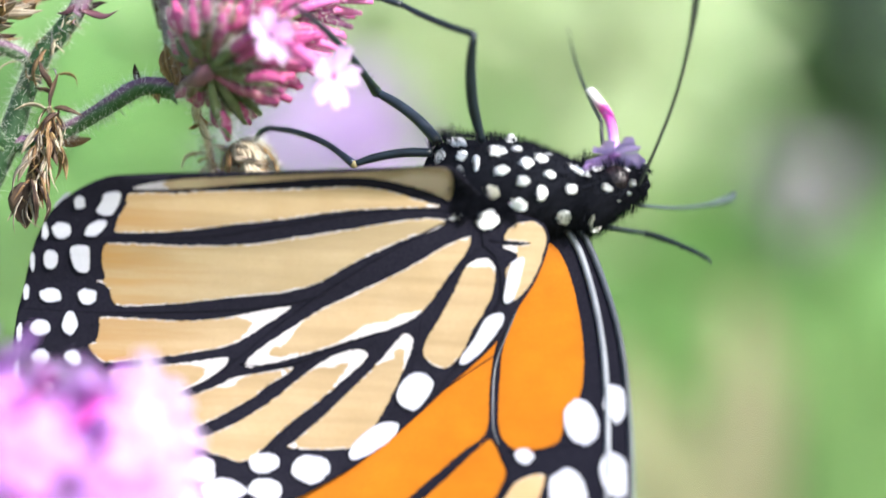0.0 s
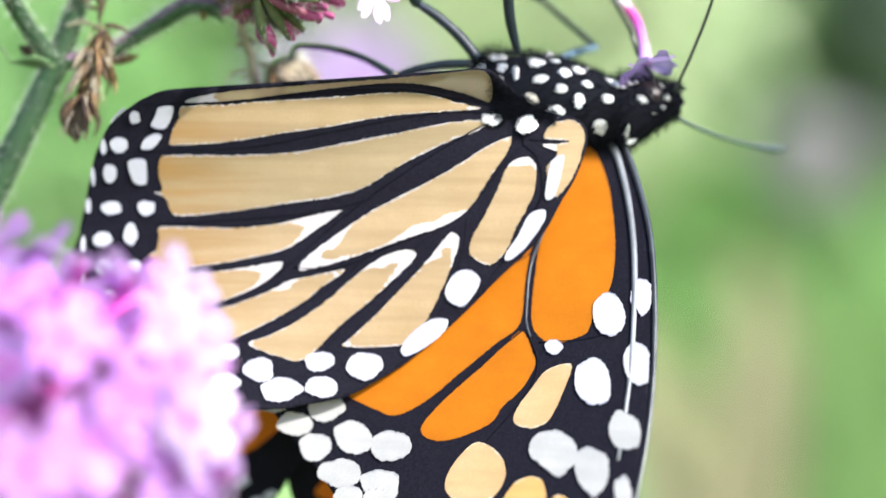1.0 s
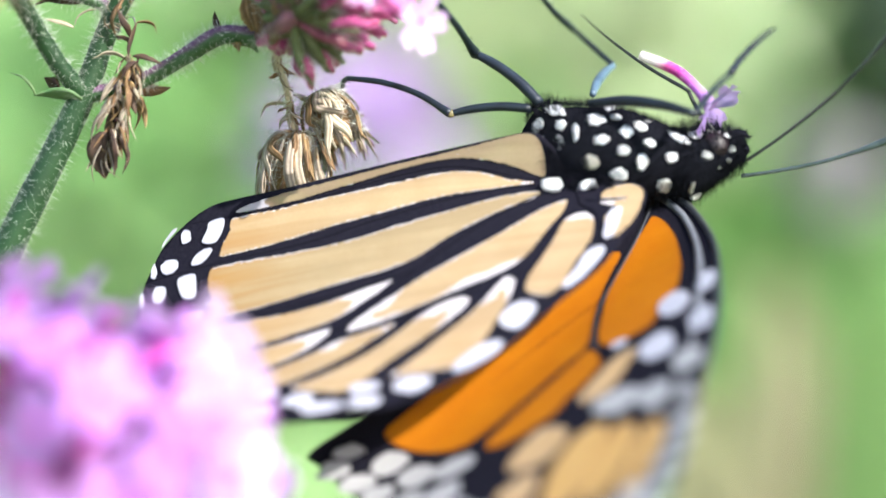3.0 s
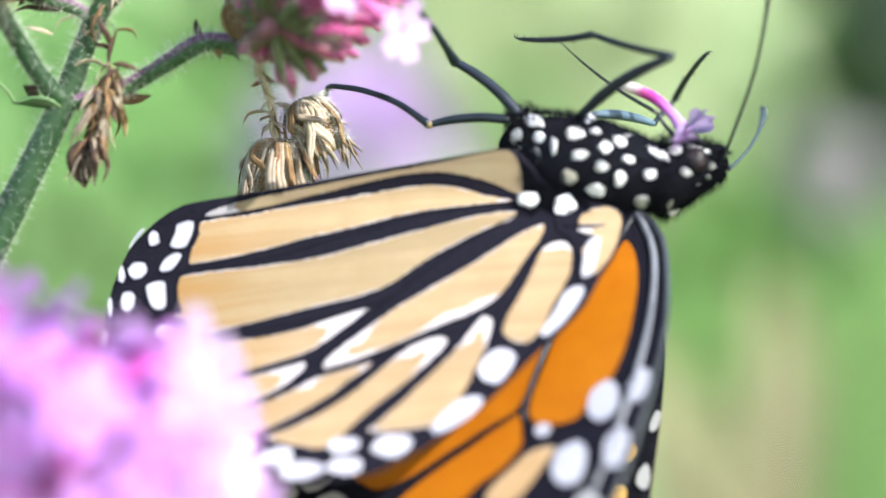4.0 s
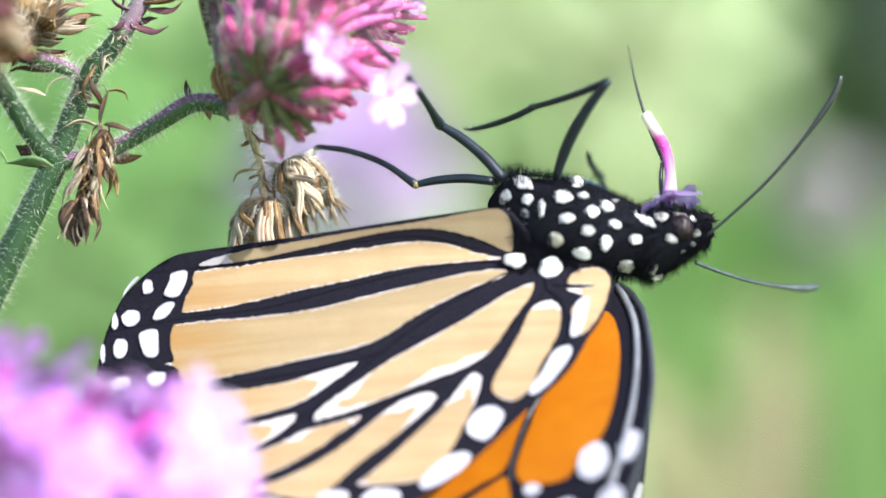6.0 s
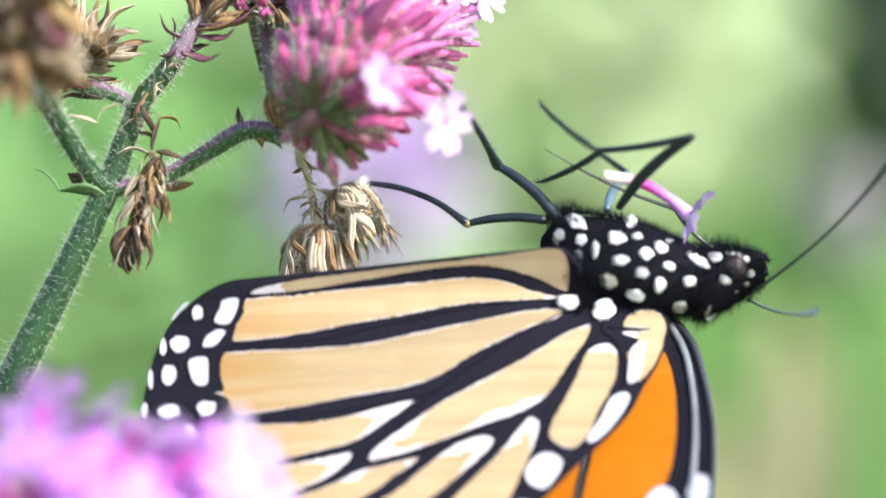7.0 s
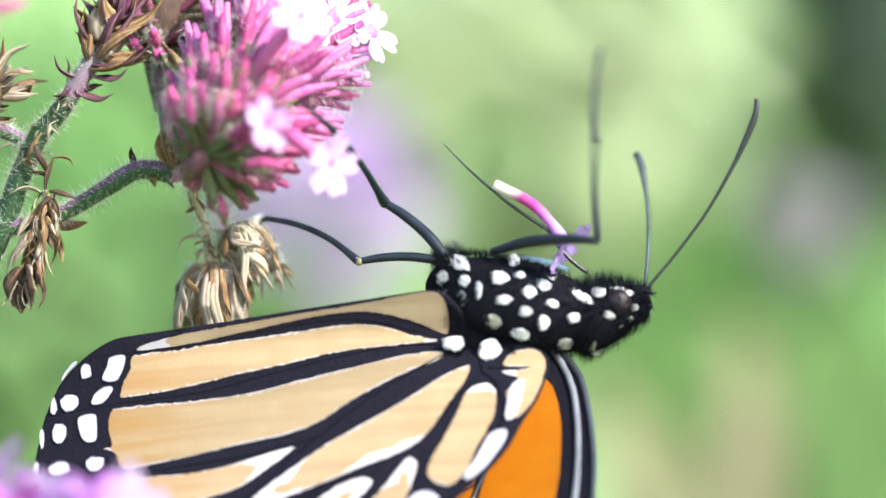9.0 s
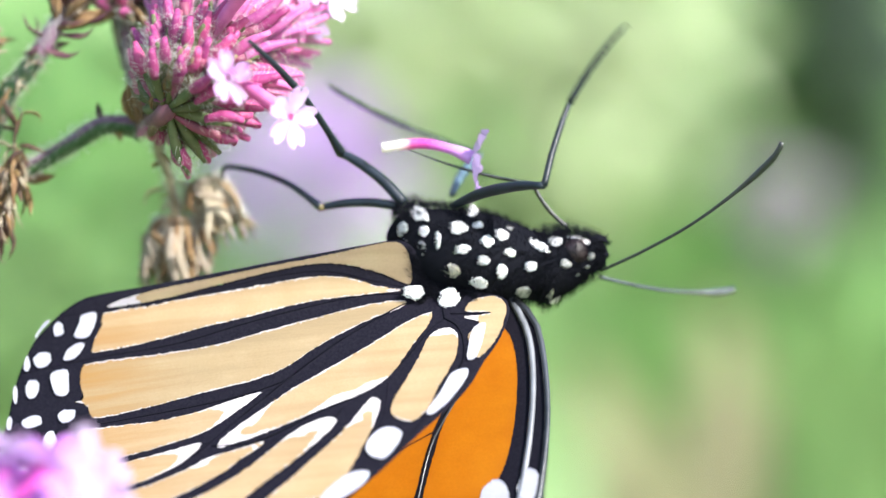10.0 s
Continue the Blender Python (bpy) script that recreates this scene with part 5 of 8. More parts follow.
# face, rounded top and back of a thick clipped hedge
section = [(0.0, 2.3 * k / nz) for k in range(nz)] + [(0.06, 2.38), (0.25, 2.45), (0.55, 2.45), (0.75, 2.38), (0.8, 2.2), (0.8, 1.0), (0.8, 0.0)]
vv = []
for i in range(nx + 1):
    x = -8.0 + 16.0 * i / nx
    vv.append([bm.verts.new((x, 3.1 + y + 0.16 * noise.noise(Vector((x * 3, z * 4, 2))), -0.53 + z + (0.10 * noise.noise(Vector((x * 2, y * 4, 7))) if z > 2 else 0))) for y, z in section])
for i in range(nx):
    for k in range(len(section) - 1):
        bm.faces.new((vv[i][k], vv[i + 1][k], vv[i + 1][k + 1], vv[i][k + 1]))
for row in (vv[0], vv[-1]):
    bm.faces.new(row)
bmesh.ops.recalc_face_normals(bm, faces=bm.faces)
far_hedge = part("backdrop", bm, hedge(), None)
tagged(far_hedge, "distant sunlit green hedge", "hedge", kind="structure")


def leaf(bm, p, d, up, length, width):
    d = d.normalized()
    s = d.cross(up)
    s = s.normalized() if s.length > 1e-6 else d.orthogonal().normalized()
    n = s.cross(d)
    rows = []
    for f, w, z in ((0, 0.1, 0), (0.3, 0.8, 0.05), (0.6, 1.0, 0.04), (0.85, 0.55, -0.03), (1, 0.05, -0.12)):
        c = p + d * length * f + n * length * z
        rows.append((bm.verts.new(c - s * width * w / 2), bm.verts.new(c + n * width * -0.08), bm.verts.new(c + s * width * w / 2)))
    for a, b in zip(rows, rows[1:]):
        bm.faces.new((a[0], a[1], b[1], b[0]))
        bm.faces.new((a[1], a[2], b[2], b[1]))


def bush(name, label, centre, size, count, lsize, mat, seed):
    """A leafy plant: stems from the ground and a loose crown of leaves."""
    rg = random.Random(seed)
    b = thing(name, label, "plant", pose(centre[0], centre[1], -0.52), "garden plants")
    h = centre[2] + 0.52
    bm = bmesh.new()
    tips = []
    for _ in range(7):
        t = Vector((rg.gauss(0, size[0] * 0.35), rg.gauss(0, size[1] * 0.35), h + rg.uniform(-0.5, 0.6) * size[2]))
        tube(bm, [Vector((rg.gauss(0, 0.012), rg.gauss(0, 0.012), 0)), Vector((t.x * 0.3, t.y * 0.3, t.z * 0.5)), t], [0.0035, 0.002, 0.001], 10, 6)
        tips.append(t)
    tagged(part("stem_tangle", bm, M_STALK, b), kind="stuff")
    bm = bmesh.new()
    for _ in range(int(count * 1.5)):
        p = Vector((rg.gauss(0, size[0] * 0.5), rg.gauss(0, size[1] * 0.5), h + rg.gauss(0, size[2] * 0.5)))
        leaf(bm, p, Vector((rg.gauss(0, 1), rg.gauss(0, 1), rg.gauss(0.2, 0.7))), Vector((rg.gauss(0, 0.4), -0.5, 1)), lsize * rg.uniform(0.6, 1.2), lsize * 0.35)
    ob = part("leaves", bm, mat, b)
    tagged(ob, kind="stuff")
    return b


def screen(u, v, depth):
    """A place in the garden by its bearing from the middle of the path: u, v in thousandths of the distance."""
    return (-0.008 + u * depth / 1000, depth - 0.243, -0.0035 + v * depth / 1000)


# the shade and full sun named here lie in each plant's leaf colour
for name, label, u, v, dep, size, n, ls, mat in (
    ("dark_shrub", "dark green shrub in shade", 133, 62, 0.84, (0.016, 0.03, 0.034), 700, 0.020, M_LEAF_SHADED),
    ("leafy_plant", "vivid green leafy plant in sun", 142, -8, 0.92, (0.046, 0.04, 0.044), 700, 0.022, M_LEAF),
    ("leafy_plant", "mid-green leafy plant in sun", 132, -66, 0.90, (0.040, 0.04, 0.032), 480, 0.022, M_LEAF_MID),
    ("leafy_plant", "deep green leafy plant in part shade", 124, -44, 0.94, (0.018, 0.04, 0.040), 300, 0.022, M_LEAF_PART_SHADE),
    ("leafy_plant", "vivid green leafy plant in sun", 92, 34, 0.84, (0.032, 0.03, 0.050), 800, 0.020, M_LEAF),
    ("leafy_plant", "green leafy plant in sun", 66, -14, 0.82, (0.014, 0.03, 0.030), 160, 0.020, M_LEAF),
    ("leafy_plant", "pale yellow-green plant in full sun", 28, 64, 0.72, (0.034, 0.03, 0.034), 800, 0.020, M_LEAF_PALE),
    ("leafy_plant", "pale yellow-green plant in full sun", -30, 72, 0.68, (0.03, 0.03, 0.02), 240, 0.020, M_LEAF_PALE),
    ("leafy_plant", "green leafy plant in part shade", -66, -18, 0.68, (0.014, 0.03, 0.02), 140, 0.018, M_LEAF_PART_SHADE),
    ("leafy_plant", "green leafy plant in sun", -100, 25, 0.66, (0.046, 0.04, 0.04), 420, 0.018, M_LEAF),
    ("leafy_plant", "green leafy plant in sun", -110, -40, 0.62, (0.046, 0.04, 0.035), 420, 0.018, M_LEAF_MID),
):
    bush(name, label, screen(u, v, dep), size, n, ls, mat, int(u * 7 + v))


def far_bloom(u, v, depth, r, seed, label):
    rg = random.Random(seed)
    x, y, z = screen(u, v, depth)
    b = thing("verbena_bloom", label, "flower", pose(x, y, -0.52), "far blooms")
    h = z + 0.52
    bm = bmesh.new()
    tube(bm, [Vector((0.01, 0, 0)), Vector((0.004, 0, h * 0.6)), Vector((0, 0, h))], [0.0016, 0.0014, 0.001], 12, 8)
    part("stem", bm, M_STALK, b)
    bm = bmesh.new()
    for _ in range(140):
        d = Vector((rg.gauss(0, 1), rg.gauss(0, 1), rg.gauss(0, 0.8)))
        d.normalize()
        leaf(bm, Vector((0, 0, h)) + d * r * rg.uniform(0.4, 0.9), d + Vector((rg.gauss(0, 0.5), rg.gauss(0, 0.5), 0.3)), Vector((0.2, -0.5, 1)), r * 0.45, r * 0.3)
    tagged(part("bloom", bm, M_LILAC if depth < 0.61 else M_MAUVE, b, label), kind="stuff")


far_bloom(-29, 24, 0.60, 0.019, 301, "lilac flower head out in the garden")
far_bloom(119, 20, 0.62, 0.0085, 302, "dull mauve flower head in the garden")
for k, (u, v0, v1) in enumerate(((104, -90, -22), (99, -90, -12), (109, -95, -36), (101, -95, -55))):
    x, y, z = screen(u, v1, 0.62)
    s = thing("dry_stalk", "straw-coloured dry garden stalk", "plant", pose(x, y, -0.52), "dry stalks")
    bm = bmesh.new()
    tube(bm, [Vector((-0.05, 0, 0)), Vector((-0.012, 0, (z + 0.52) * 0.7)), Vector((0, 0, z + 0.52))], [0.004, 0.005, 0.003], 12, 8)
    part("stalk", bm, M_STRAW, s)
    for f, d in ((0.75, 1), (0.88, -1)):
        bm = bmesh.new()
        leaf(bm, Vector((-0.012 + 0.012 * f, 0, (z + 0.52) * f)), Vector((d * 0.5, 0.1, 1)), Vector((0, -1, 0.2)), 0.06, 0.014)
        part("dry_leaf", bm, M_STRAW, s)


# ---- what moves ----
def motions():
    walk(butterfly, [(0, pose(-0.001104, 0, -0.000543, -11, -0.1, 0)), (0.5, pose(-0.001192, 0, -0.000224, -15, 0, 0)), (1, pose(-0.000958, 0, -0.000006, -19, 0.9, 0)),
        (1.5, pose(-0.000744, 0, 0.000243, -19, 1, 0)), (2, pose(-0.000634, 0, -0.000029, -18, 0.6, 0)), (2.5, pose(-0.000568, 0.001, -0.000952, -13, 0, 0)),
        (3, pose(0.000076, 0.0025, -0.002113, -8, -1, 0)), (3.2, pose(-0.000139, 0.0025, -0.002635, -6, -0.8, 0)), (4.5, pose(-0.000631, 0.0025, -0.002503, -3, 1.2, 0)),
        (5, pose(-0.000488, 0.0025, -0.002591, -3, 1.6, 0)), (5.5, pose(-0.000732, 0.0025, -0.002823, -4, 2.6, 0)), (6.8, pose(-0.000155, 0.0025, -0.002625, -1, 2.6, 0)),
        (7, pose(-0.000594, 0.0025, -0.003783, 0, 2.8, 0)), (7.5, pose(-0.000178, 0.0025, -0.003931, 0, 2.8, 0)), (8, pose(-0.000641, 0.0025, -0.004257, 0, 1.2, 0)),
        (8.5, pose(-0.000532, 0.0025, -0.00367, 0, 0.5, 0)), (9, pose(-0.000817, 0.002, -0.003851, 0, 0.5, 0)), (9.5, pose(-0.001047, 0.001, -0.003683, 0, 0.5, 0)),
        (10, pose(-0.000516, 0, -0.003804, 0, 0, 0))])
    walk(hindwing, [(0, pose(-0.000081, -0.000116, -0.000261, 10.47, 0.83, 6.17)), (0.5, pose(0.000075, -0.000078, -0.000216, 15.62, -0.63, 4.58)), (1, pose(0.000003, -0.000097, 0.0002, 18.87, -1.74, 1.86)),
        (1.5, pose(0.000111, -0.000011, 0.00015, -1.48, -0.47, 2.32)), (2, pose(0.000102, 0.000277, -0.000082, -16.63, -0.41, 1.34)), (2.5, pose(-0.000455, -0.000163, -0.00008, -27.54, -0.8, -4.21)),
        (3, pose(-0.00045, -0.000537, -0.000057, -39.87, -2.55, -4.89)), (3.2, pose(-0.000428, -0.00051, -0.000134, -37.23, -2.34, -3.33)), (4.5, pose(-0.000288, -0.000336, -0.000637, -28.73, -3.01, -1.57)),
        (5, pose(-0.000117, -0.000386, -0.000624, -30.58, -3.24, -0.57)), (5.5, pose(-0.000107, -0.000308, -0.000375, -30.11, -4.14, -0.96)), (6.8, pose(0.000088, 0.000044, -0.000292, -26.99, -1.38, 1.72)),
        (7, pose(0.000118, 0.000098, -0.000279, -27.54, -1.85, 3.99)), (7.5, pose(0.000109, -0.000007, -0.000397, -33.89, -3.18, 2.96)), (8, pose(-0.000058, -0.000064, -0.000276, -28.33, -2.01, 1.5)),
        (8.5, pose(-0.000194, -0.000128, -0.000408, -26.97, -2.56, -0.5)), (9, pose(-0.000324, -0.000106, -0.000348, -31.83, -1.98, -1.13)), (9.5, pose(-0.000243, -0.000013, -0.000399, -33.4, -1.04, -1.77)),
        (10, pose(-0.000118, -0.000098, -0.000274, -38.18, -2.52, -1.63))])
    walk(forewing, [(0, pose(0.000351, 0.000011, -0.00013, 9.28, 2.62, 8.47)), (0.5, pose(0.000174, 0.000008, -0.00026, 20.87, 2.53, 1.91)), (1, pose(0.000273, 0.000793, 0.000553, 15.62, 3.22, 2.69)),
        (1.5, pose(0.000372, 0.002081, 0.001541, -2.25, 2.89, 2.53)), (2, pose(0.000471, 0.002027, 0.002019, -8.47, 2.06, 3.31)), (2.5, pose(0.000228, 0.003178, 0.001387, -30.77, 0.19, -3.51)),
        (3, pose(-0.000015, 0.001889, 0.000254, -31.94, -1.19, -8.98)), (3.2, pose(-0.000054, -0.000038, 0.000183, -22.37, 7.56, -11.66)), (4.5, pose(-0.000205, -0.000088, -0.000281, -12.07, 10.61, -14.47)),
        (5, pose(-0.000263, -0.000108, -0.000459, -13.23, 7.73, -13.63)), (5.5, pose(-0.000256, -0.000022, -0.000736, -17.21, 8.38, -13.84)), (6.8, pose(-0.000457, 0.000025, -0.000327, -15.75, 8.33, -0.74)),
        (7, pose(-0.000434, 0.000026, -0.000222, -15.86, 7.69, -2.29)), (7.5, pose(-0.000378, 0.000027, 0.000041, -16.12, 6.08, -6.14)), (8, pose(-0.000432, 0.000016, -0.000021, -13.99, 6.63, -6.48)),
        (8.5, pose(-0.000486, 0.000004, -0.000083, -11.85, 7.18, -6.82)), (9, pose(-0.00054, -0.000008, -0.000146, -9.72, 7.74, -7.16)), (9.5, pose(-0.000594, -0.000019, -0.000208, -7.59, 8.29, -7.49)),
        (10, pose(-0.000648, -0.000031, -0.00027, -5.45, 8.84, -7.83))])
    walk(far_fore, [(0, pose(-0.002406, 0.007972, -0.001706, 17.02, -3.83, -0.75)), (0.5, pose(-0.0024, 0.008073, -0.00115, 21.03, -3.86, -1.04)), (1, pose(-0.002349, 0.008145, -0.000619, 25.06, -4.63, -1.6)),
        (1.5, pose(-0.002344, 0.008147, -0.000623, 25.07, -4.73, -1.63)), (2, pose(-0.002366, 0.008129, -0.000749, 24.01, -1.84, -0.6)), (2.5, pose(0, 0.007308, 0.001687, 22.01, -1.95, -0.45)),
        (2.6, pose(0, 0.007336, 0.001559, 38.03, -3.72, -0.79)), (2.7, pose(0, 0.007362, 0.001431, 53.05, -5.5, -1.07)), (2.8, pose(0, 0.007386, 0.001302, 60.08, -7.29, -1.29)),
        (3, pose(0, 0.007427, 0.001044, 63.06, -6.93, -0.98)), (3.2, pose(0, 0.007459, 0.000784, 54.05, -7.16, -0.76)), (3.8, pose(0, 0.007476, 0.000603, 30.64, -6.26, -0.51)),
        (4.5, pose(0, 0.00749, 0.000393, 17.01, -5.19, -0.27)), (5, pose(0, 0.00749, 0.000393, 16.83, -5.5, -0.29)), (5.5, pose(0, 0.007482, 0.000523, 17.66, -6.4, -0.45)),
        (6.8, pose(0, 0.007499, 0.000131, 14.17, -6.18, -0.11)), (7, pose(0, 0.0075, 0, 13.09, -6.35, 0)), (7.5, pose(0, 0.0075, 0, 12.91, -6.25, 0)),
        (8, pose(0, 0.0075, 0, 12.73, -4.56, 0)), (8.5, pose(0, 0.0075, 0, 12.55, -3.77, 0)), (9, pose(0, 0.0075, 0, 12.36, -3.68, 0)),
        (9.5, pose(0, 0.0075, 0, 12.18, -3.59, 0)), (10, pose(0, 0.0075, 0, 12, -3, 0))])
    walk(far_hind, [(0, pose(-0.002406, 0.007972, -0.001706, 17, 0.1, 0.02)), (0.5, pose(-0.0024, 0.008073, -0.00115, 21, 0, 0)), (1, pose(-0.002349, 0.008145, -0.000619, 25, -0.85, -0.29)),
        (1.5, pose(-0.002344, 0.008147, -0.000623, 25, -0.95, -0.33)), (2, pose(-0.002366, 0.008129, -0.000749, 24, -0.57, -0.19)), (2.5, pose(0, 0.007308, 0.001687, 22.01, -1.95, -0.45)),
        (2.6, pose(0, 0.007336, 0.001559, 38.03, -3.72, -0.79)), (2.7, pose(0, 0.007362, 0.001431, 53.05, -5.5, -1.07)), (2.8, pose(0, 0.007386, 0.001302, 60.08, -7.29, -1.29)),
        (3, pose(0, 0.007427, 0.001044, 63.06, -6.93, -0.98)), (3.2, pose(0, 0.007459, 0.000784, 54.05, -7.16, -0.76)), (3.8, pose(0, 0.007476, 0.000603, 30.64, -6.26, -0.51)),
        (4.5, pose(0, 0.00749, 0.000393, 17.01, -5.19, -0.27)), (5, pose(0, 0.00749, 0.000393, 16.83, -5.5, -0.29)), (5.5, pose(0, 0.007482, 0.000523, 17.66, -6.4, -0.45)),
        (6.8, pose(0, 0.007499, 0.000131, 14.17, -6.18, -0.11)), (7, pose(0, 0.0075, 0, 13.09, -6.35, 0)), (7.5, pose(0, 0.0075, 0, 12.91, -6.25, 0)),
        (8, pose(0, 0.0075, 0, 12.73, -4.56, 0)), (8.5, pose(0, 0.0075, 0, 12.55, -3.77, 0)), (9, pose(0, 0.0075, 0, 12.36, -3.68, 0)),
        (9.5, pose(0, 0.0075, 0, 12.18, -3.59, 0)), (10, pose(0, 0.0075, 0, 12, -3, 0))])
    walk(near_leg, [(0, pose(-0.000367, 0.000377, 0.006447, -6.21, -43.19, 93.38)), (0.2, pose(-0.000553, 0.000127, 0.006766, -9.9, -37.95, 94.37)), (0.4, pose(-0.001231, -0.000051, 0.006725, -4.43, -42.57, 92.17)),
        (0.6, pose(-0.000785, -0.000122, 0.006307, -4.44, -44.5, 92.22)), (0.8, pose(-0.000962, -0.000305, 0.006322, -4.01, -44.34, 91.9)), (1, pose(-0.000717, -0.000464, 0.006262, -5.79, -42.43, 92.44)),
        (1.5, pose(-0.00088, -0.000382, 0.006025, -5.81, -41.27, 92.33)), (2, pose(-0.000617, -0.000241, 0.005919, -4.66, -42.4, 92.03)), (2.5, pose(-0.000446, 0.000129, 0.006552, -4.31, -37.24, 91.82)),
        (2.6, pose(-0.000283, 0.000197, 0.006771, -2.99, -36.98, 91.29)), (2.8, pose(0.000353, 0.000285, 0.0076, 60.97, -46.64, 44.97)), (3, pose(0.000358, 0.000628, 0.00703, 101.84, -1.66, 56.26)),
        (3.1, pose(0.00104, 0.000723, 0.007239, 99.33, -3.59, 66.69)), (3.2, pose(0.000857, 0.000829, 0.007422, 65.04, -12.1, 77.38)), (3.6, pose(0.000961, 0.000973, 0.007125, 69.43, -16.57, 63.18)),
        (4, pose(0.001116, 0.001096, 0.007, 62.1, -20.14, 63.16)), (4.3, pose(0.001044, 0.001188, 0.006862, 57.35, -20.42, 65.89)), (4.4, pose(0.000595, 0.001217, 0.006822, 40.19, -26.3, 71.78)),
        (4.5, pose(0.000567, 0.001233, 0.007043, 32.73, -23.51, 77.34)), (4.6, pose(0.000843, 0.001239, 0.006924, 49.01, -20.35, 71.2)), (4.7, pose(0.000133, 0.001233, 0.007036, 78.73, -11.08, 56.74)),
        (4.8, pose(0.0008, 0.00125, 0.006712, 98.34, 3.03, 50.57)), (4.9, pose(0.001219, 0.001279, 0.006167, 98.73, 1.49, 60.73)), (5, pose(0.001428, 0.001232, 0.007073, 93.96, -1.98, 73.93)),
        (5.1, pose(0.001554, 0.001187, 0.007428, 91.14, -3.01, 63.08)), (5.2, pose(0.001068, 0.001131, 0.007934, 68.33, -11.8, 70.24)), (5.3, pose(0.000429, 0.001113, 0.007784, 39.65, -28.51, 70.85)),
        (5.4, pose(0.000946, 0.001079, 0.00789, 28.95, -34.85, 74.11)), (5.5, pose(0.000663, 0.00108, 0.007486, 27.91, -27.41, 78.13)), (5.7, pose(-0.00007, 0.001148, 0.007364, 24.98, -30.31, 78.16)),
        (6.2, pose(0.000299, 0.001318, 0.006815, 33.45, -25.47, 75.51)), (6.8, pose(0.000175, 0.001487, 0.00646, 41.98, -23.79, 70.83)), (7, pose(0.000912, 0.0016, 0.007953, 48.69, -26.58, 63.01)),
        (7.2, pose(0.000153, 0.0016, 0.008306, 72.9, -10.29, 59.87)), (7.3, pose(0.000044, 0.0016, 0.008258, 87.61, -1.45, 58.72)), (7.4, pose(0.000047, 0.0016, 0.007696, 98.26, 4.06, 64.01)),
        (7.5, pose(-0.000132, 0.0016, 0.007299, 101.8, 3.2, 75.03)), (7.6, pose(0.000539, 0.0016, 0.007352, 82.44, -2.61, 71.04)), (7.7, pose(0.000641, 0.0016, 0.007592, 54.89, -17.53, 66.81)),
        (7.8, pose(0.000579, 0.0016, 0.007696, 30.82, -27.47, 74.61)), (8, pose(0.001224, 0.0016, 0.008356, 34.4, -34.04, 69.03)), (8.1, pose(0.000997, 0.0016, 0.007992, 61.95, -22.91, 53.85)),
        (8.2, pose(0.000853, 0.0016, 0.007631, 76.77, -9.15, 55.92)), (8.4, pose(0.00012, 0.0016, 0.007853, 87.4, -1.86, 54.42)), (8.5, pose(0.000578, 0.0016, 0.007457, 79.82, -10.95, 43.4)),
        (8.6, pose(-0.000219, 0.0016, 0.00693, 77.4, -6.71, 62.4)), (8.7, pose(0.001945, 0.0016, 0.008785, 61.09, -27.63, 44.36)), (8.8, pose(0.001155, 0.0016, 0.008516, 48.12, -34.84, 58.17)),
        (8.9, pose(0.001159, 0.0016, 0.008253, 61.55, -19.06, 49.14)), (9, pose(0.000235, 0.0016, 0.007631, 84.84, -2.71, 57.58)), (9.1, pose(0.000496, 0.0016, 0.007666, 97.93, 0, 90)),
        (9.2, pose(0.000821, 0.0016, 0.007965, 103.79, 0, 90)), (9.3, pose(-0.002942, 0.0016, 0.007205, 79.79, -0.93, 87.4)), (9.4, pose(0.000771, 0.0016, 0.007495, 54.52, -15.57, 70.24)),
        (9.5, pose(0.000553, 0.0016, 0.007753, 46.97, -18.44, 65.3)), (9.6, pose(0.000612, 0.0016, 0.007438, 34.94, -21.85, 73.96)), (9.7, pose(0.000631, 0.0016, 0.007805, 34.76, -22.72, 73.27)),
        (9.8, pose(0.00018, 0.0016, 0.007529, 52.72, -17.86, 69.36)), (9.9, pose(0.000868, 0.0016, 0.008125, 82.14, -18.66, 46.82)), (10, pose(0.000311, 0.0016, 0.00737, 80.87, -7.5, 50.9))])
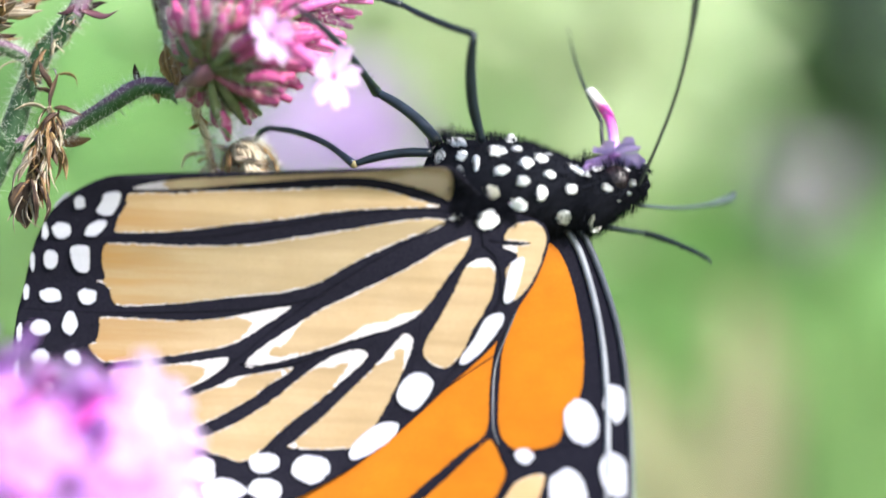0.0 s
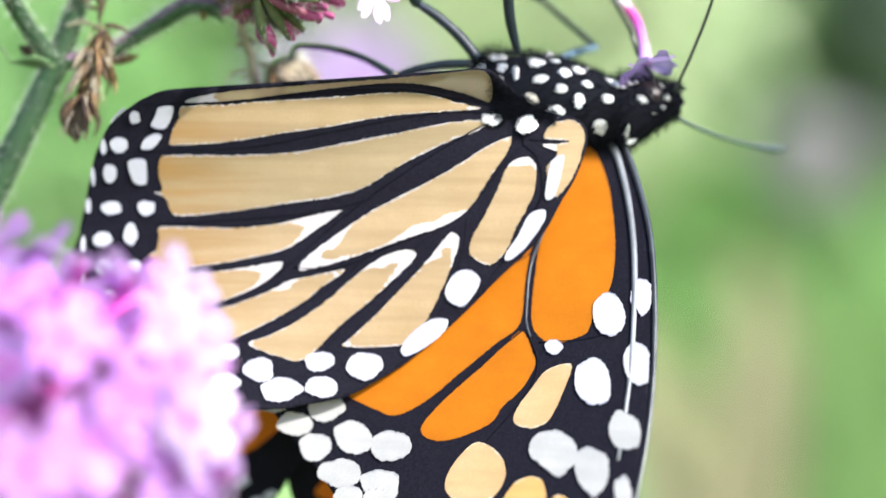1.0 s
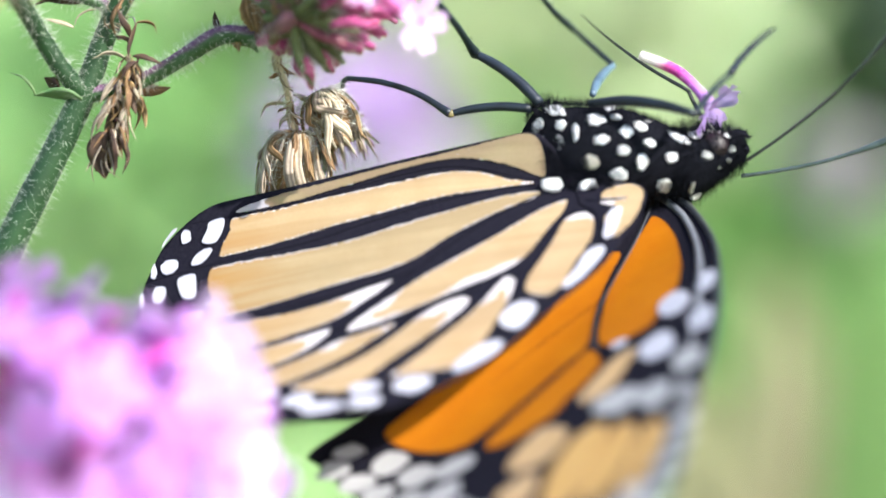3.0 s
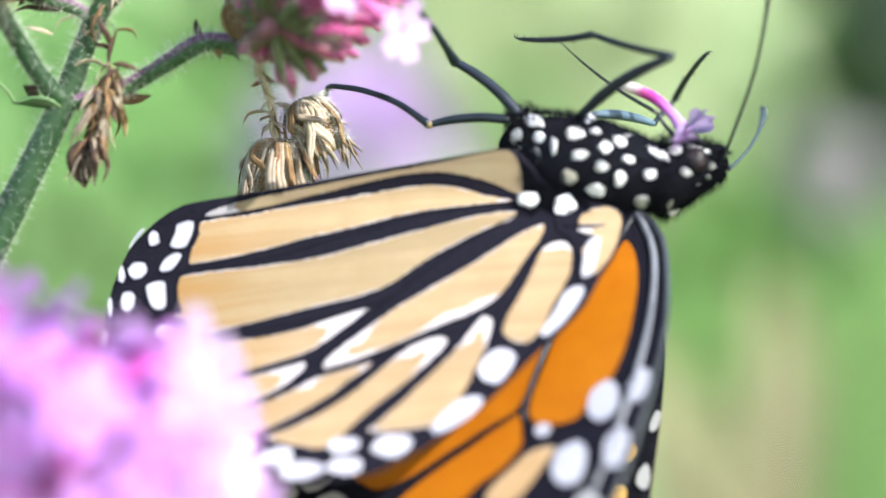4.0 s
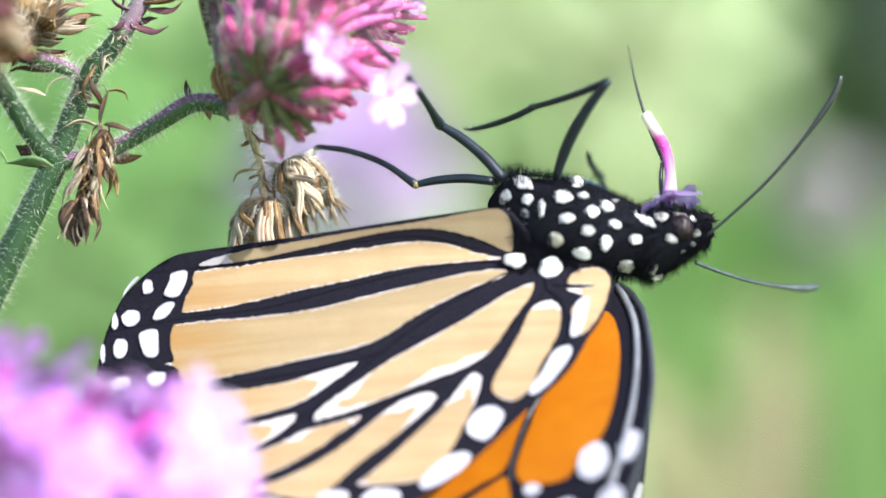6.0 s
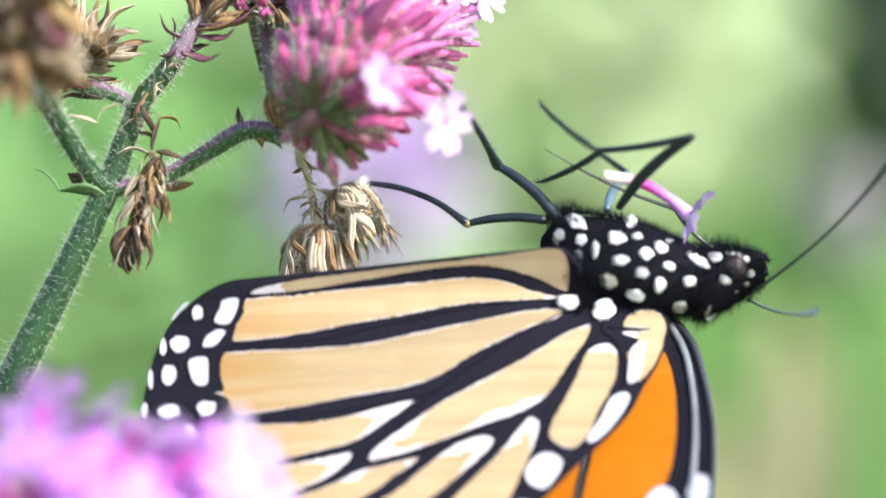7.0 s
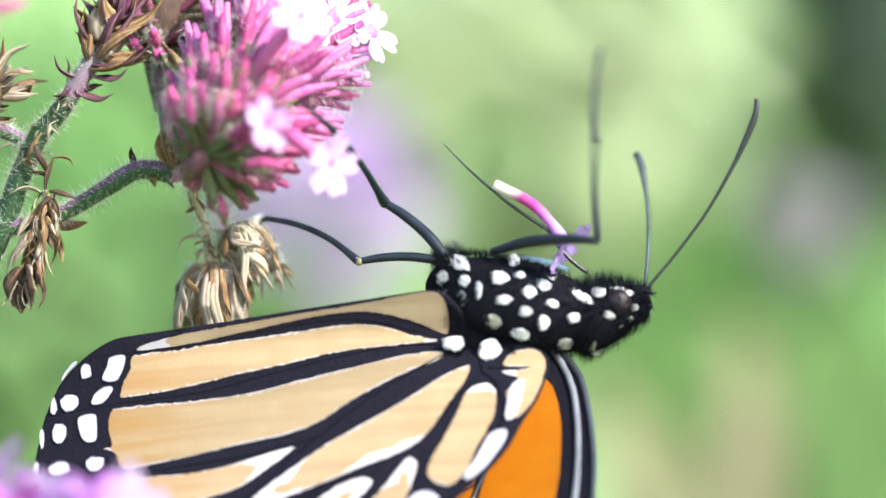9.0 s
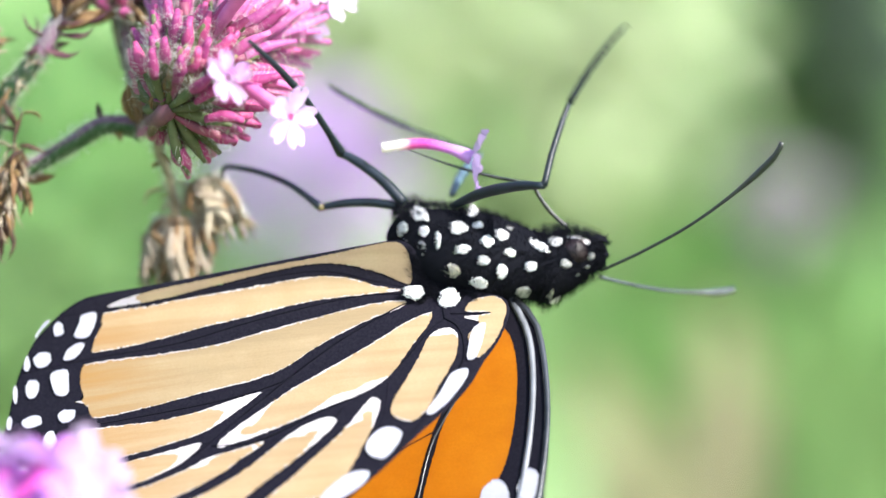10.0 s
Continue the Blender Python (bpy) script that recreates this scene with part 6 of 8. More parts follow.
    walk(near_tibia, [(0, pose(0, 0, 0.0095, -88.31, 42.73, -44.33)), (0.2, pose(0, 0, 0.0095, -83.18, 38.74, -43.19)), (0.4, pose(0, 0, 0.0095, -92.05, 36.35, -46.2)),
        (0.6, pose(0, 0, 0.0095, -87.51, 38.68, -42.86)), (0.8, pose(0, 0, 0.0095, -88.86, 36.08, -43.77)), (1, pose(0, 0, 0.0095, -81.59, 35.18, -38.87)),
        (1.5, pose(0, 0, 0.0095, -80.06, 34.03, -37.06)), (2, pose(0, 0, 0.0095, -83.93, 35.74, -41.23)), (2.5, pose(0, 0, 0.0095, -86.14, 34.6, -42.69)),
        (2.6, pose(0, 0, 0.0095, -88.32, 34.89, -45.15)), (2.8, pose(0, 0, 0.0095, -134.67, 34.35, -43.41)), (3, pose(0, 0, 0.0095, -102.88, 46.22, -69.21)),
        (3.1, pose(0, 0, 0.0095, -50.88, 47.24, -26.48)), (3.2, pose(0, 0, 0.0095, -86.61, 20.28, -39.11)), (3.6, pose(0, 0, 0.0095, -139.41, 1.42, -26.73)),
        (4, pose(0, 0, 0.0095, -138.24, 4.4, -27.81)), (4.3, pose(0, 0, 0.0095, -137.5, -0.55, -30.98)), (4.4, pose(0, 0, 0.0095, -147.49, 16.48, -9.17)),
        (4.5, pose(0, 0, 0.0095, -138.8, -5.74, -27.6)), (4.6, pose(0, 0, 0.0095, -134.93, 1.97, -26.19)), (4.7, pose(0, 0, 0.0095, -131.99, 23.68, -14.67)),
        (4.8, pose(0, 0, 0.0095, -126.15, 19.92, -51.95)), (4.9, pose(0, 0, 0.0095, -94.4, 33.74, -40.47)), (5, pose(0, 0, 0.0095, -56.17, 38.35, -28.45)),
        (5.1, pose(0, 0, 0.0095, -51.19, 42.15, -18.82)), (5.2, pose(0, 0, 0.0095, -88.21, 32.02, -48.15)), (5.3, pose(0, 0, 0.0095, -129.11, 15.3, -24.43)),
        (5.4, pose(0, 0, 0.0095, -132.22, 12.99, -31.57)), (5.5, pose(0, 0, 0.0095, -129.78, 4.95, -29.59)), (5.7, pose(0, 0, 0.0095, -134.91, 1.13, -32.66)),
        (6.2, pose(0, 0, 0.0095, -144.09, -2.69, -23.53)), (6.8, pose(0, 0, 0.0095, -150.6, -3.37, -20.37)), (7, pose(0, 0, 0.0095, -150.1, 16.05, -15.4)),
        (7.2, pose(0, 0, 0.0095, -152.45, 7.92, -14.43)), (7.3, pose(0, 0, 0.0095, -125.04, 11.97, -38)), (7.4, pose(0, 0, 0.0095, -88.55, 29.39, -25.93)),
        (7.5, pose(0, 0, 0.0095, -49.95, 31.49, -18.22)), (7.6, pose(0, 0, 0.0095, -38.07, 36.82, -13.79)), (7.7, pose(0, 0, 0.0095, -92.38, 39.54, -52.14)),
        (7.8, pose(0, 0, 0.0095, -124.38, 15.46, -31.34)), (8, pose(0, 0, 0.0095, -145.74, 13.82, -23.06)), (8.1, pose(0, 0, 0.0095, -114.07, 35.9, -46.29)),
        (8.2, pose(0, 0, 0.0095, -101.4, 35.82, -41.76)), (8.4, pose(0, 0, 0.0095, -69.56, 60.66, -45.12)), (8.5, pose(0, 0, 0.0095, -104.05, 63.09, -73.34)),
        (8.6, pose(0, 0, 0.0095, -66.7, 41.31, -25.95)), (8.7, pose(0, 0, 0.0095, -89.28, 52.36, -37.45)), (8.8, pose(0, 0, 0.0095, -129.88, 25.35, -49.47)),
        (8.9, pose(0, 0, 0.0095, -146, 37.23, -54.68)), (9, pose(0, 0, 0.0095, -87.37, 31.57, -2.78)), (9.1, pose(0, 0, 0.0095, -60.34, 14.96, -24.39)),
        (9.2, pose(0, 0, 0.0095, -27.87, 24.04, -12.16)), (9.3, pose(0, 0, 0.0095, -39.39, -10.88, -11.16)), (9.4, pose(0, 0, 0.0095, -114.82, 9.11, -45.68)),
        (9.5, pose(0, 0, 0.0095, -144.6, 19.74, -45.7)), (9.6, pose(0, 0, 0.0095, -132.67, -1.74, -30.56)), (9.7, pose(0, 0, 0.0095, -136.06, 2.62, -26.79)),
        (9.8, pose(0, 0, 0.0095, -122.26, 7.53, -37.21)), (9.9, pose(0, 0, 0.0095, -85.35, 45.3, -7.38)), (10, pose(0, 0, 0.0095, -82.92, 47.57, -32.01))])
    walk(near_tarsus, [(0, pose(0.005417, 0.005328, 0.009665, -67.55, 36.85, -11.38)), (0.2, pose(0.005577, 0.005115, 0.010204, -74.94, 33.46, -23.22)), (0.4, pose(0.00537, 0.005373, 0.009281, -84.05, 35.85, -32.36)),
        (0.6, pose(0.005316, 0.005425, 0.009758, -87.36, 33.9, -30.76)), (0.8, pose(0.00532, 0.005426, 0.009622, -86.14, 32.14, -29.27)), (1, pose(0.005216, 0.005452, 0.010408, -82.86, 29.54, -27.63)),
        (1.5, pose(0.005097, 0.005531, 0.010588, -81.88, 28.51, -26.84)), (2, pose(0.005334, 0.005375, 0.010152, -84.53, 30.52, -29.99)), (2.5, pose(0.005355, 0.005377, 0.009921, -85.71, 30.86, -33.3)),
        (2.6, pose(0.005476, 0.005267, 0.009683, -87.18, 31.11, -34.24)), (2.7, pose(0.003813, 0.006159, 0.007201, -110.16, 33.9, -38.78)), (2.8, pose(0.001524, 0.005999, 0.005089, -133.86, 34.94, -44.38)),
        (2.9, pose(0.004337, 0.005562, 0.006669, -113.47, 41.03, -51.45)), (3, pose(0.006492, 0.003773, 0.008328, -91.72, 48.71, -55.7)), (3.05, pose(0.006382, 0.003981, 0.010585, -55.05, 41.67, -20.95)),
        (3.1, pose(0.00578, 0.003708, 0.012755, -31.94, 23.46, 0)), (3.15, pose(0.005344, 0.005008, 0.011529, -54.93, 25.5, -14.41)), (3.2, pose(0.004907, 0.005788, 0.009922, -77.65, 22.26, -28.48)),
        (3.4, pose(0.003502, 0.005134, 0.006826, -114.18, 5.8, -30.77)), (3.6, pose(0.002097, 0.00448, 0.00373, -150.35, -8.8, -22.84)), (4, pose(0.001976, 0.00468, 0.003847, -152.57, -5.88, -20.82)),
        (4.3, pose(0.002689, 0.004375, 0.003897, -149.9, -2.55, -20.17)), (4.35, pose(0.000793, 0.004546, 0.003461, -147.97, -9.39, -25.89)), (4.4, pose(-0.001144, 0.004322, 0.003354, -145.29, -15.99, -32)),
        (4.45, pose(0.000871, 0.004413, 0.003374, -138.77, -10.14, -33.03)), (4.5, pose(0.002826, 0.004171, 0.00381, -132.44, -4.22, -33.38)), (4.6, pose(0.002209, 0.00491, 0.004136, -143.66, -1.02, -21.03)),
        (4.7, pose(-0.000546, 0.005982, 0.004844, -156.47, -1.08, -17.51)), (4.75, pose(0.001766, 0.005871, 0.005009, -133.83, 13.1, -36.21)), (4.8, pose(0.003891, 0.004985, 0.005285, -114.55, 32.99, -49.6)),
        (4.85, pose(0.004366, 0.005725, 0.007067, -95.32, 37.13, -37.34)), (4.9, pose(0.004672, 0.005975, 0.009016, -74.84, 37.61, -23.7)), (4.95, pose(0.005149, 0.005386, 0.011, -48.76, 28.99, -8.7)),
        (5, pose(0.005316, 0.0043, 0.012818, -27.61, 16.09, 0)), (5.1, pose(0.004936, 0.004575, 0.013031, -21.68, 26.88, 0)), (5.2, pose(0.005742, 0.004975, 0.009702, -66.94, 34.16, -25.59)),
        (5.25, pose(0.003697, 0.006257, 0.007277, -98.98, 22.65, -44.84)), (5.3, pose(0.001287, 0.005893, 0.004876, -124.05, 4.5, -54.51)), (5.4, pose(0.001969, 0.005396, 0.004524, -132.07, 3.12, -45.6)),
        (5.5, pose(0.002519, 0.005286, 0.004656, -122.76, -0.43, -49.98)), (5.7, pose(0.002816, 0.004588, 0.004135, -132.44, 0.22, -37.1)), (6.2, pose(0.002044, 0.003971, 0.003351, -144.03, -8.91, -27.68)),
        (6.8, pose(0.001664, 0.003362, 0.00289, -153.42, -10.47, -21.23)), (7, pose(-0.00075, 0.004136, 0.003169, -165.77, -7.69, -12.92)), (7.2, pose(-0.000023, 0.003635, 0.002826, -160.01, 7.59, -10.09)),
        (7.25, pose(0.00148, 0.00488, 0.003865, -137.84, 10.54, -26.03)), (7.3, pose(0.003118, 0.005461, 0.005232, -116.75, 19.11, -40.04)), (7.35, pose(0.003296, 0.006497, 0.007336, -101.1, 25.86, -31.98)),
        (7.4, pose(0.003408, 0.006791, 0.009668, -83.7, 30.21, -21.71)), (7.45, pose(0.003974, 0.006059, 0.011792, -56.98, 31.05, -14.8)), (7.5, pose(0.004246, 0.004727, 0.01367, -30.48, 29.14, -8.22)),
        (7.6, pose(0.0046, 0.003696, 0.01429, -28.59, 24.16, -2.88)), (7.65, pose(0.005505, 0.004643, 0.011927, -55.07, 36.01, -19.9)), (7.7, pose(0.005872, 0.004819, 0.009257, -87.4, 39.06, -43.42)),
        (7.75, pose(0.00418, 0.005987, 0.007392, -108.86, 21.6, -49.57)), (7.8, pose(0.002286, 0.005952, 0.005363, -126.98, 3.39, -48.66)), (8, pose(0.000295, 0.004524, 0.0034, -144.19, 5.41, -32.02)),
        (8.05, pose(0.001892, 0.005883, 0.005076, -133.88, 13.28, -48.06)), (8.1, pose(0.003759, 0.006109, 0.006989, -125.77, 23.6, -63.2)), (8.2, pose(0.004306, 0.006143, 0.008282, -69.09, 35.15, 0)),
        (8.3, pose(0.005642, 0.005086, 0.009752, -60.94, 46.77, -15.63)), (8.4, pose(0.006679, 0.003385, 0.010801, -56.6, 59.65, -33.14)), (8.5, pose(0.006592, 0.00369, 0.008665, -69.77, 63.96, -38.05)),
        (8.55, pose(0.005988, 0.004605, 0.010335, -54.08, 51.37, -19.97)), (8.6, pose(0.004839, 0.005408, 0.011758, -46.91, 37.22, -10.21)), (8.7, pose(0.004681, 0.005987, 0.009558, -51.77, 50.4, -13.26)),
        (8.75, pose(0.003891, 0.006133, 0.007261, -95.27, 44.7, -41.07)), (8.8, pose(0.003078, 0.005376, 0.005097, -126.68, 28.83, -55.33)), (8.9, pose(0.001264, 0.005567, 0.004483, -143.07, 38.78, -61.4)),
        (8.95, pose(0.001301, 0.007061, 0.007008, -116.06, 40.25, -38.76)), (9, pose(0.00055, 0.007574, 0.009797, -91.14, 33.84, -18.31)), (9.05, pose(0.002381, 0.006961, 0.011406, -77.52, 25.44, -24.81)),
        (9.1, pose(0.003612, 0.005614, 0.013133, -63.71, 18.62, -32.87)), (9.15, pose(0.003518, 0.00443, 0.014575, -43.65, 16.33, -17.65)), (9.2, pose(0.003424, 0.002897, 0.015636, -25.21, 9.37, -4.38)),
        (9.25, pose(0.00162, 0.003954, 0.015785, -41.67, 5, -27.39)), (9.3, pose(-0.000155, 0.004946, 0.015268, -55.17, -5.17, -48.31)), (9.35, pose(0.003253, 0.006601, 0.011401, -83.79, 3.91, -50.08)),
        (9.4, pose(0.004582, 0.00518, 0.00635, -113.22, 11, -56.08)), (9.45, pose(0.00329, 0.004999, 0.004815, -129.52, 14.34, -56.84)), (9.5, pose(0.001689, 0.004573, 0.003669, -146.12, 17.33, -58.57)),
        (9.6, pose(0.002976, 0.004733, 0.004352, -137.03, -2.91, -44.91)), (9.7, pose(0.002154, 0.00482, 0.004033, -136.69, 1.32, -41.47)), (9.8, pose(0.003463, 0.00544, 0.005479, -115.39, 9.98, -43.46)),
        (9.85, pose(0.002279, 0.006942, 0.00741, -110.92, 29.35, -48.11)), (9.9, pose(0.001408, 0.007456, 0.009934, -107.35, 48.97, -52.01)), (10, pose(0.004584, 0.006029, 0.010132, -42.53, 39.7, 0))])
    walk(far_leg, [(0, pose(0.003561, 0.004863, 0.003809, 119.15, -11, 90)), (0.2, pose(0.002786, 0.004675, 0.0043, 92.29, -15.16, 116.68)), (0.4, pose(0.003368, 0.004285, 0.005486, 59.55, 24.09, 143.6)),
        (0.6, pose(0.003226, 0.003707, 0.007099, 79.79, -14.46, 152.95)), (0.8, pose(0.002814, 0.00367, 0.006682, 70.66, -1.31, 149.25)), (1, pose(0.002176, 0.003508, 0.006705, 58.55, 5.56, 132.6)),
        (1.4, pose(0.00138, 0.003406, 0.007002, 51.96, 18.57, 134.88)), (1.5, pose(0.001113, 0.003162, 0.007709, 65.15, 1.36, 140.86)), (2, pose(0.000547, 0.003386, 0.007379, 71.91, -8.31, 130.3)),
        (2.2, pose(0.000887, 0.003311, 0.008405, 55.12, 22.34, 138.11)), (2.5, pose(0.000623, 0.003828, 0.007871, 33.62, 38.09, 118.72)), (2.8, pose(0.000717, 0.004043, 0.008746, 34.48, 42.29, 119.47)),
        (3, pose(0.000775, 0.004374, 0.008399, 49.95, 37.43, 132.05)), (3.1, pose(0.001237, 0.004546, 0.008103, 77.98, 5.84, 146.69)), (3.2, pose(0.001439, 0.004686, 0.008031, 99.78, -20.26, 138.77)),
        (3.7, pose(0.002591, 0.004877, 0.007586, 90.16, -7.51, 138.75)), (4.3, pose(0.002154, 0.005054, 0.007538, 93.12, -5.89, 120.81)), (4.4, pose(0.002083, 0.005086, 0.007492, 89.77, -3.57, 119.21)),
        (4.5, pose(0.001787, 0.005095, 0.007873, 70.49, 13.48, 130.24)), (4.6, pose(0.001586, 0.005088, 0.008001, 58.16, 18.95, 121.67)), (4.7, pose(0.001172, 0.005093, 0.007906, 58.12, 22.13, 125.03)),
        (4.8, pose(0.000942, 0.005121, 0.00738, 34.52, 33.31, 112.31)), (4.9, pose(0.000391, 0.005115, 0.007495, 32.26, 23.44, 105.78)), (5, pose(0.000404, 0.005108, 0.007624, 27.57, 32.51, 106.95)),
        (5.1, pose(0.000483, 0.005062, 0.007985, 22.76, 31.9, 103.61)), (5.2, pose(0.00061, 0.005027, 0.008128, 17.87, 36.21, 101.65)), (5.3, pose(0.001184, 0.005003, 0.008069, 62.83, 36.45, 142.87)),
        (5.4, pose(0.00176, 0.00498, 0.00801, 73.08, 34.66, 156.72)), (5.5, pose(0.002339, 0.004957, 0.007953, 105.43, -25.17, 139.85)), (5.7, pose(0.001742, 0.005036, 0.007666, 106.69, -24.81, 138.2)),
        (6.26667, pose(0.000959, 0.005208, 0.007302, 86.81, 4.91, 147.92)), (6.8, pose(0.000177, 0.00538, 0.006938, 68.46, 36.1, 147.32)), (7, pose(0.000172, 0.0055, 0.007794, 46.15, 46.22, 126.93)),
        (7.2, pose(0.000497, 0.0055, 0.008142, 40.69, 49.02, 122.98)), (7.4, pose(0.00036, 0.0055, 0.008029, 26.85, 43.88, 109.34)), (7.5, pose(0.00004, 0.0055, 0.00774, 22.53, 47.24, 106.94)),
        (7.6, pose(0.000095, 0.0055, 0.007934, 16.5, 47.81, 102.38)), (7.7, pose(0.00059, 0.0055, 0.008207, 72.41, 19.13, 137.94)), (7.8, pose(0.001085, 0.0055, 0.00848, 107.62, -21.49, 139.08)),
        (8, pose(0.001216, 0.0055, 0.008724, 106.23, -23.81, 144.21)), (8.1, pose(0.000499, 0.0055, 0.008085, 75.5, 35.44, 155.97)), (8.2, pose(-0.000004, 0.0055, 0.007585, -6.79, 56.8, 84.31)),
        (8.4, pose(0.000065, 0.0055, 0.007742, 21.41, 74.69, 110.71)), (8.5, pose(0.000431, 0.0055, 0.007561, 81.8, 52.48, 169.7)), (8.53333, pose(0.000416, 0.0055, 0.007321, 86.26, 20.62, 156.45)),
        (8.6, pose(0.0004, 0.0055, 0.007081, 97.44, -9.48, 141.56)), (8.8, pose(0.000765, 0.0055, 0.006783, 95.49, -7.09, 142.09)), (9, pose(0.001562, 0.0055, 0.006846, 95.82, -5.17, 131.48)),
        (9.1, pose(0.001705, 0.0055, 0.007816, 89.6, 0.29, 126.14)), (9.2, pose(0.00207, 0.0055, 0.008617, 76.58, 7.64, 119.13)), (9.4, pose(0.001696, 0.0055, 0.008036, 51.84, 26.24, 119.37)),
        (9.6, pose(0.000728, 0.0055, 0.008222, 47.57, 46.25, 128.31)), (9.8, pose(0.000483, 0.0055, 0.008162, 31.52, 55.44, 116.79)), (10, pose(0.000322, 0.0055, 0.008343, 48.01, 40.51, 125.82))])
    walk(far_tibia, [(0, pose(0, 0, 0.0066, -35.19, 49.79, -28.3)), (0.2, pose(0, 0, 0.0066, -18.4, 29.7, -17.35)), (0.3, pose(0, 0, 0.0066, -36.32, -18.6, -21.87)),
        (0.4, pose(0, 0, 0.0066, -69.68, -64.85, 0)), (0.5, pose(0, 0, 0.0066, -76.96, -68.02, -31.58)), (0.6, pose(0, 0, 0.0066, -78.82, -72.28, -68.07)),
        (0.8, pose(0, 0, 0.0066, -51.3, -65.51, -94.45)), (1, pose(0, 0, 0.0066, -90.6, -52.3, -27.96)), (1.4, pose(0, 0, 0.0066, -49.48, -46.54, -37.54)),
        (1.5, pose(0, 0, 0.0066, -47.73, -41.75, -78.46)), (2, pose(0, 0, 0.0066, -80.82, -47.42, -52.77)), (2.2, pose(0, 0, 0.0066, -45.94, -50.17, -73.87)),
        (2.5, pose(0, 0, 0.0066, -37.34, -29.11, -61.43)), (2.8, pose(0, 0, 0.0066, -41.43, -40.02, -46.83)), (3, pose(0, 0, 0.0066, -35.84, -32.89, -57.01)),
        (3.1, pose(0, 0, 0.0066, -66.15, -55.09, -38.78)), (3.16667, pose(0, 0, 0.0066, -41.61, -30.85, -33.33)), (3.2, pose(0, 0, 0.0066, -18.39, -10.22, -19)),
        (3.7, pose(0, 0, 0.0066, -36.55, -6.13, -51.65)), (4.3, pose(0, 0, 0.0066, -35.66, 19.58, -36.59)), (4.33333, pose(0, 0, 0.0066, -63.71, -9.81, -52.56)),
        (4.4, pose(0, 0, 0.0066, -89.82, -43.13, -53.7)), (4.5, pose(0, 0, 0.0066, -66.74, -42.69, -63.11)), (4.6, pose(0, 0, 0.0066, -62.16, -27.44, -55.61)),
        (4.7, pose(0, 0, 0.0066, -57.87, -30.54, -63.68)), (4.8, pose(0, 0, 0.0066, -67.44, -37.98, -51.22)), (4.9, pose(0, 0, 0.0066, -91.7, -33.61, -24.29)),
        (5, pose(0, 0, 0.0066, -72.09, -35.45, -36.11)), (5.1, pose(0, 0, 0.0066, -71.02, -32.9, -35.28)), (5.2, pose(0, 0, 0.0066, -61.18, -31.4, -35.67)),
        (5.3, pose(0, 0, 0.0066, -99.41, -63.43, 0)), (5.4, pose(0, 0, 0.0066, -103.15, -73.34, 0)), (5.5, pose(0, 0, 0.0066, -42.14, -56, -111.56)),
        (5.7, pose(0, 0, 0.0066, -32.5, -43.85, -124.95)), (6.8, pose(0, 0, 0.0066, -34.11, -40.61, -64.18)), (7, pose(0, 0, 0.0066, -37.17, -24.82, -63.29)),
        (7.2, pose(0, 0, 0.0066, -39.82, -31.39, -58.9)), (7.4, pose(0, 0, 0.0066, -56.44, -35.33, -51.05)), (7.5, pose(0, 0, 0.0066, -59.65, -41.5, -33.98)),
        (7.6, pose(0, 0, 0.0066, -64.46, -43.88, -24.67)), (7.7, pose(0, 0, 0.0066, -75.04, -58.21, -50.94)), (7.8, pose(0, 0, 0.0066, -69.78, -73.83, -90.36)),
        (8, pose(0, 0, 0.0066, -11.29, -55.04, -160.44)), (8.1, pose(0, 0, 0.0066, -41.2, -61.59, -72.65)), (8.2, pose(0, 0, 0.0066, -47.15, -52.56, -9.47)),
        (8.4, pose(0, 0, 0.0066, -22.46, -53.09, -49.35)), (8.5, pose(0, 0, 0.0066, -9.12, -46.95, -89.8)), (8.6, pose(0, 0, 0.0066, -25.7, -50.35, -137.89)),
        (8.8, pose(0, 0, 0.0066, -18.11, -51.12, -150.72)), (9, pose(0, 0, 0.0066, -13.04, -67.15, -163.46)), (9.1, pose(0, 0, 0.0066, -110.09, -51.65, -33.41)),
        (9.2, pose(0, 0, 0.0066, -126.69, -30.03, 0)), (9.4, pose(0, 0, 0.0066, -115.7, -38.59, 0)), (9.6, pose(0, 0, 0.0066, -80.34, -56.79, -18.14)),
        (9.8, pose(0, 0, 0.0066, -54.69, -52.07, -32.86)), (10, pose(0, 0, 0.0066, -103.04, -51.94, 0))])
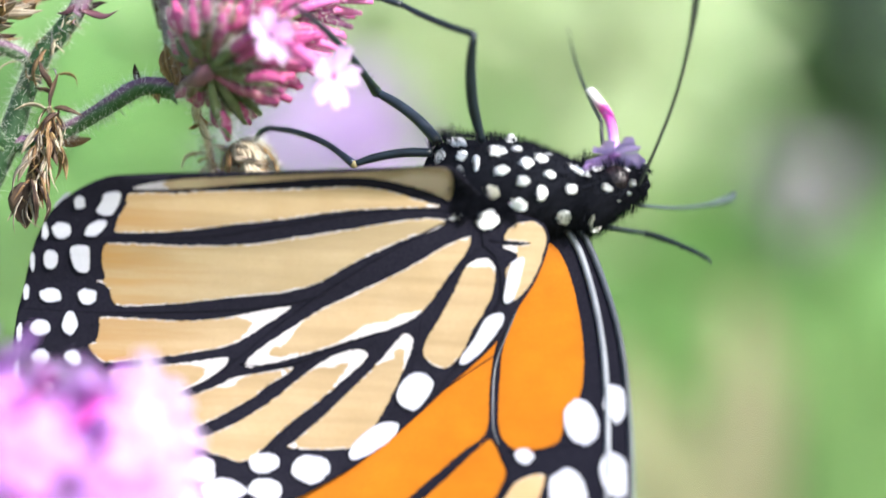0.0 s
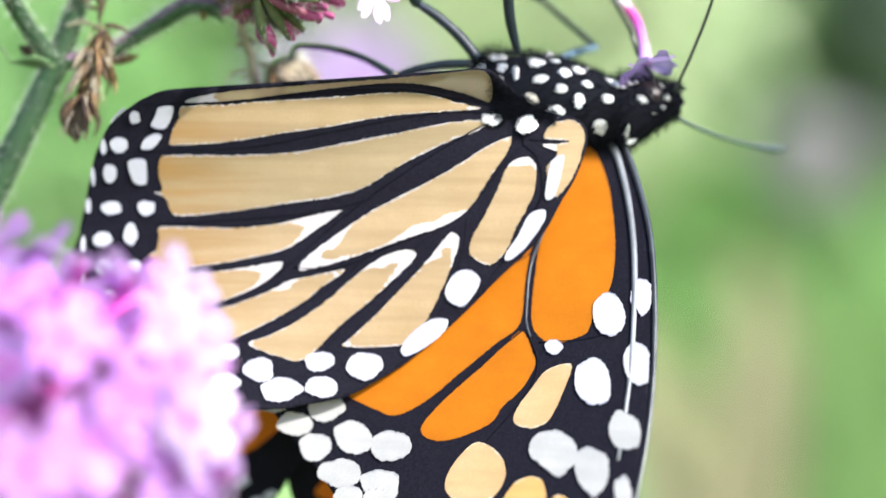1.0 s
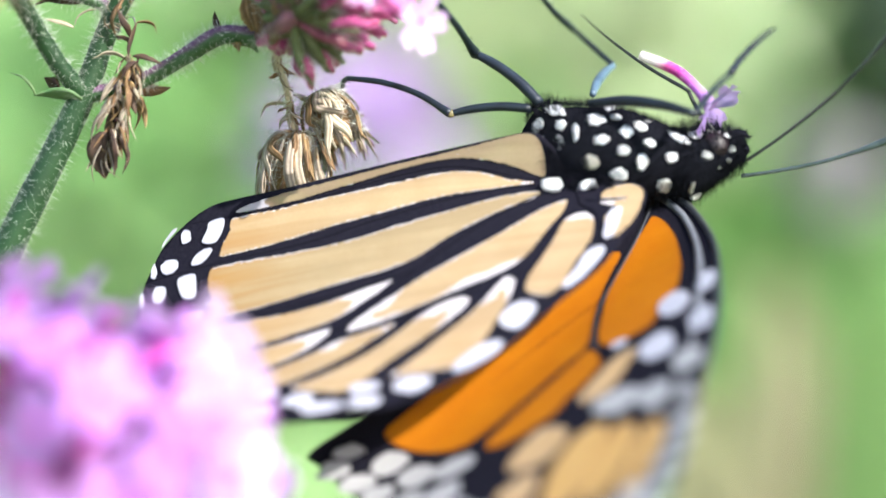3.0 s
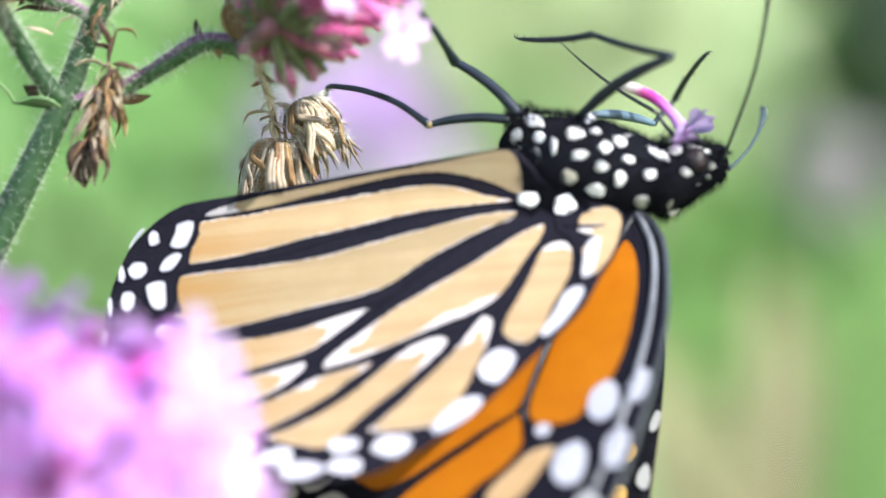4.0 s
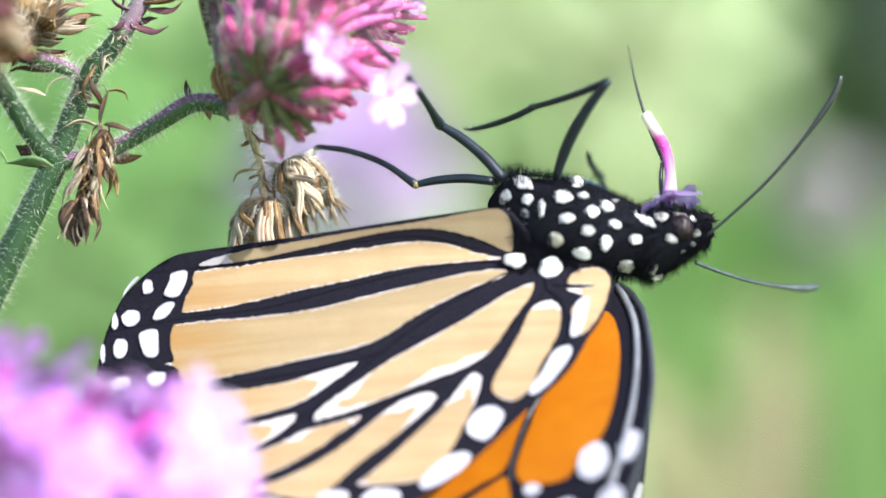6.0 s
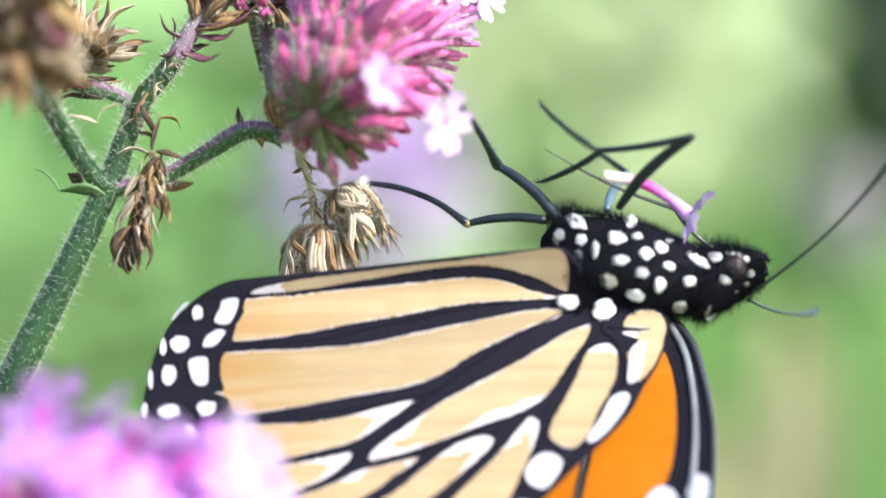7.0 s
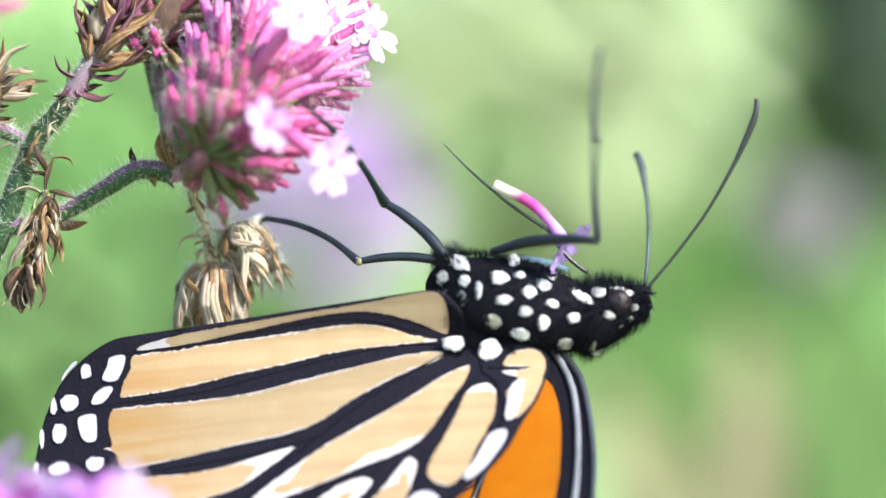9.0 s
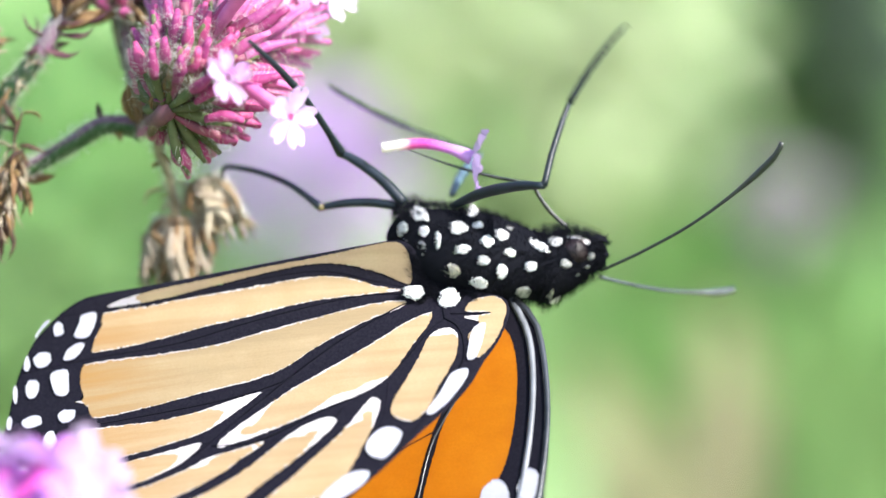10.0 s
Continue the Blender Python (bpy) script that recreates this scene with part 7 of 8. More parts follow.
    walk(far_tarsus, [(0, pose(0.005266, 0.001353, 0.009977, -7.27, -44.49, 5.11)), (0.2, pose(0.003475, 0.00103, 0.011875, -53.99, -60.93, 38.22)), (0.4, pose(-0.002012, 0.006002, 0.007545, -140.47, -51.6, 80.69)),
        (0.6, pose(0.005383, 0.003441, 0.006978, -157.83, -29.11, 26.99)), (0.8, pose(0.005262, 0.003243, 0.008259, -157.17, -34.1, 23.31)), (0.9, pose(0.004411, 0.004586, 0.007285, -150.18, -29.21, 26.44)),
        (1, pose(0.003047, 0.005628, 0.006559, -143.2, -24.68, 30.07)), (1.4, pose(0.000572, 0.005697, 0.00946, -139.31, -38.28, 43.69)), (1.45, pose(0.002487, 0.005036, 0.009668, -142.64, -32.11, 39.83)),
        (1.5, pose(0.004067, 0.003756, 0.009812, -146.23, -26.14, 35.8)), (2, pose(0.004575, 0.004422, 0.007291, -145.39, -12.76, 25.72)), (2.2, pose(0.003468, 0.004561, 0.009451, -141.5, -43.49, 35.91)),
        (2.5, pose(0.002225, 0.004031, 0.011045, -133.39, -42.78, 57)), (2.8, pose(0.000978, 0.005148, 0.010275, -131.52, -46.7, 58.93)), (3, pose(0.001609, 0.004403, 0.010957, -141.98, -36.1, 70.68)),
        (3.1, pose(0.002012, 0.005892, 0.008081, -139.56, -36.53, 51)), (3.133, pose(0.00105, 0.005646, 0.009424, -127.3, -44.48, 55.95)), (3.167, pose(0.000826, 0.004076, 0.010329, -114, -53.07, 58.85)),
        (3.183, pose(-0.000203, 0.003729, 0.011797, -98.01, -61.86, 58.26)), (3.2, pose(-0.000361, 0.002259, 0.012577, -75.31, -70.06, 50.38)), (3.7, pose(0.002648, 0.002795, 0.011712, -129.17, -42.85, 88.77)),
        (4.3, pose(0.003623, 0.001957, 0.011499, -99.74, -36.62, 55.63)), (4.4, pose(0.00515, 0.003799, 0.006614, -127.54, -4.88, 39.66)), (4.5, pose(0.004469, 0.004187, 0.008458, -135.14, -21.16, 35.31)),
        (4.6, pose(0.003892, 0.004333, 0.009252, -124.98, -18.82, 49.72)), (4.7, pose(0.004091, 0.003953, 0.009531, -128.22, -22.84, 47.61)), (4.8, pose(0.003661, 0.00488, 0.008535, -120.03, -30.98, 43.59)),
        (4.9, pose(0.002728, 0.005788, 0.006442, -116.15, -17.95, 43.83)), (5, pose(0.002667, 0.005592, 0.008203, -116.84, -29.78, 53.56)), (5.1, pose(0.002573, 0.005593, 0.008348, -109.38, -33.62, 46.34)),
        (5.2, pose(0.001964, 0.005493, 0.009233, -114.39, -36.35, 57.24)), (5.25, pose(0.001316, 0.006149, 0.007792, -123.35, -45.42, 42.56)), (5.3, pose(0.000936, 0.006314, 0.006132, -129.97, -55.94, 27.14)),
        (5.4, pose(0.001395, 0.006232, 0.006183, -127.02, -70, 20.28)), (5.45, pose(0.004004, 0.004832, 0.007859, -151.84, -23.46, 26.79)), (5.467, pose(0.003417, 0.004156, 0.007718, -151.84, -23.46, 26.8)),
        (5.5, pose(0.00544, 0.002081, 0.009253, -171.25, 21.51, 13.88)), (5.7, pose(0.004961, 0.001095, 0.010492, 178.74, 29.24, -1.97)), (6.267, pose(0.003345, 0.002881, 0.010557, -154.53, -2.43, 31.23)),
        (6.8, pose(0.001729, 0.004668, 0.010623, -145.42, -42.33, 54.17)), (7, pose(0.002492, 0.003651, 0.011229, -135.19, -38.44, 62.78)), (7.2, pose(0.002188, 0.004309, 0.010796, -134.5, -39.76, 62.6)),
        (7.4, pose(0.002861, 0.004944, 0.009487, -110.98, -44.7, 45.58)), (7.5, pose(0.00131, 0.005777, 0.009022, -99.08, -50.85, 32.66)), (7.6, pose(0.000672, 0.006046, 0.008589, -101.49, -51.96, 43.81)),
        (7.65, pose(0.002356, 0.005797, 0.007944, -118.85, -40.66, 39.89)), (7.7, pose(0.003345, 0.004066, 0.007903, -134.85, -30.6, 32.71)), (7.75, pose(0.005183, 0.003704, 0.007219, -150.85, -22.54, 23.35)),
        (7.8, pose(0.006019, 0.002086, 0.007216, -167.32, -17.14, 12.41)), (7.9, pose(0.005889, 0.001284, 0.008753, -169.62, -7.48, 13.15)), (8, pose(0.005266, 0.000541, 0.010196, -171.78, 2.2, 13.49)),
        (8.05, pose(0.004723, 0.003263, 0.00943, -158.26, -19.9, 34.9)), (8.1, pose(0.00276, 0.0053, 0.008891, -152.73, -45.28, 55.38)), (8.15, pose(0.000041, 0.00595, 0.008957, -108, -58.71, 34.72)),
        (8.2, pose(-0.002637, 0.005197, 0.009246, -50.07, -56.99, 0)), (8.4, pose(-0.001226, 0.005181, 0.010152, -128.43, -73.06, 62.77)), (8.5, pose(0.000998, 0.004622, 0.010913, -169.92, -51.92, 74.75)),
        (8.533, pose(0.003076, 0.00277, 0.010597, -160.78, -15.83, 40.16)), (8.55, pose(0.003593, 0.003329, 0.010719, -160.78, -15.83, 40.15)), (8.6, pose(0.005155, 0.000918, 0.01028, -173.19, 18.9, 10.57)),
        (8.8, pose(0.005104, 0.00058, 0.010418, -176.89, 15.78, 4.75)), (9, pose(0.005919, 0.000252, 0.009021, -174.17, 34.17, 7.59)), (9.05, pose(0.006035, 0.002114, 0.006866, -159.87, 18.33, 19.05)),
        (9.1, pose(0.004749, 0.004068, 0.005236, -149.56, 0.7, 25.82)), (9.15, pose(0.003487, 0.004762, 0.004125, -140.21, -15.9, 15.01)), (9.2, pose(0.001914, 0.005132, 0.00329, -126.37, -30.03, 0)),
        (9.4, pose(0.001731, 0.005767, 0.00443, -122.1, -31.35, 17.07)), (9.6, pose(0.00111, 0.006275, 0.007188, -135.11, -41.9, 39.27)), (9.8, pose(0.000383, 0.00597, 0.008874, -115.93, -56.04, 38.6)),
        (10, pose(0.001137, 0.006235, 0.00571, -97.27, -51.94, 0))])
    walk(middle_leg, [(0, pose(-0.003797, 0.001351, 0.006678, -49.4, 2.3, 74.24)), (1, pose(-0.003902, 0.000627, 0.006165, -48.63, -19, 90)), (2.5, pose(-0.003963, 0.001141, 0.006617, -45.06, 3.62, 73.06)),
        (2.7, pose(-0.003513, 0.001279, 0.007044, -48.5, 1.78, 75.32)), (3, pose(-0.003502, 0.001602, 0.007282, -49.78, 3.19, 76.7)), (3.2, pose(-0.003453, 0.001831, 0.007457, -49.48, 4.54, 77.69)),
        (4.5, pose(-0.003455, 0.002234, 0.007055, -51.53, 7.24, 77.28)), (5.5, pose(-0.003635, 0.00212, 0.006956, -51.42, 0.81, 83.96)), (6.8, pose(-0.004102, 0.002477, 0.00708, -53.22, 13.03, 71.96)),
        (7, pose(-0.003756, 0.0026, 0.006914, -52.5, 13.06, 73.59)), (7.5, pose(-0.00399, 0.0026, 0.007325, -55.78, 13.51, 71.04)), (8, pose(-0.003428, 0.0026, 0.007343, -53.95, 15.63, 69.69)),
        (8.5, pose(-0.003501, 0.0026, 0.007155, -51.88, 13.22, 73.76)), (9, pose(-0.003449, 0.0026, 0.007251, -50.6, 11.89, 75.92)), (9.5, pose(-0.003286, 0.0026, 0.007214, -50.35, 9.61, 78.61)),
        (10, pose(-0.003551, 0.0026, 0.007611, -51.92, 8, 79.93))])
    walk(middle_shin, [(0, pose(0, 0, 0.0067, 6.59, -78.99, -4.07)), (0.5, pose(0, 0, 0.0067, 6.25, -67.08, -3.21)), (1, pose(0, 0, 0.0067, -2.47, -52.06, 1.75)),
        (1.5, pose(0, 0, 0.0067, -8.33, -65.35, 4.1)), (2.5, pose(0, 0, 0.0067, -2.55, -82.33, 1.26)), (2.7, pose(0, 0, 0.0067, 2.96, -77.16, -2.58)),
        (3, pose(0, 0, 0.0067, 7.75, -74.98, -5.8)), (3.2, pose(0, 0, 0.0067, 8.03, -73.4, -5.75)), (4.5, pose(0, 0, 0.0067, 8.99, -74.06, -6.48)),
        (5.5, pose(0, 0, 0.0067, 7.9, -63.25, -4.81)), (6.8, pose(0, 0, 0.0067, 8.35, -81.39, -7.21)), (7, pose(0, 0, 0.0067, 13.01, -76.4, -8.94)),
        (7.5, pose(0, 0, 0.0067, 19.05, -78.95, -13.53)), (8, pose(0, 0, 0.0067, 22.81, -80.61, -16.66)), (8.5, pose(0, 0, 0.0067, 15.77, -76.71, -10.78)),
        (9, pose(0, 0, 0.0067, 13.55, -73.17, -8.32)), (9.5, pose(0, 0, 0.0067, 11.15, -67.07, -5.37)), (10, pose(0, 0, 0.0067, 11.32, -61.76, -3.78))])
    walk(hind_leg, [(0, pose(-0.004241, 0.001909, 0.0059, -95.48, -12.46, 77.49)), (1, pose(-0.004351, 0.00115, 0.005876, -95.34, -20.43, 78.21)), (1.5, pose(-0.004067, 0.001231, 0.00564, -98.59, -19, 90)),
        (2.5, pose(-0.004174, 0.001626, 0.006295, -95.12, -13, 90)), (2.7, pose(-0.004079, 0.001794, 0.006495, -90.6, -11.34, 78.57)), (3, pose(-0.004149, 0.002055, 0.006937, -90.83, -8.24, 80.63)),
        (3.2, pose(-0.004309, 0.002257, 0.007227, -91.13, -6.35, 78.58)), (4.5, pose(-0.003994, 0.002655, 0.006654, -93.34, -3.64, 79.89)), (5.5, pose(-0.004272, 0.002535, 0.006749, -93.25, -5.2, 72.77)),
        (6.8, pose(-0.004948, 0.002881, 0.006839, -94.19, -2.18, 74.8)), (7, pose(-0.004602, 0.003, 0.006746, -95.03, -1.38, 74.7)), (7.5, pose(-0.004616, 0.003, 0.007077, -95.52, -0.3, 86.86)),
        (8, pose(-0.004198, 0.003, 0.007323, -92.28, -0.91, 68.17)), (8.5, pose(-0.003929, 0.003, 0.007062, -92.05, 0, 90)), (9, pose(-0.003884, 0.003, 0.006895, -91.28, -0.15, 83.53)),
        (9.5, pose(-0.003866, 0.003, 0.007078, -90.86, -0.34, 68.47)), (10, pose(-0.004011, 0.003, 0.007389, -90.82, -0.19, 77.14))])
    walk(hind_shin, [(0, pose(0, 0, 0.0064, 32.46, 15.54, 17.25)), (1, pose(0, 0, 0.0064, 26.29, 7.91, 9.43)), (1.5, pose(0, 0, 0.0064, 26.03, 11.18, 5.41)),
        (2.5, pose(0, 0, 0.0064, 26.2, 21.27, 10.12)), (2.7, pose(0, 0, 0.0064, 23.35, 10.17, 9.18)), (3, pose(0, 0, 0.0064, 23.21, 8.18, 7.46)),
        (3.2, pose(0, 0, 0.0064, 24.45, 7.7, 8.67)), (4.5, pose(0, 0, 0.0064, 25.58, 12.42, 10.64)), (5.5, pose(0, 0, 0.0064, 23.02, 3.29, 8.95)),
        (6.8, pose(0, 0, 0.0064, 24.29, 5.17, 9.36)), (7, pose(0, 0, 0.0064, 24.61, 5.27, 9.6)), (7.5, pose(0, 0, 0.0064, 28.18, 18.06, 11.01)),
        (8, pose(0, 0, 0.0064, 22.43, -1.38, 8.95)), (8.5, pose(0, 0, 0.0064, 27.06, 22.08, 10.87)), (9, pose(0, 0, 0.0064, 26.75, 16.47, 11.25)),
        (9.5, pose(0, 0, 0.0064, 22.09, 2.88, 10.37)), (10, pose(0, 0, 0.0064, 24.34, 6.61, 8.86))])
    walk(hind_foot, [(0, pose(0.003375, -0.004009, 0.013717, -36.96, 7.18, -14.72)), (1, pose(0.001748, -0.00375, 0.014392, -58.16, 22.92, -46.49)), (1.5, pose(0.001933, -0.003784, 0.014334, -71.33, 22.86, -48.97)),
        (2.5, pose(0.003582, -0.003396, 0.013926, -64.06, 34.58, -49.4)), (2.7, pose(0.002009, -0.003289, 0.014533, -51.14, 33.19, -44)), (3, pose(0.001628, -0.003364, 0.014588, -54.92, 35.55, -48.01)),
        (3.2, pose(0.001647, -0.003516, 0.014519, -63.04, 22.37, -53.8)), (4.5, pose(0.002434, -0.003497, 0.014328, -53.05, 33.81, -45.6)), (5.5, pose(0.001017, -0.003403, 0.01467, -55.53, 16.49, -46.05)),
        (6.8, pose(0.001331, -0.003533, 0.01457, -56.41, 19.95, -47.25)), (7, pose(0.001365, -0.00357, 0.014548, -57.42, 21.16, -49.89)), (7.5, pose(0.003226, -0.003701, 0.013943, -68.13, 25.21, -51.59)),
        (8, pose(0.000337, -0.003424, 0.014716, -42.52, 22.04, -37.78)), (8.5, pose(0.00373, -0.003453, 0.013827, -64.98, 36.84, -52.1)), (9, pose(0.003025, -0.003529, 0.014107, -57.58, 31.82, -46.41)),
        (9.5, pose(0.001021, -0.003254, 0.014729, -33.58, 26.34, -29.43)), (10, pose(0.001504, -0.003519, 0.014546, -58.21, 18.2, -44.97))])
    walk(near_antenna, [(0, pose(0.011854, 0.001834, 0.003143, 15.66, -27.95, 85.25)), (0.2, pose(0.011615, 0.001292, 0.005223, 1.96, -30.12, 89.39)), (0.4, pose(0.011552, 0.001278, 0.004732, 4.7, -31.67, 88.54)),
        (0.6, pose(0.011208, 0.001527, 0.003419, 10.27, -33.08, 86.8)), (0.8, pose(0.012036, 0.001322, 0.003806, 5.91, -34.85, 88.14)), (1, pose(0.011971, 0.001257, 0.00372, 15.69, -35.98, 85.06)),
        (1.5, pose(0.012169, 0.001488, 0.00305, 32.32, -34.2, 80.19)), (2, pose(0.01167, 0.001577, 0.002913, 35.37, -32.73, 79.44)), (2.5, pose(0.012483, 0.001869, 0.002575, 45.37, -25.82, 77.29)),
        (2.8, pose(0.012597, 0.002107, 0.001874, 46.67, -22.48, 77.15)), (3, pose(0.012639, 0.002061, 0.002583, 49.11, -19.9, 76.71)), (3.2, pose(0.012408, 0.002241, 0.001635, 49.95, -17.65, 76.6)),
        (4, pose(0.012107, 0.002149, 0.00354, 11.05, -21.38, 86.68)), (4.3, pose(0.012287, 0.002165, 0.003959, 2.54, -20.97, 89.23)), (4.4, pose(0.012912, 0.002204, 0.00354, 31.31, -18.37, 80.98)),
        (4.5, pose(0.013073, 0.002251, 0.002902, 44.77, -15.71, 77.74)), (5, pose(0.012187, 0.002279, 0.002372, 54.29, -13.54, 75.83)), (5.5, pose(0.01249, 0.002265, 0.002016, 53.74, -14.7, 75.91)),
        (5.7, pose(0.011398, 0.002283, 0.001958, 46.41, -3.54, 90)), (6.8, pose(0.010537, 0.002352, 0.002791, 18.63, -21.16, 83.37)), (7, pose(0.011412, 0.0024, 0.001669, 41.31, -13.34, 78.53)),
        (7.5, pose(0.011868, 0.0024, 0.00216, 59.39, -9.13, 74.98)), (8, pose(0.012301, 0.0024, 0.003696, 46.02, -12.37, 77.48)), (8.2, pose(0.012279, 0.0024, 0.003656, 44.3, -9.86, 80.51)),
        (8.4, pose(0.01269, 0.0024, 0.003578, 41.78, -9.65, 81.48)), (8.6, pose(0.012361, 0.0024, 0.003089, 42.15, -7.32, 83.42)), (8.8, pose(0.011526, 0.0024, 0.003151, 30.72, 0, 90)),
        (9, pose(0.011801, 0.0024, 0.004191, 30.93, 0, 90)), (9.2, pose(0.01233, 0.0024, 0.005651, 60.5, -13.85, 67.07)), (9.4, pose(0.012628, 0.0024, 0.002315, 54.67, -18.43, 65.96)),
        (9.6, pose(0.012734, 0.0024, 0.002389, 58.35, -16.78, 64.9)), (9.8, pose(0.012231, 0.0024, 0.00267, 55.16, -14.79, 69.86)), (10, pose(0.012352, 0.0024, 0.002248, 56.26, -11.06, 73.97))])
    walk(far_antenna, [(0, pose(0.011963, 0.003874, 0.002082, 77.98, -2.77, 138.89)), (0.2, pose(0.012622, 0.003416, 0.00397, 46.5, 22.41, 124.16)), (0.4, pose(0.012389, 0.003316, 0.004015, 23.06, 40.83, 110.93)),
        (0.466667, pose(0.012172, 0.003525, 0.003153, 62.01, 13.12, 132.71)), (0.5, pose(0.011954, 0.003734, 0.002291, 90.69, -19.68, 132.69)), (0.6, pose(0.011875, 0.003711, 0.002312, 87.23, -18.71, 136.84)),
        (0.8, pose(0.011999, 0.003702, 0.002232, 87.64, -21.66, 138.37)), (1, pose(0.011899, 0.003533, 0.002641, 88.74, -21.99, 129.45)), (1.5, pose(0.011879, 0.003692, 0.002179, 89.43, -21.48, 125.7)),
        (2, pose(0.011841, 0.003742, 0.002074, 87.94, -20.3, 130.36)), (2.5, pose(0.011982, 0.003938, 0.001612, 79.7, -7.5, 134.42)), (2.8, pose(0.012286, 0.003877, 0.0022, 66.46, 7.33, 129.34)),
        (3, pose(0.012269, 0.004011, 0.001635, 77.34, -10.1, 81.07)), (3.2, pose(0.012577, 0.00406, 0.001552, 79.25, -7.78, 81.08)), (4, pose(0.012919, 0.003972, 0.003295, 54.35, 39.62, 136.08)),
        (4.3, pose(0.012927, 0.003984, 0.0037, 12, 42.74, 100.06)), (4.4, pose(0.012667, 0.004055, 0.002611, 61.34, 21.19, 124.97)), (4.5, pose(0.012407, 0.004126, 0.001522, 97.05, -8.12, 125.53)),
        (5, pose(0.012374, 0.004136, 0.001337, 89.26, -2.88, 128.12)), (5.5, pose(0.012252, 0.004137, 0.001046, 91.52, -5.21, 118.55)), (6.8, pose(0.010756, 0.004172, 0.001648, 95.74, -10.37, 147.3)),
        (7, pose(0.011606, 0.0042, 0.001303, 93.59, -5.82, 148.33)), (7.5, pose(0.011649, 0.0042, 0.001317, 89.07, 0.46, 137.37)), (8, pose(0.012625, 0.0042, 0.002216, 91.46, -2.43, 140.86)),
        (8.5, pose(0.011554, 0.0042, 0.001785, 85.22, 3.54, 131.85)), (8.8, pose(0.011735, 0.0042, 0.003158, 73.2, 12.55, 127.58)), (9, pose(0.012348, 0.0042, 0.00505, -0.56, 35.19, 90.72)),
        (9.2, pose(0.01246, 0.0042, 0.003206, 55.53, 19.92, 117.57)), (9.4, pose(0.012156, 0.0042, 0.00166, 90.74, -0.84, 126.04)), (9.6, pose(0.012478, 0.0042, 0.001469, 95.17, -3.93, 125.99)),
        (10, pose(0.012214, 0.0042, 0.001687, 95.12, -2.85, 118.46))])
    walk(loose_floret, [(0, pose(0.008749, 0.0022, 0.004632, -21.13, 39.05, 76.32)), (0.2, pose(0.006942, 0.0022, 0.005695, -52.5, 26.96, 59.42)), (0.4, pose(0.007128, 0.0022, 0.004971, -45.68, 32.22, 61.36)),
        (0.6, pose(0.007567, 0.0022, 0.005368, -65.93, 0, 90)), (0.8, pose(0.007765, 0.0022, 0.005528, -70.37, 0, 90)), (1, pose(0.008753, 0.0022, 0.005197, -23.31, 22.56, 80.61)),
        (1.2, pose(0.009684, 0.0022, 0.005423, -3.72, 20.78, 88.68)), (1.5, pose(0.009367, 0.0022, 0.004963, -9.06, 26.07, 85.99)), (2, pose(0.00849, 0.0022, 0.005264, -26.21, 29.6, 76.33)),
        (2.2, pose(0.009255, 0.0026, 0.005788, -67.71, 12.25, 62.63)), (2.5, pose(0.009047, 0.0032, 0.004572, -58.4, 9.19, 75.44)), (2.8, pose(0.010006, 0.0041, 0.005357, -62.54, 0, 90)),
        (3, pose(0.009803, 0.0047, 0.004514, -54.13, 13.38, 72.25)), (3.1, pose(0.010888, 0.0047, 0.004141, -24.43, 25.36, 78.99)), (3.2, pose(0.010398, 0.0047, 0.003772, -16.16, 31.38, 81.42)),
        (4, pose(0.008769, 0.0047, 0.003268, -55.35, 18.34, 65.52)), (4.3, pose(0.008057, 0.0047, 0.003081, -62.63, 6.69, 77.31)), (4.5, pose(0.008735, 0.0047, 0.003473, -48.37, 9.77, 79.19)),
        (5, pose(0.009302, 0.0047, 0.004026, -51.51, 6.31, 82.13)), (5.3, pose(0.0097, 0.0047, 0.003953, -58.17, 0, 90)), (5.4, pose(0.009612, 0.0047, 0.004113, -56.95, 11.2, 73.38)),
        (5.5, pose(0.009744, 0.0047, 0.002867, -18.94, 24.03, 82.05)), (5.7, pose(0.009477, 0.0047, 0.002817, -2.19, 28.13, 88.97)), (6.8, pose(0.006734, 0.0047, 0.003519, -66.67, 0, 90)),
        (7, pose(0.006173, 0.0047, 0.003593, -64.98, 0, 90)), (7.2, pose(0.006813, 0.0047, 0.004275, -64.04, 0, 90)), (7.4, pose(0.007191, 0.0047, 0.004739, -62.7, 5.51, 79.46)),
        (7.5, pose(0.007949, 0.0047, 0.004752, -63.23, 9.15, 72.5)), (7.6, pose(0.01024, 0.0047, 0.004012, -51.34, 0, 90)), (7.8, pose(0.008835, 0.0047, 0.004585, -43.26, 20.74, 71.57)),
        (8, pose(0.009223, 0.0047, 0.004417, -37.16, 11.38, 81.49)), (8.2, pose(0.010887, 0.0047, 0.004498, -29.79, 25.81, 76)), (8.4, pose(0.01229, 0.0047, 0.005103, -16.11, 32.43, 81.2)),
        (8.6, pose(0.009891, 0.0046, 0.005302, -37.09, 22.74, 73.71)), (8.8, pose(0.006461, 0.0044, 0.004704, -47.16, 15.36, 74.05)), (9, pose(0.005155, 0.0042, 0.00446, -50.61, 7.8, 80.61)),
        (9.2, pose(0.006051, 0.0038, 0.006089, -59.77, 0, 90)), (9.4, pose(0.003529, 0.0034, 0.007913, -75.07, 0, 90)), (9.6, pose(0.00166, 0.003, 0.008427, -81.13, 0, 90)),
        (9.8, pose(0.001617, 0.0026, 0.008514, -82.05, 0, 90)), (10, pose(0.001385, 0.0022, 0.007433, -83.94, 0, 90))])
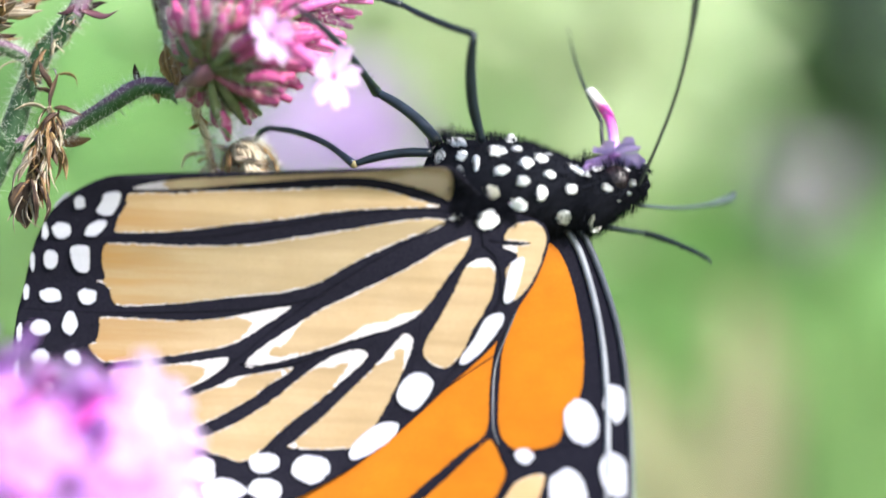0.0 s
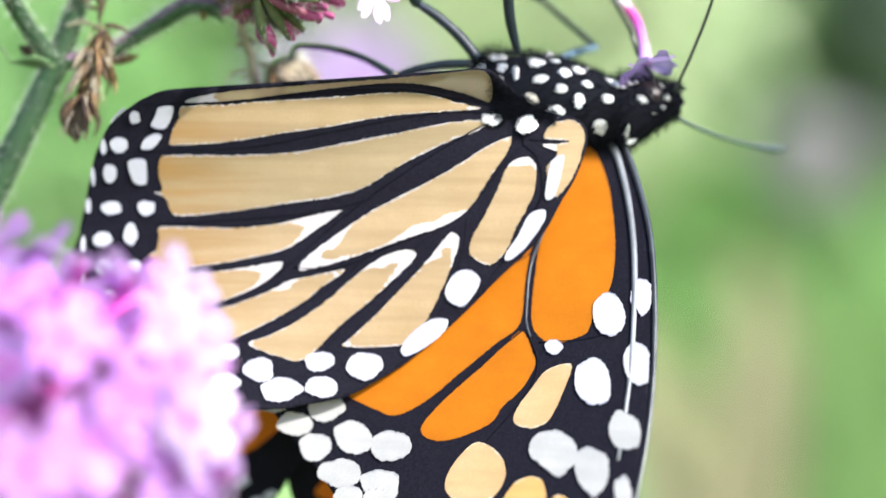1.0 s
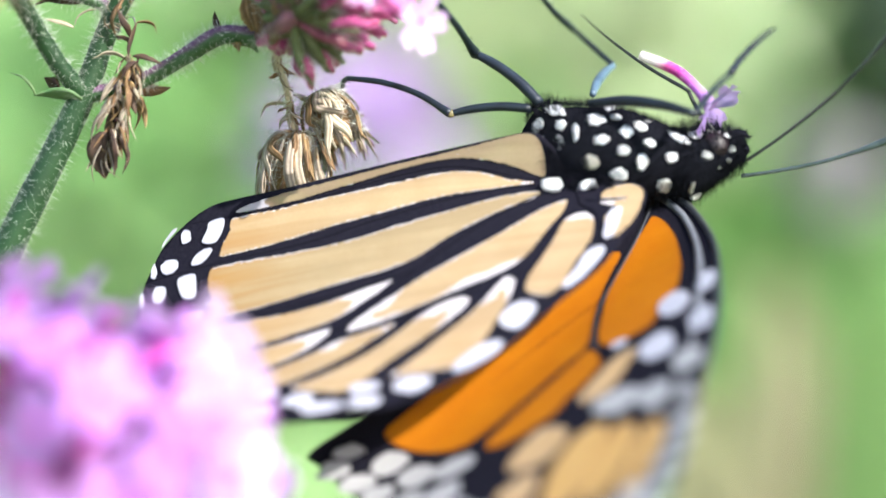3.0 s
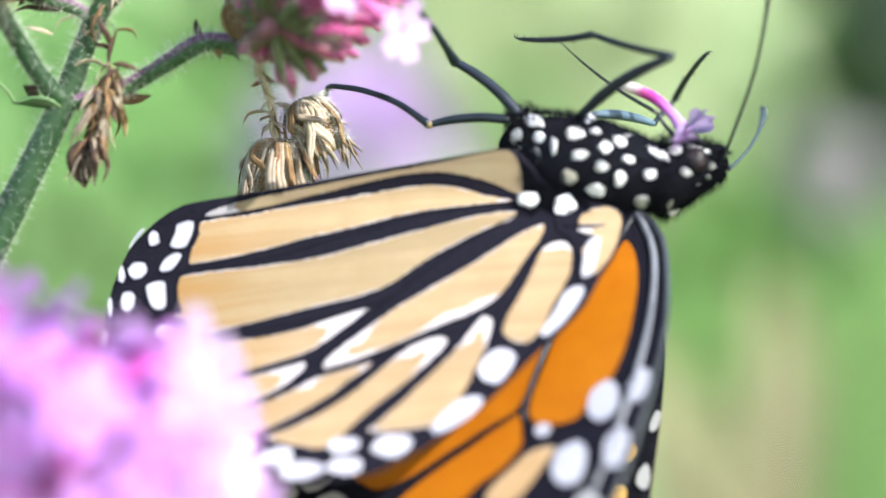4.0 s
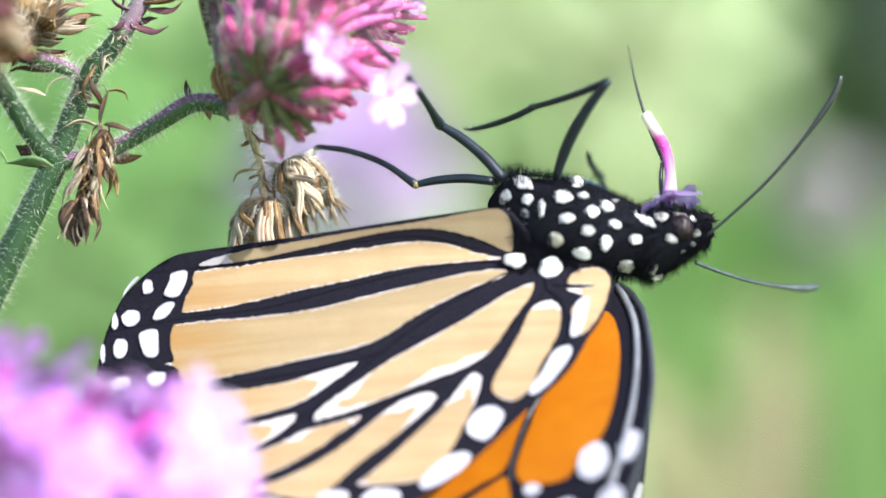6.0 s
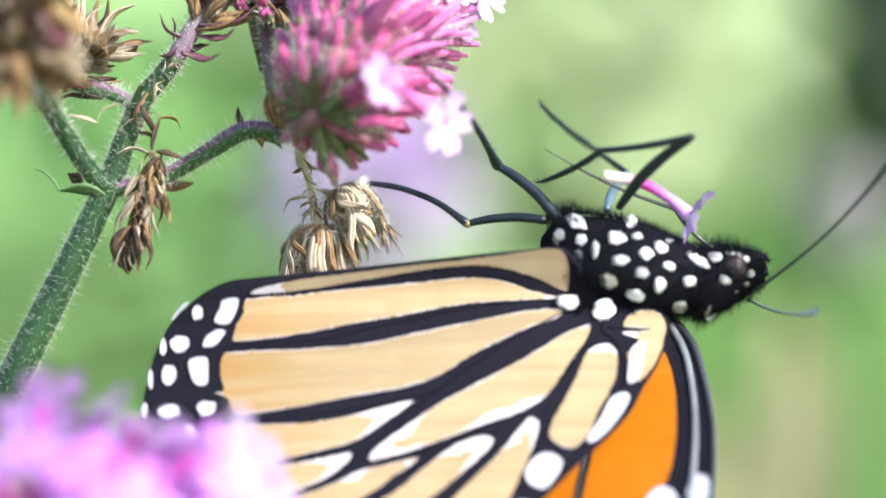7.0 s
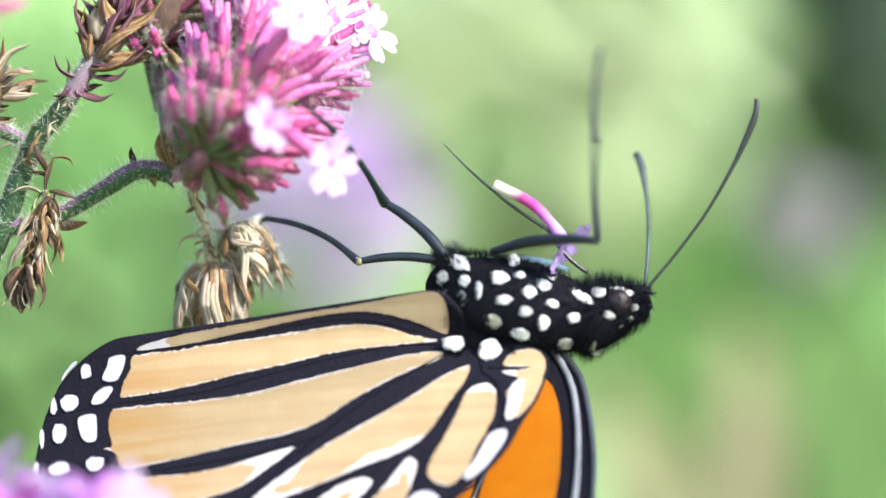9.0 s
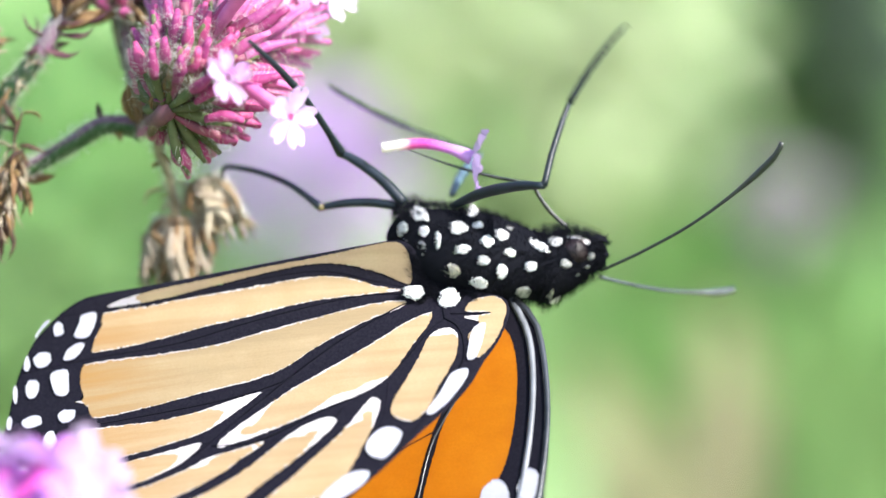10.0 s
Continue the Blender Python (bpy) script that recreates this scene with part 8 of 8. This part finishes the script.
    walk(tongue_base, [(0, pose(0.009871, 0.001581, 0.004445, -11.69, 17.31, 84.28)), (0.2, pose(0.009166, 0.001136, 0.005921, -49.23, 4.87, 69.48)), (0.4, pose(0.009573, 0.001201, 0.005038, -45.42, 4.4, 70.76)),
        (0.6, pose(0.009705, 0.00101, 0.005246, -62.52, -17.03, 92.42)), (0.8, pose(0.009785, 0.00081, 0.00544, -66.69, -18.46, 92.54)), (1, pose(0.010347, 0.000892, 0.004781, -24.3, -5.88, 83.76)),
        (1.2, pose(0.010091, 0.000956, 0.004596, 2.23, -7.82, 90.46)), (1.5, pose(0.010525, 0.001045, 0.004336, -12.82, -2.91, 86.17)), (2, pose(0.009921, 0.001104, 0.004369, -24.25, -2.88, 82.9)),
        (2.2, pose(0.010333, 0.001119, 0.004806, -38.96, -4.46, 80.26)), (2.5, pose(0.010926, 0.001499, 0.004178, -46.11, -8.92, 85.62)), (2.8, pose(0.011135, 0.001647, 0.004478, -34.04, -12.31, 91.58)),
        (3, pose(0.010545, 0.001802, 0.004424, -32.82, -1.58, 85.82)), (3.1, pose(0.010854, 0.001848, 0.004644, -10.56, 6.08, 87.56)), (3.2, pose(0.010514, 0.001901, 0.004876, -7.97, 12.49, 87.44)),
        (4, pose(0.010172, 0.002088, 0.004381, -43.54, 6.31, 80.12)), (4.3, pose(0.009971, 0.002141, 0.00435, -54.55, -0.66, 86.06)), (4.5, pose(0.010689, 0.002164, 0.004559, -45.49, 0.07, 86.87)),
        (5, pose(0.010876, 0.002161, 0.004615, -38.95, -2, 89.19)), (5.3, pose(0.010262, 0.002058, 0.005514, -42, -5.73, 91.92)), (5.4, pose(0.010219, 0.002058, 0.005236, -32.48, 3.09, 85.62)),
        (5.5, pose(0.00997, 0.002075, 0.004727, -10.77, 9.94, 87.37)), (5.7, pose(0.009358, 0.002115, 0.004691, 2.9, 12.65, 90.81)), (6.8, pose(0.008824, 0.002327, 0.004189, -52.07, -2.63, 92.09)),
        (7, pose(0.008597, 0.0024, 0.005131, -48.2, -1.77, 91.98)), (7.2, pose(0.009027, 0.0024, 0.005062, -37.05, -2.11, 91.59)), (7.4, pose(0.009003, 0.0024, 0.005404, -32.9, -1.44, 90.93)),
        (7.5, pose(0.009012, 0.0024, 0.005576, -28.56, 0.5, 89.73)), (7.6, pose(0.009566, 0.0024, 0.006006, -17.51, -2.95, 90.93)), (7.8, pose(0.009244, 0.0024, 0.005935, -16.55, 5.98, 88.23)),
        (8, pose(0.009876, 0.0024, 0.005894, -16.18, 2.14, 89.38)), (8.2, pose(0.010091, 0.0024, 0.005264, 11.23, 2.97, 90.59)), (8.4, pose(0.010372, 0.0024, 0.00593, 30.91, 1.84, 91.1)),
        (8.6, pose(0.009866, 0.0024, 0.005885, -2.6, 5.32, 89.76)), (8.8, pose(0.008107, 0.0024, 0.005778, -29.53, 4.26, 87.59)), (9, pose(0.007717, 0.0024, 0.006036, -43.14, 1.05, 89.02)),
        (9.2, pose(0.008408, 0.0024, 0.00654, -30.85, -2.29, 91.37)), (9.4, pose(0.008977, 0.0024, 0.005334, -24.13, -0.93, 90.42)), (9.6, pose(0.00906, 0.0024, 0.005526, -31.87, -0.78, 90.49)),
        (9.8, pose(0.009116, 0.0024, 0.005719, -32.96, -0.77, 90.5)), (10, pose(0.009535, 0.0024, 0.0057, -38.68, -0.73, 90.59))])
    walk(tongue_tip, [(0, pose(0.009112, 0.002946, 0.008558, -18.5, 28.86, 77.6)), (0.2, pose(0.00613, 0.002532, 0.008783, -45.65, 16.6, 61.57)), (0.4, pose(0.006692, 0.002457, 0.008117, -38.02, 20.58, 64.35)),
        (0.6, pose(0.00583, 0.000251, 0.007187, -66.13, -15.79, 89.99)), (0.8, pose(0.005773, 0.00008, 0.007092, -70.94, -17.39, 89.98)), (1, pose(0.008502, 0.000681, 0.00877, -21.03, 3.88, 80.92)),
        (1.2, pose(0.010267, 0.000359, 0.008951, -4.34, 1.98, 88.36)), (1.5, pose(0.009536, 0.000893, 0.008621, -8.58, 7.32, 85.95)), (2, pose(0.008103, 0.001127, 0.008376, -22.46, 12.4, 77.42)),
        (2.2, pose(0.007562, 0.001325, 0.008217, -62.41, -2.63, 61.92)), (2.5, pose(0.007729, 0.001269, 0.007192, -55.32, -3.33, 75.42)), (2.8, pose(0.008695, 0.000803, 0.00804, -62.77, -9.96, 89.92)),
        (3, pose(0.008159, 0.001874, 0.00812, -51.36, 6.14, 72.4)), (3.1, pose(0.010067, 0.00234, 0.008945, -22.55, 19, 79.56)), (3.2, pose(0.009946, 0.00287, 0.00913, -14.58, 25.99, 82.1)),
        (4, pose(0.007246, 0.002953, 0.007551, -54.38, 14.55, 65.37)), (4.3, pose(0.006393, 0.002358, 0.006902, -62.86, 3.15, 77.15)), (4.5, pose(0.007556, 0.00234, 0.007643, -49.03, 6.64, 79.01)),
        (5, pose(0.008108, 0.002082, 0.008035, -52.86, 3.16, 81.88)), (5.3, pose(0.00733, 0.001633, 0.008767, -61.33, -3.53, 89.87)), (5.4, pose(0.007878, 0.002437, 0.008942, -59.76, 6.71, 72.3)),
        (5.5, pose(0.009183, 0.002858, 0.008985, -21.47, 19.97, 80.88)), (5.7, pose(0.009567, 0.00308, 0.008979, -5.29, 24.89, 87.47)), (6.8, pose(0.005361, 0.002077, 0.006891, -69.41, -0.99, 89.98)),
        (7, pose(0.005322, 0.002196, 0.008062, -67.94, 0.01, 89.98)), (7.2, pose(0.00638, 0.002197, 0.008571, -67, 0.01, 89.99)), (7.4, pose(0.006614, 0.002268, 0.009097, -65.67, 4.99, 79.12)),
        (7.5, pose(0.006909, 0.002444, 0.009441, -66.68, 8.19, 71.71)), (7.6, pose(0.008246, 0.002163, 0.010197, -56.77, 0.15, 89.78)), (7.8, pose(0.008005, 0.002878, 0.01013, -46.23, 20.27, 70.11)),
        (8, pose(0.008652, 0.002571, 0.010117, -38.88, 11.32, 81.01)), (8.2, pose(0.010946, 0.002633, 0.009574, -32.35, 25.76, 74.61)), (8.4, pose(0.012629, 0.002565, 0.009704, -18.66, 32.66, 79.67)),
        (8.6, pose(0.009668, 0.002809, 0.010262, -39.16, 22.75, 72.52)), (8.8, pose(0.005952, 0.002775, 0.009595, -48.07, 15.35, 73.58)), (9, pose(0.00471, 0.002511, 0.009246, -51.16, 7.76, 80.48)),
        (9.2, pose(0.006156, 0.002195, 0.010314, -60.59, 0.01, 89.97)), (9.4, pose(0.007179, 0.002322, 0.009349, -63.87, -0.42, 90.85)), (9.6, pose(0.006737, 0.002329, 0.009263, -67.22, -0.32, 90.77)),
        (9.8, pose(0.006723, 0.00233, 0.00941, -68.02, -0.31, 90.76)), (10, pose(0.006786, 0.002328, 0.009135, -74.1, -0.22, 90.77))])
    walk(near, [(0, pose(-0.034588, -0.028, -0.022048, 0, 0, 0)), (0.5, pose(-0.034117, -0.028, -0.02228, 0, 0, 0)), (1, pose(-0.03629, -0.028, -0.021686, 0, 0, 0)),
        (1.5, pose(-0.036584, -0.028, -0.021442, 0, 0, 0)), (2, pose(-0.036096, -0.028, -0.021511, 0, 0, 0)), (2.5, pose(-0.037019, -0.028, -0.021483, 0, 0, 0)),
        (3, pose(-0.036322, -0.028, -0.021816, 0, 0, 0)), (3.2, pose(-0.036613, -0.028, -0.022086, 0, 0, 0)), (4.5, pose(-0.035108, -0.028, -0.021821, 0, 0, 0)),
        (5, pose(-0.034502, -0.028, -0.022051, 0, 0, 0)), (5.5, pose(-0.034877, -0.028, -0.021814, 0, 0, 0)), (6.8, pose(-0.035025, -0.028, -0.021328, 0, 0, 0)),
        (7, pose(-0.036407, -0.028, -0.02221, 0, 0, 0)), (7.5, pose(-0.035841, -0.028, -0.022823, 0, 0, 0)), (8, pose(-0.035806, -0.028, -0.022493, 0, 0, 0)),
        (8.5, pose(-0.035114, -0.028, -0.022535, 0, 0, 0)), (9, pose(-0.035403, -0.028, -0.022985, 0, 0, 0)), (9.5, pose(-0.035747, -0.028, -0.023374, 0, 0, 0)),
        (10, pose(-0.035833, -0.028, -0.024624, 0, 0, 0))])


motions()
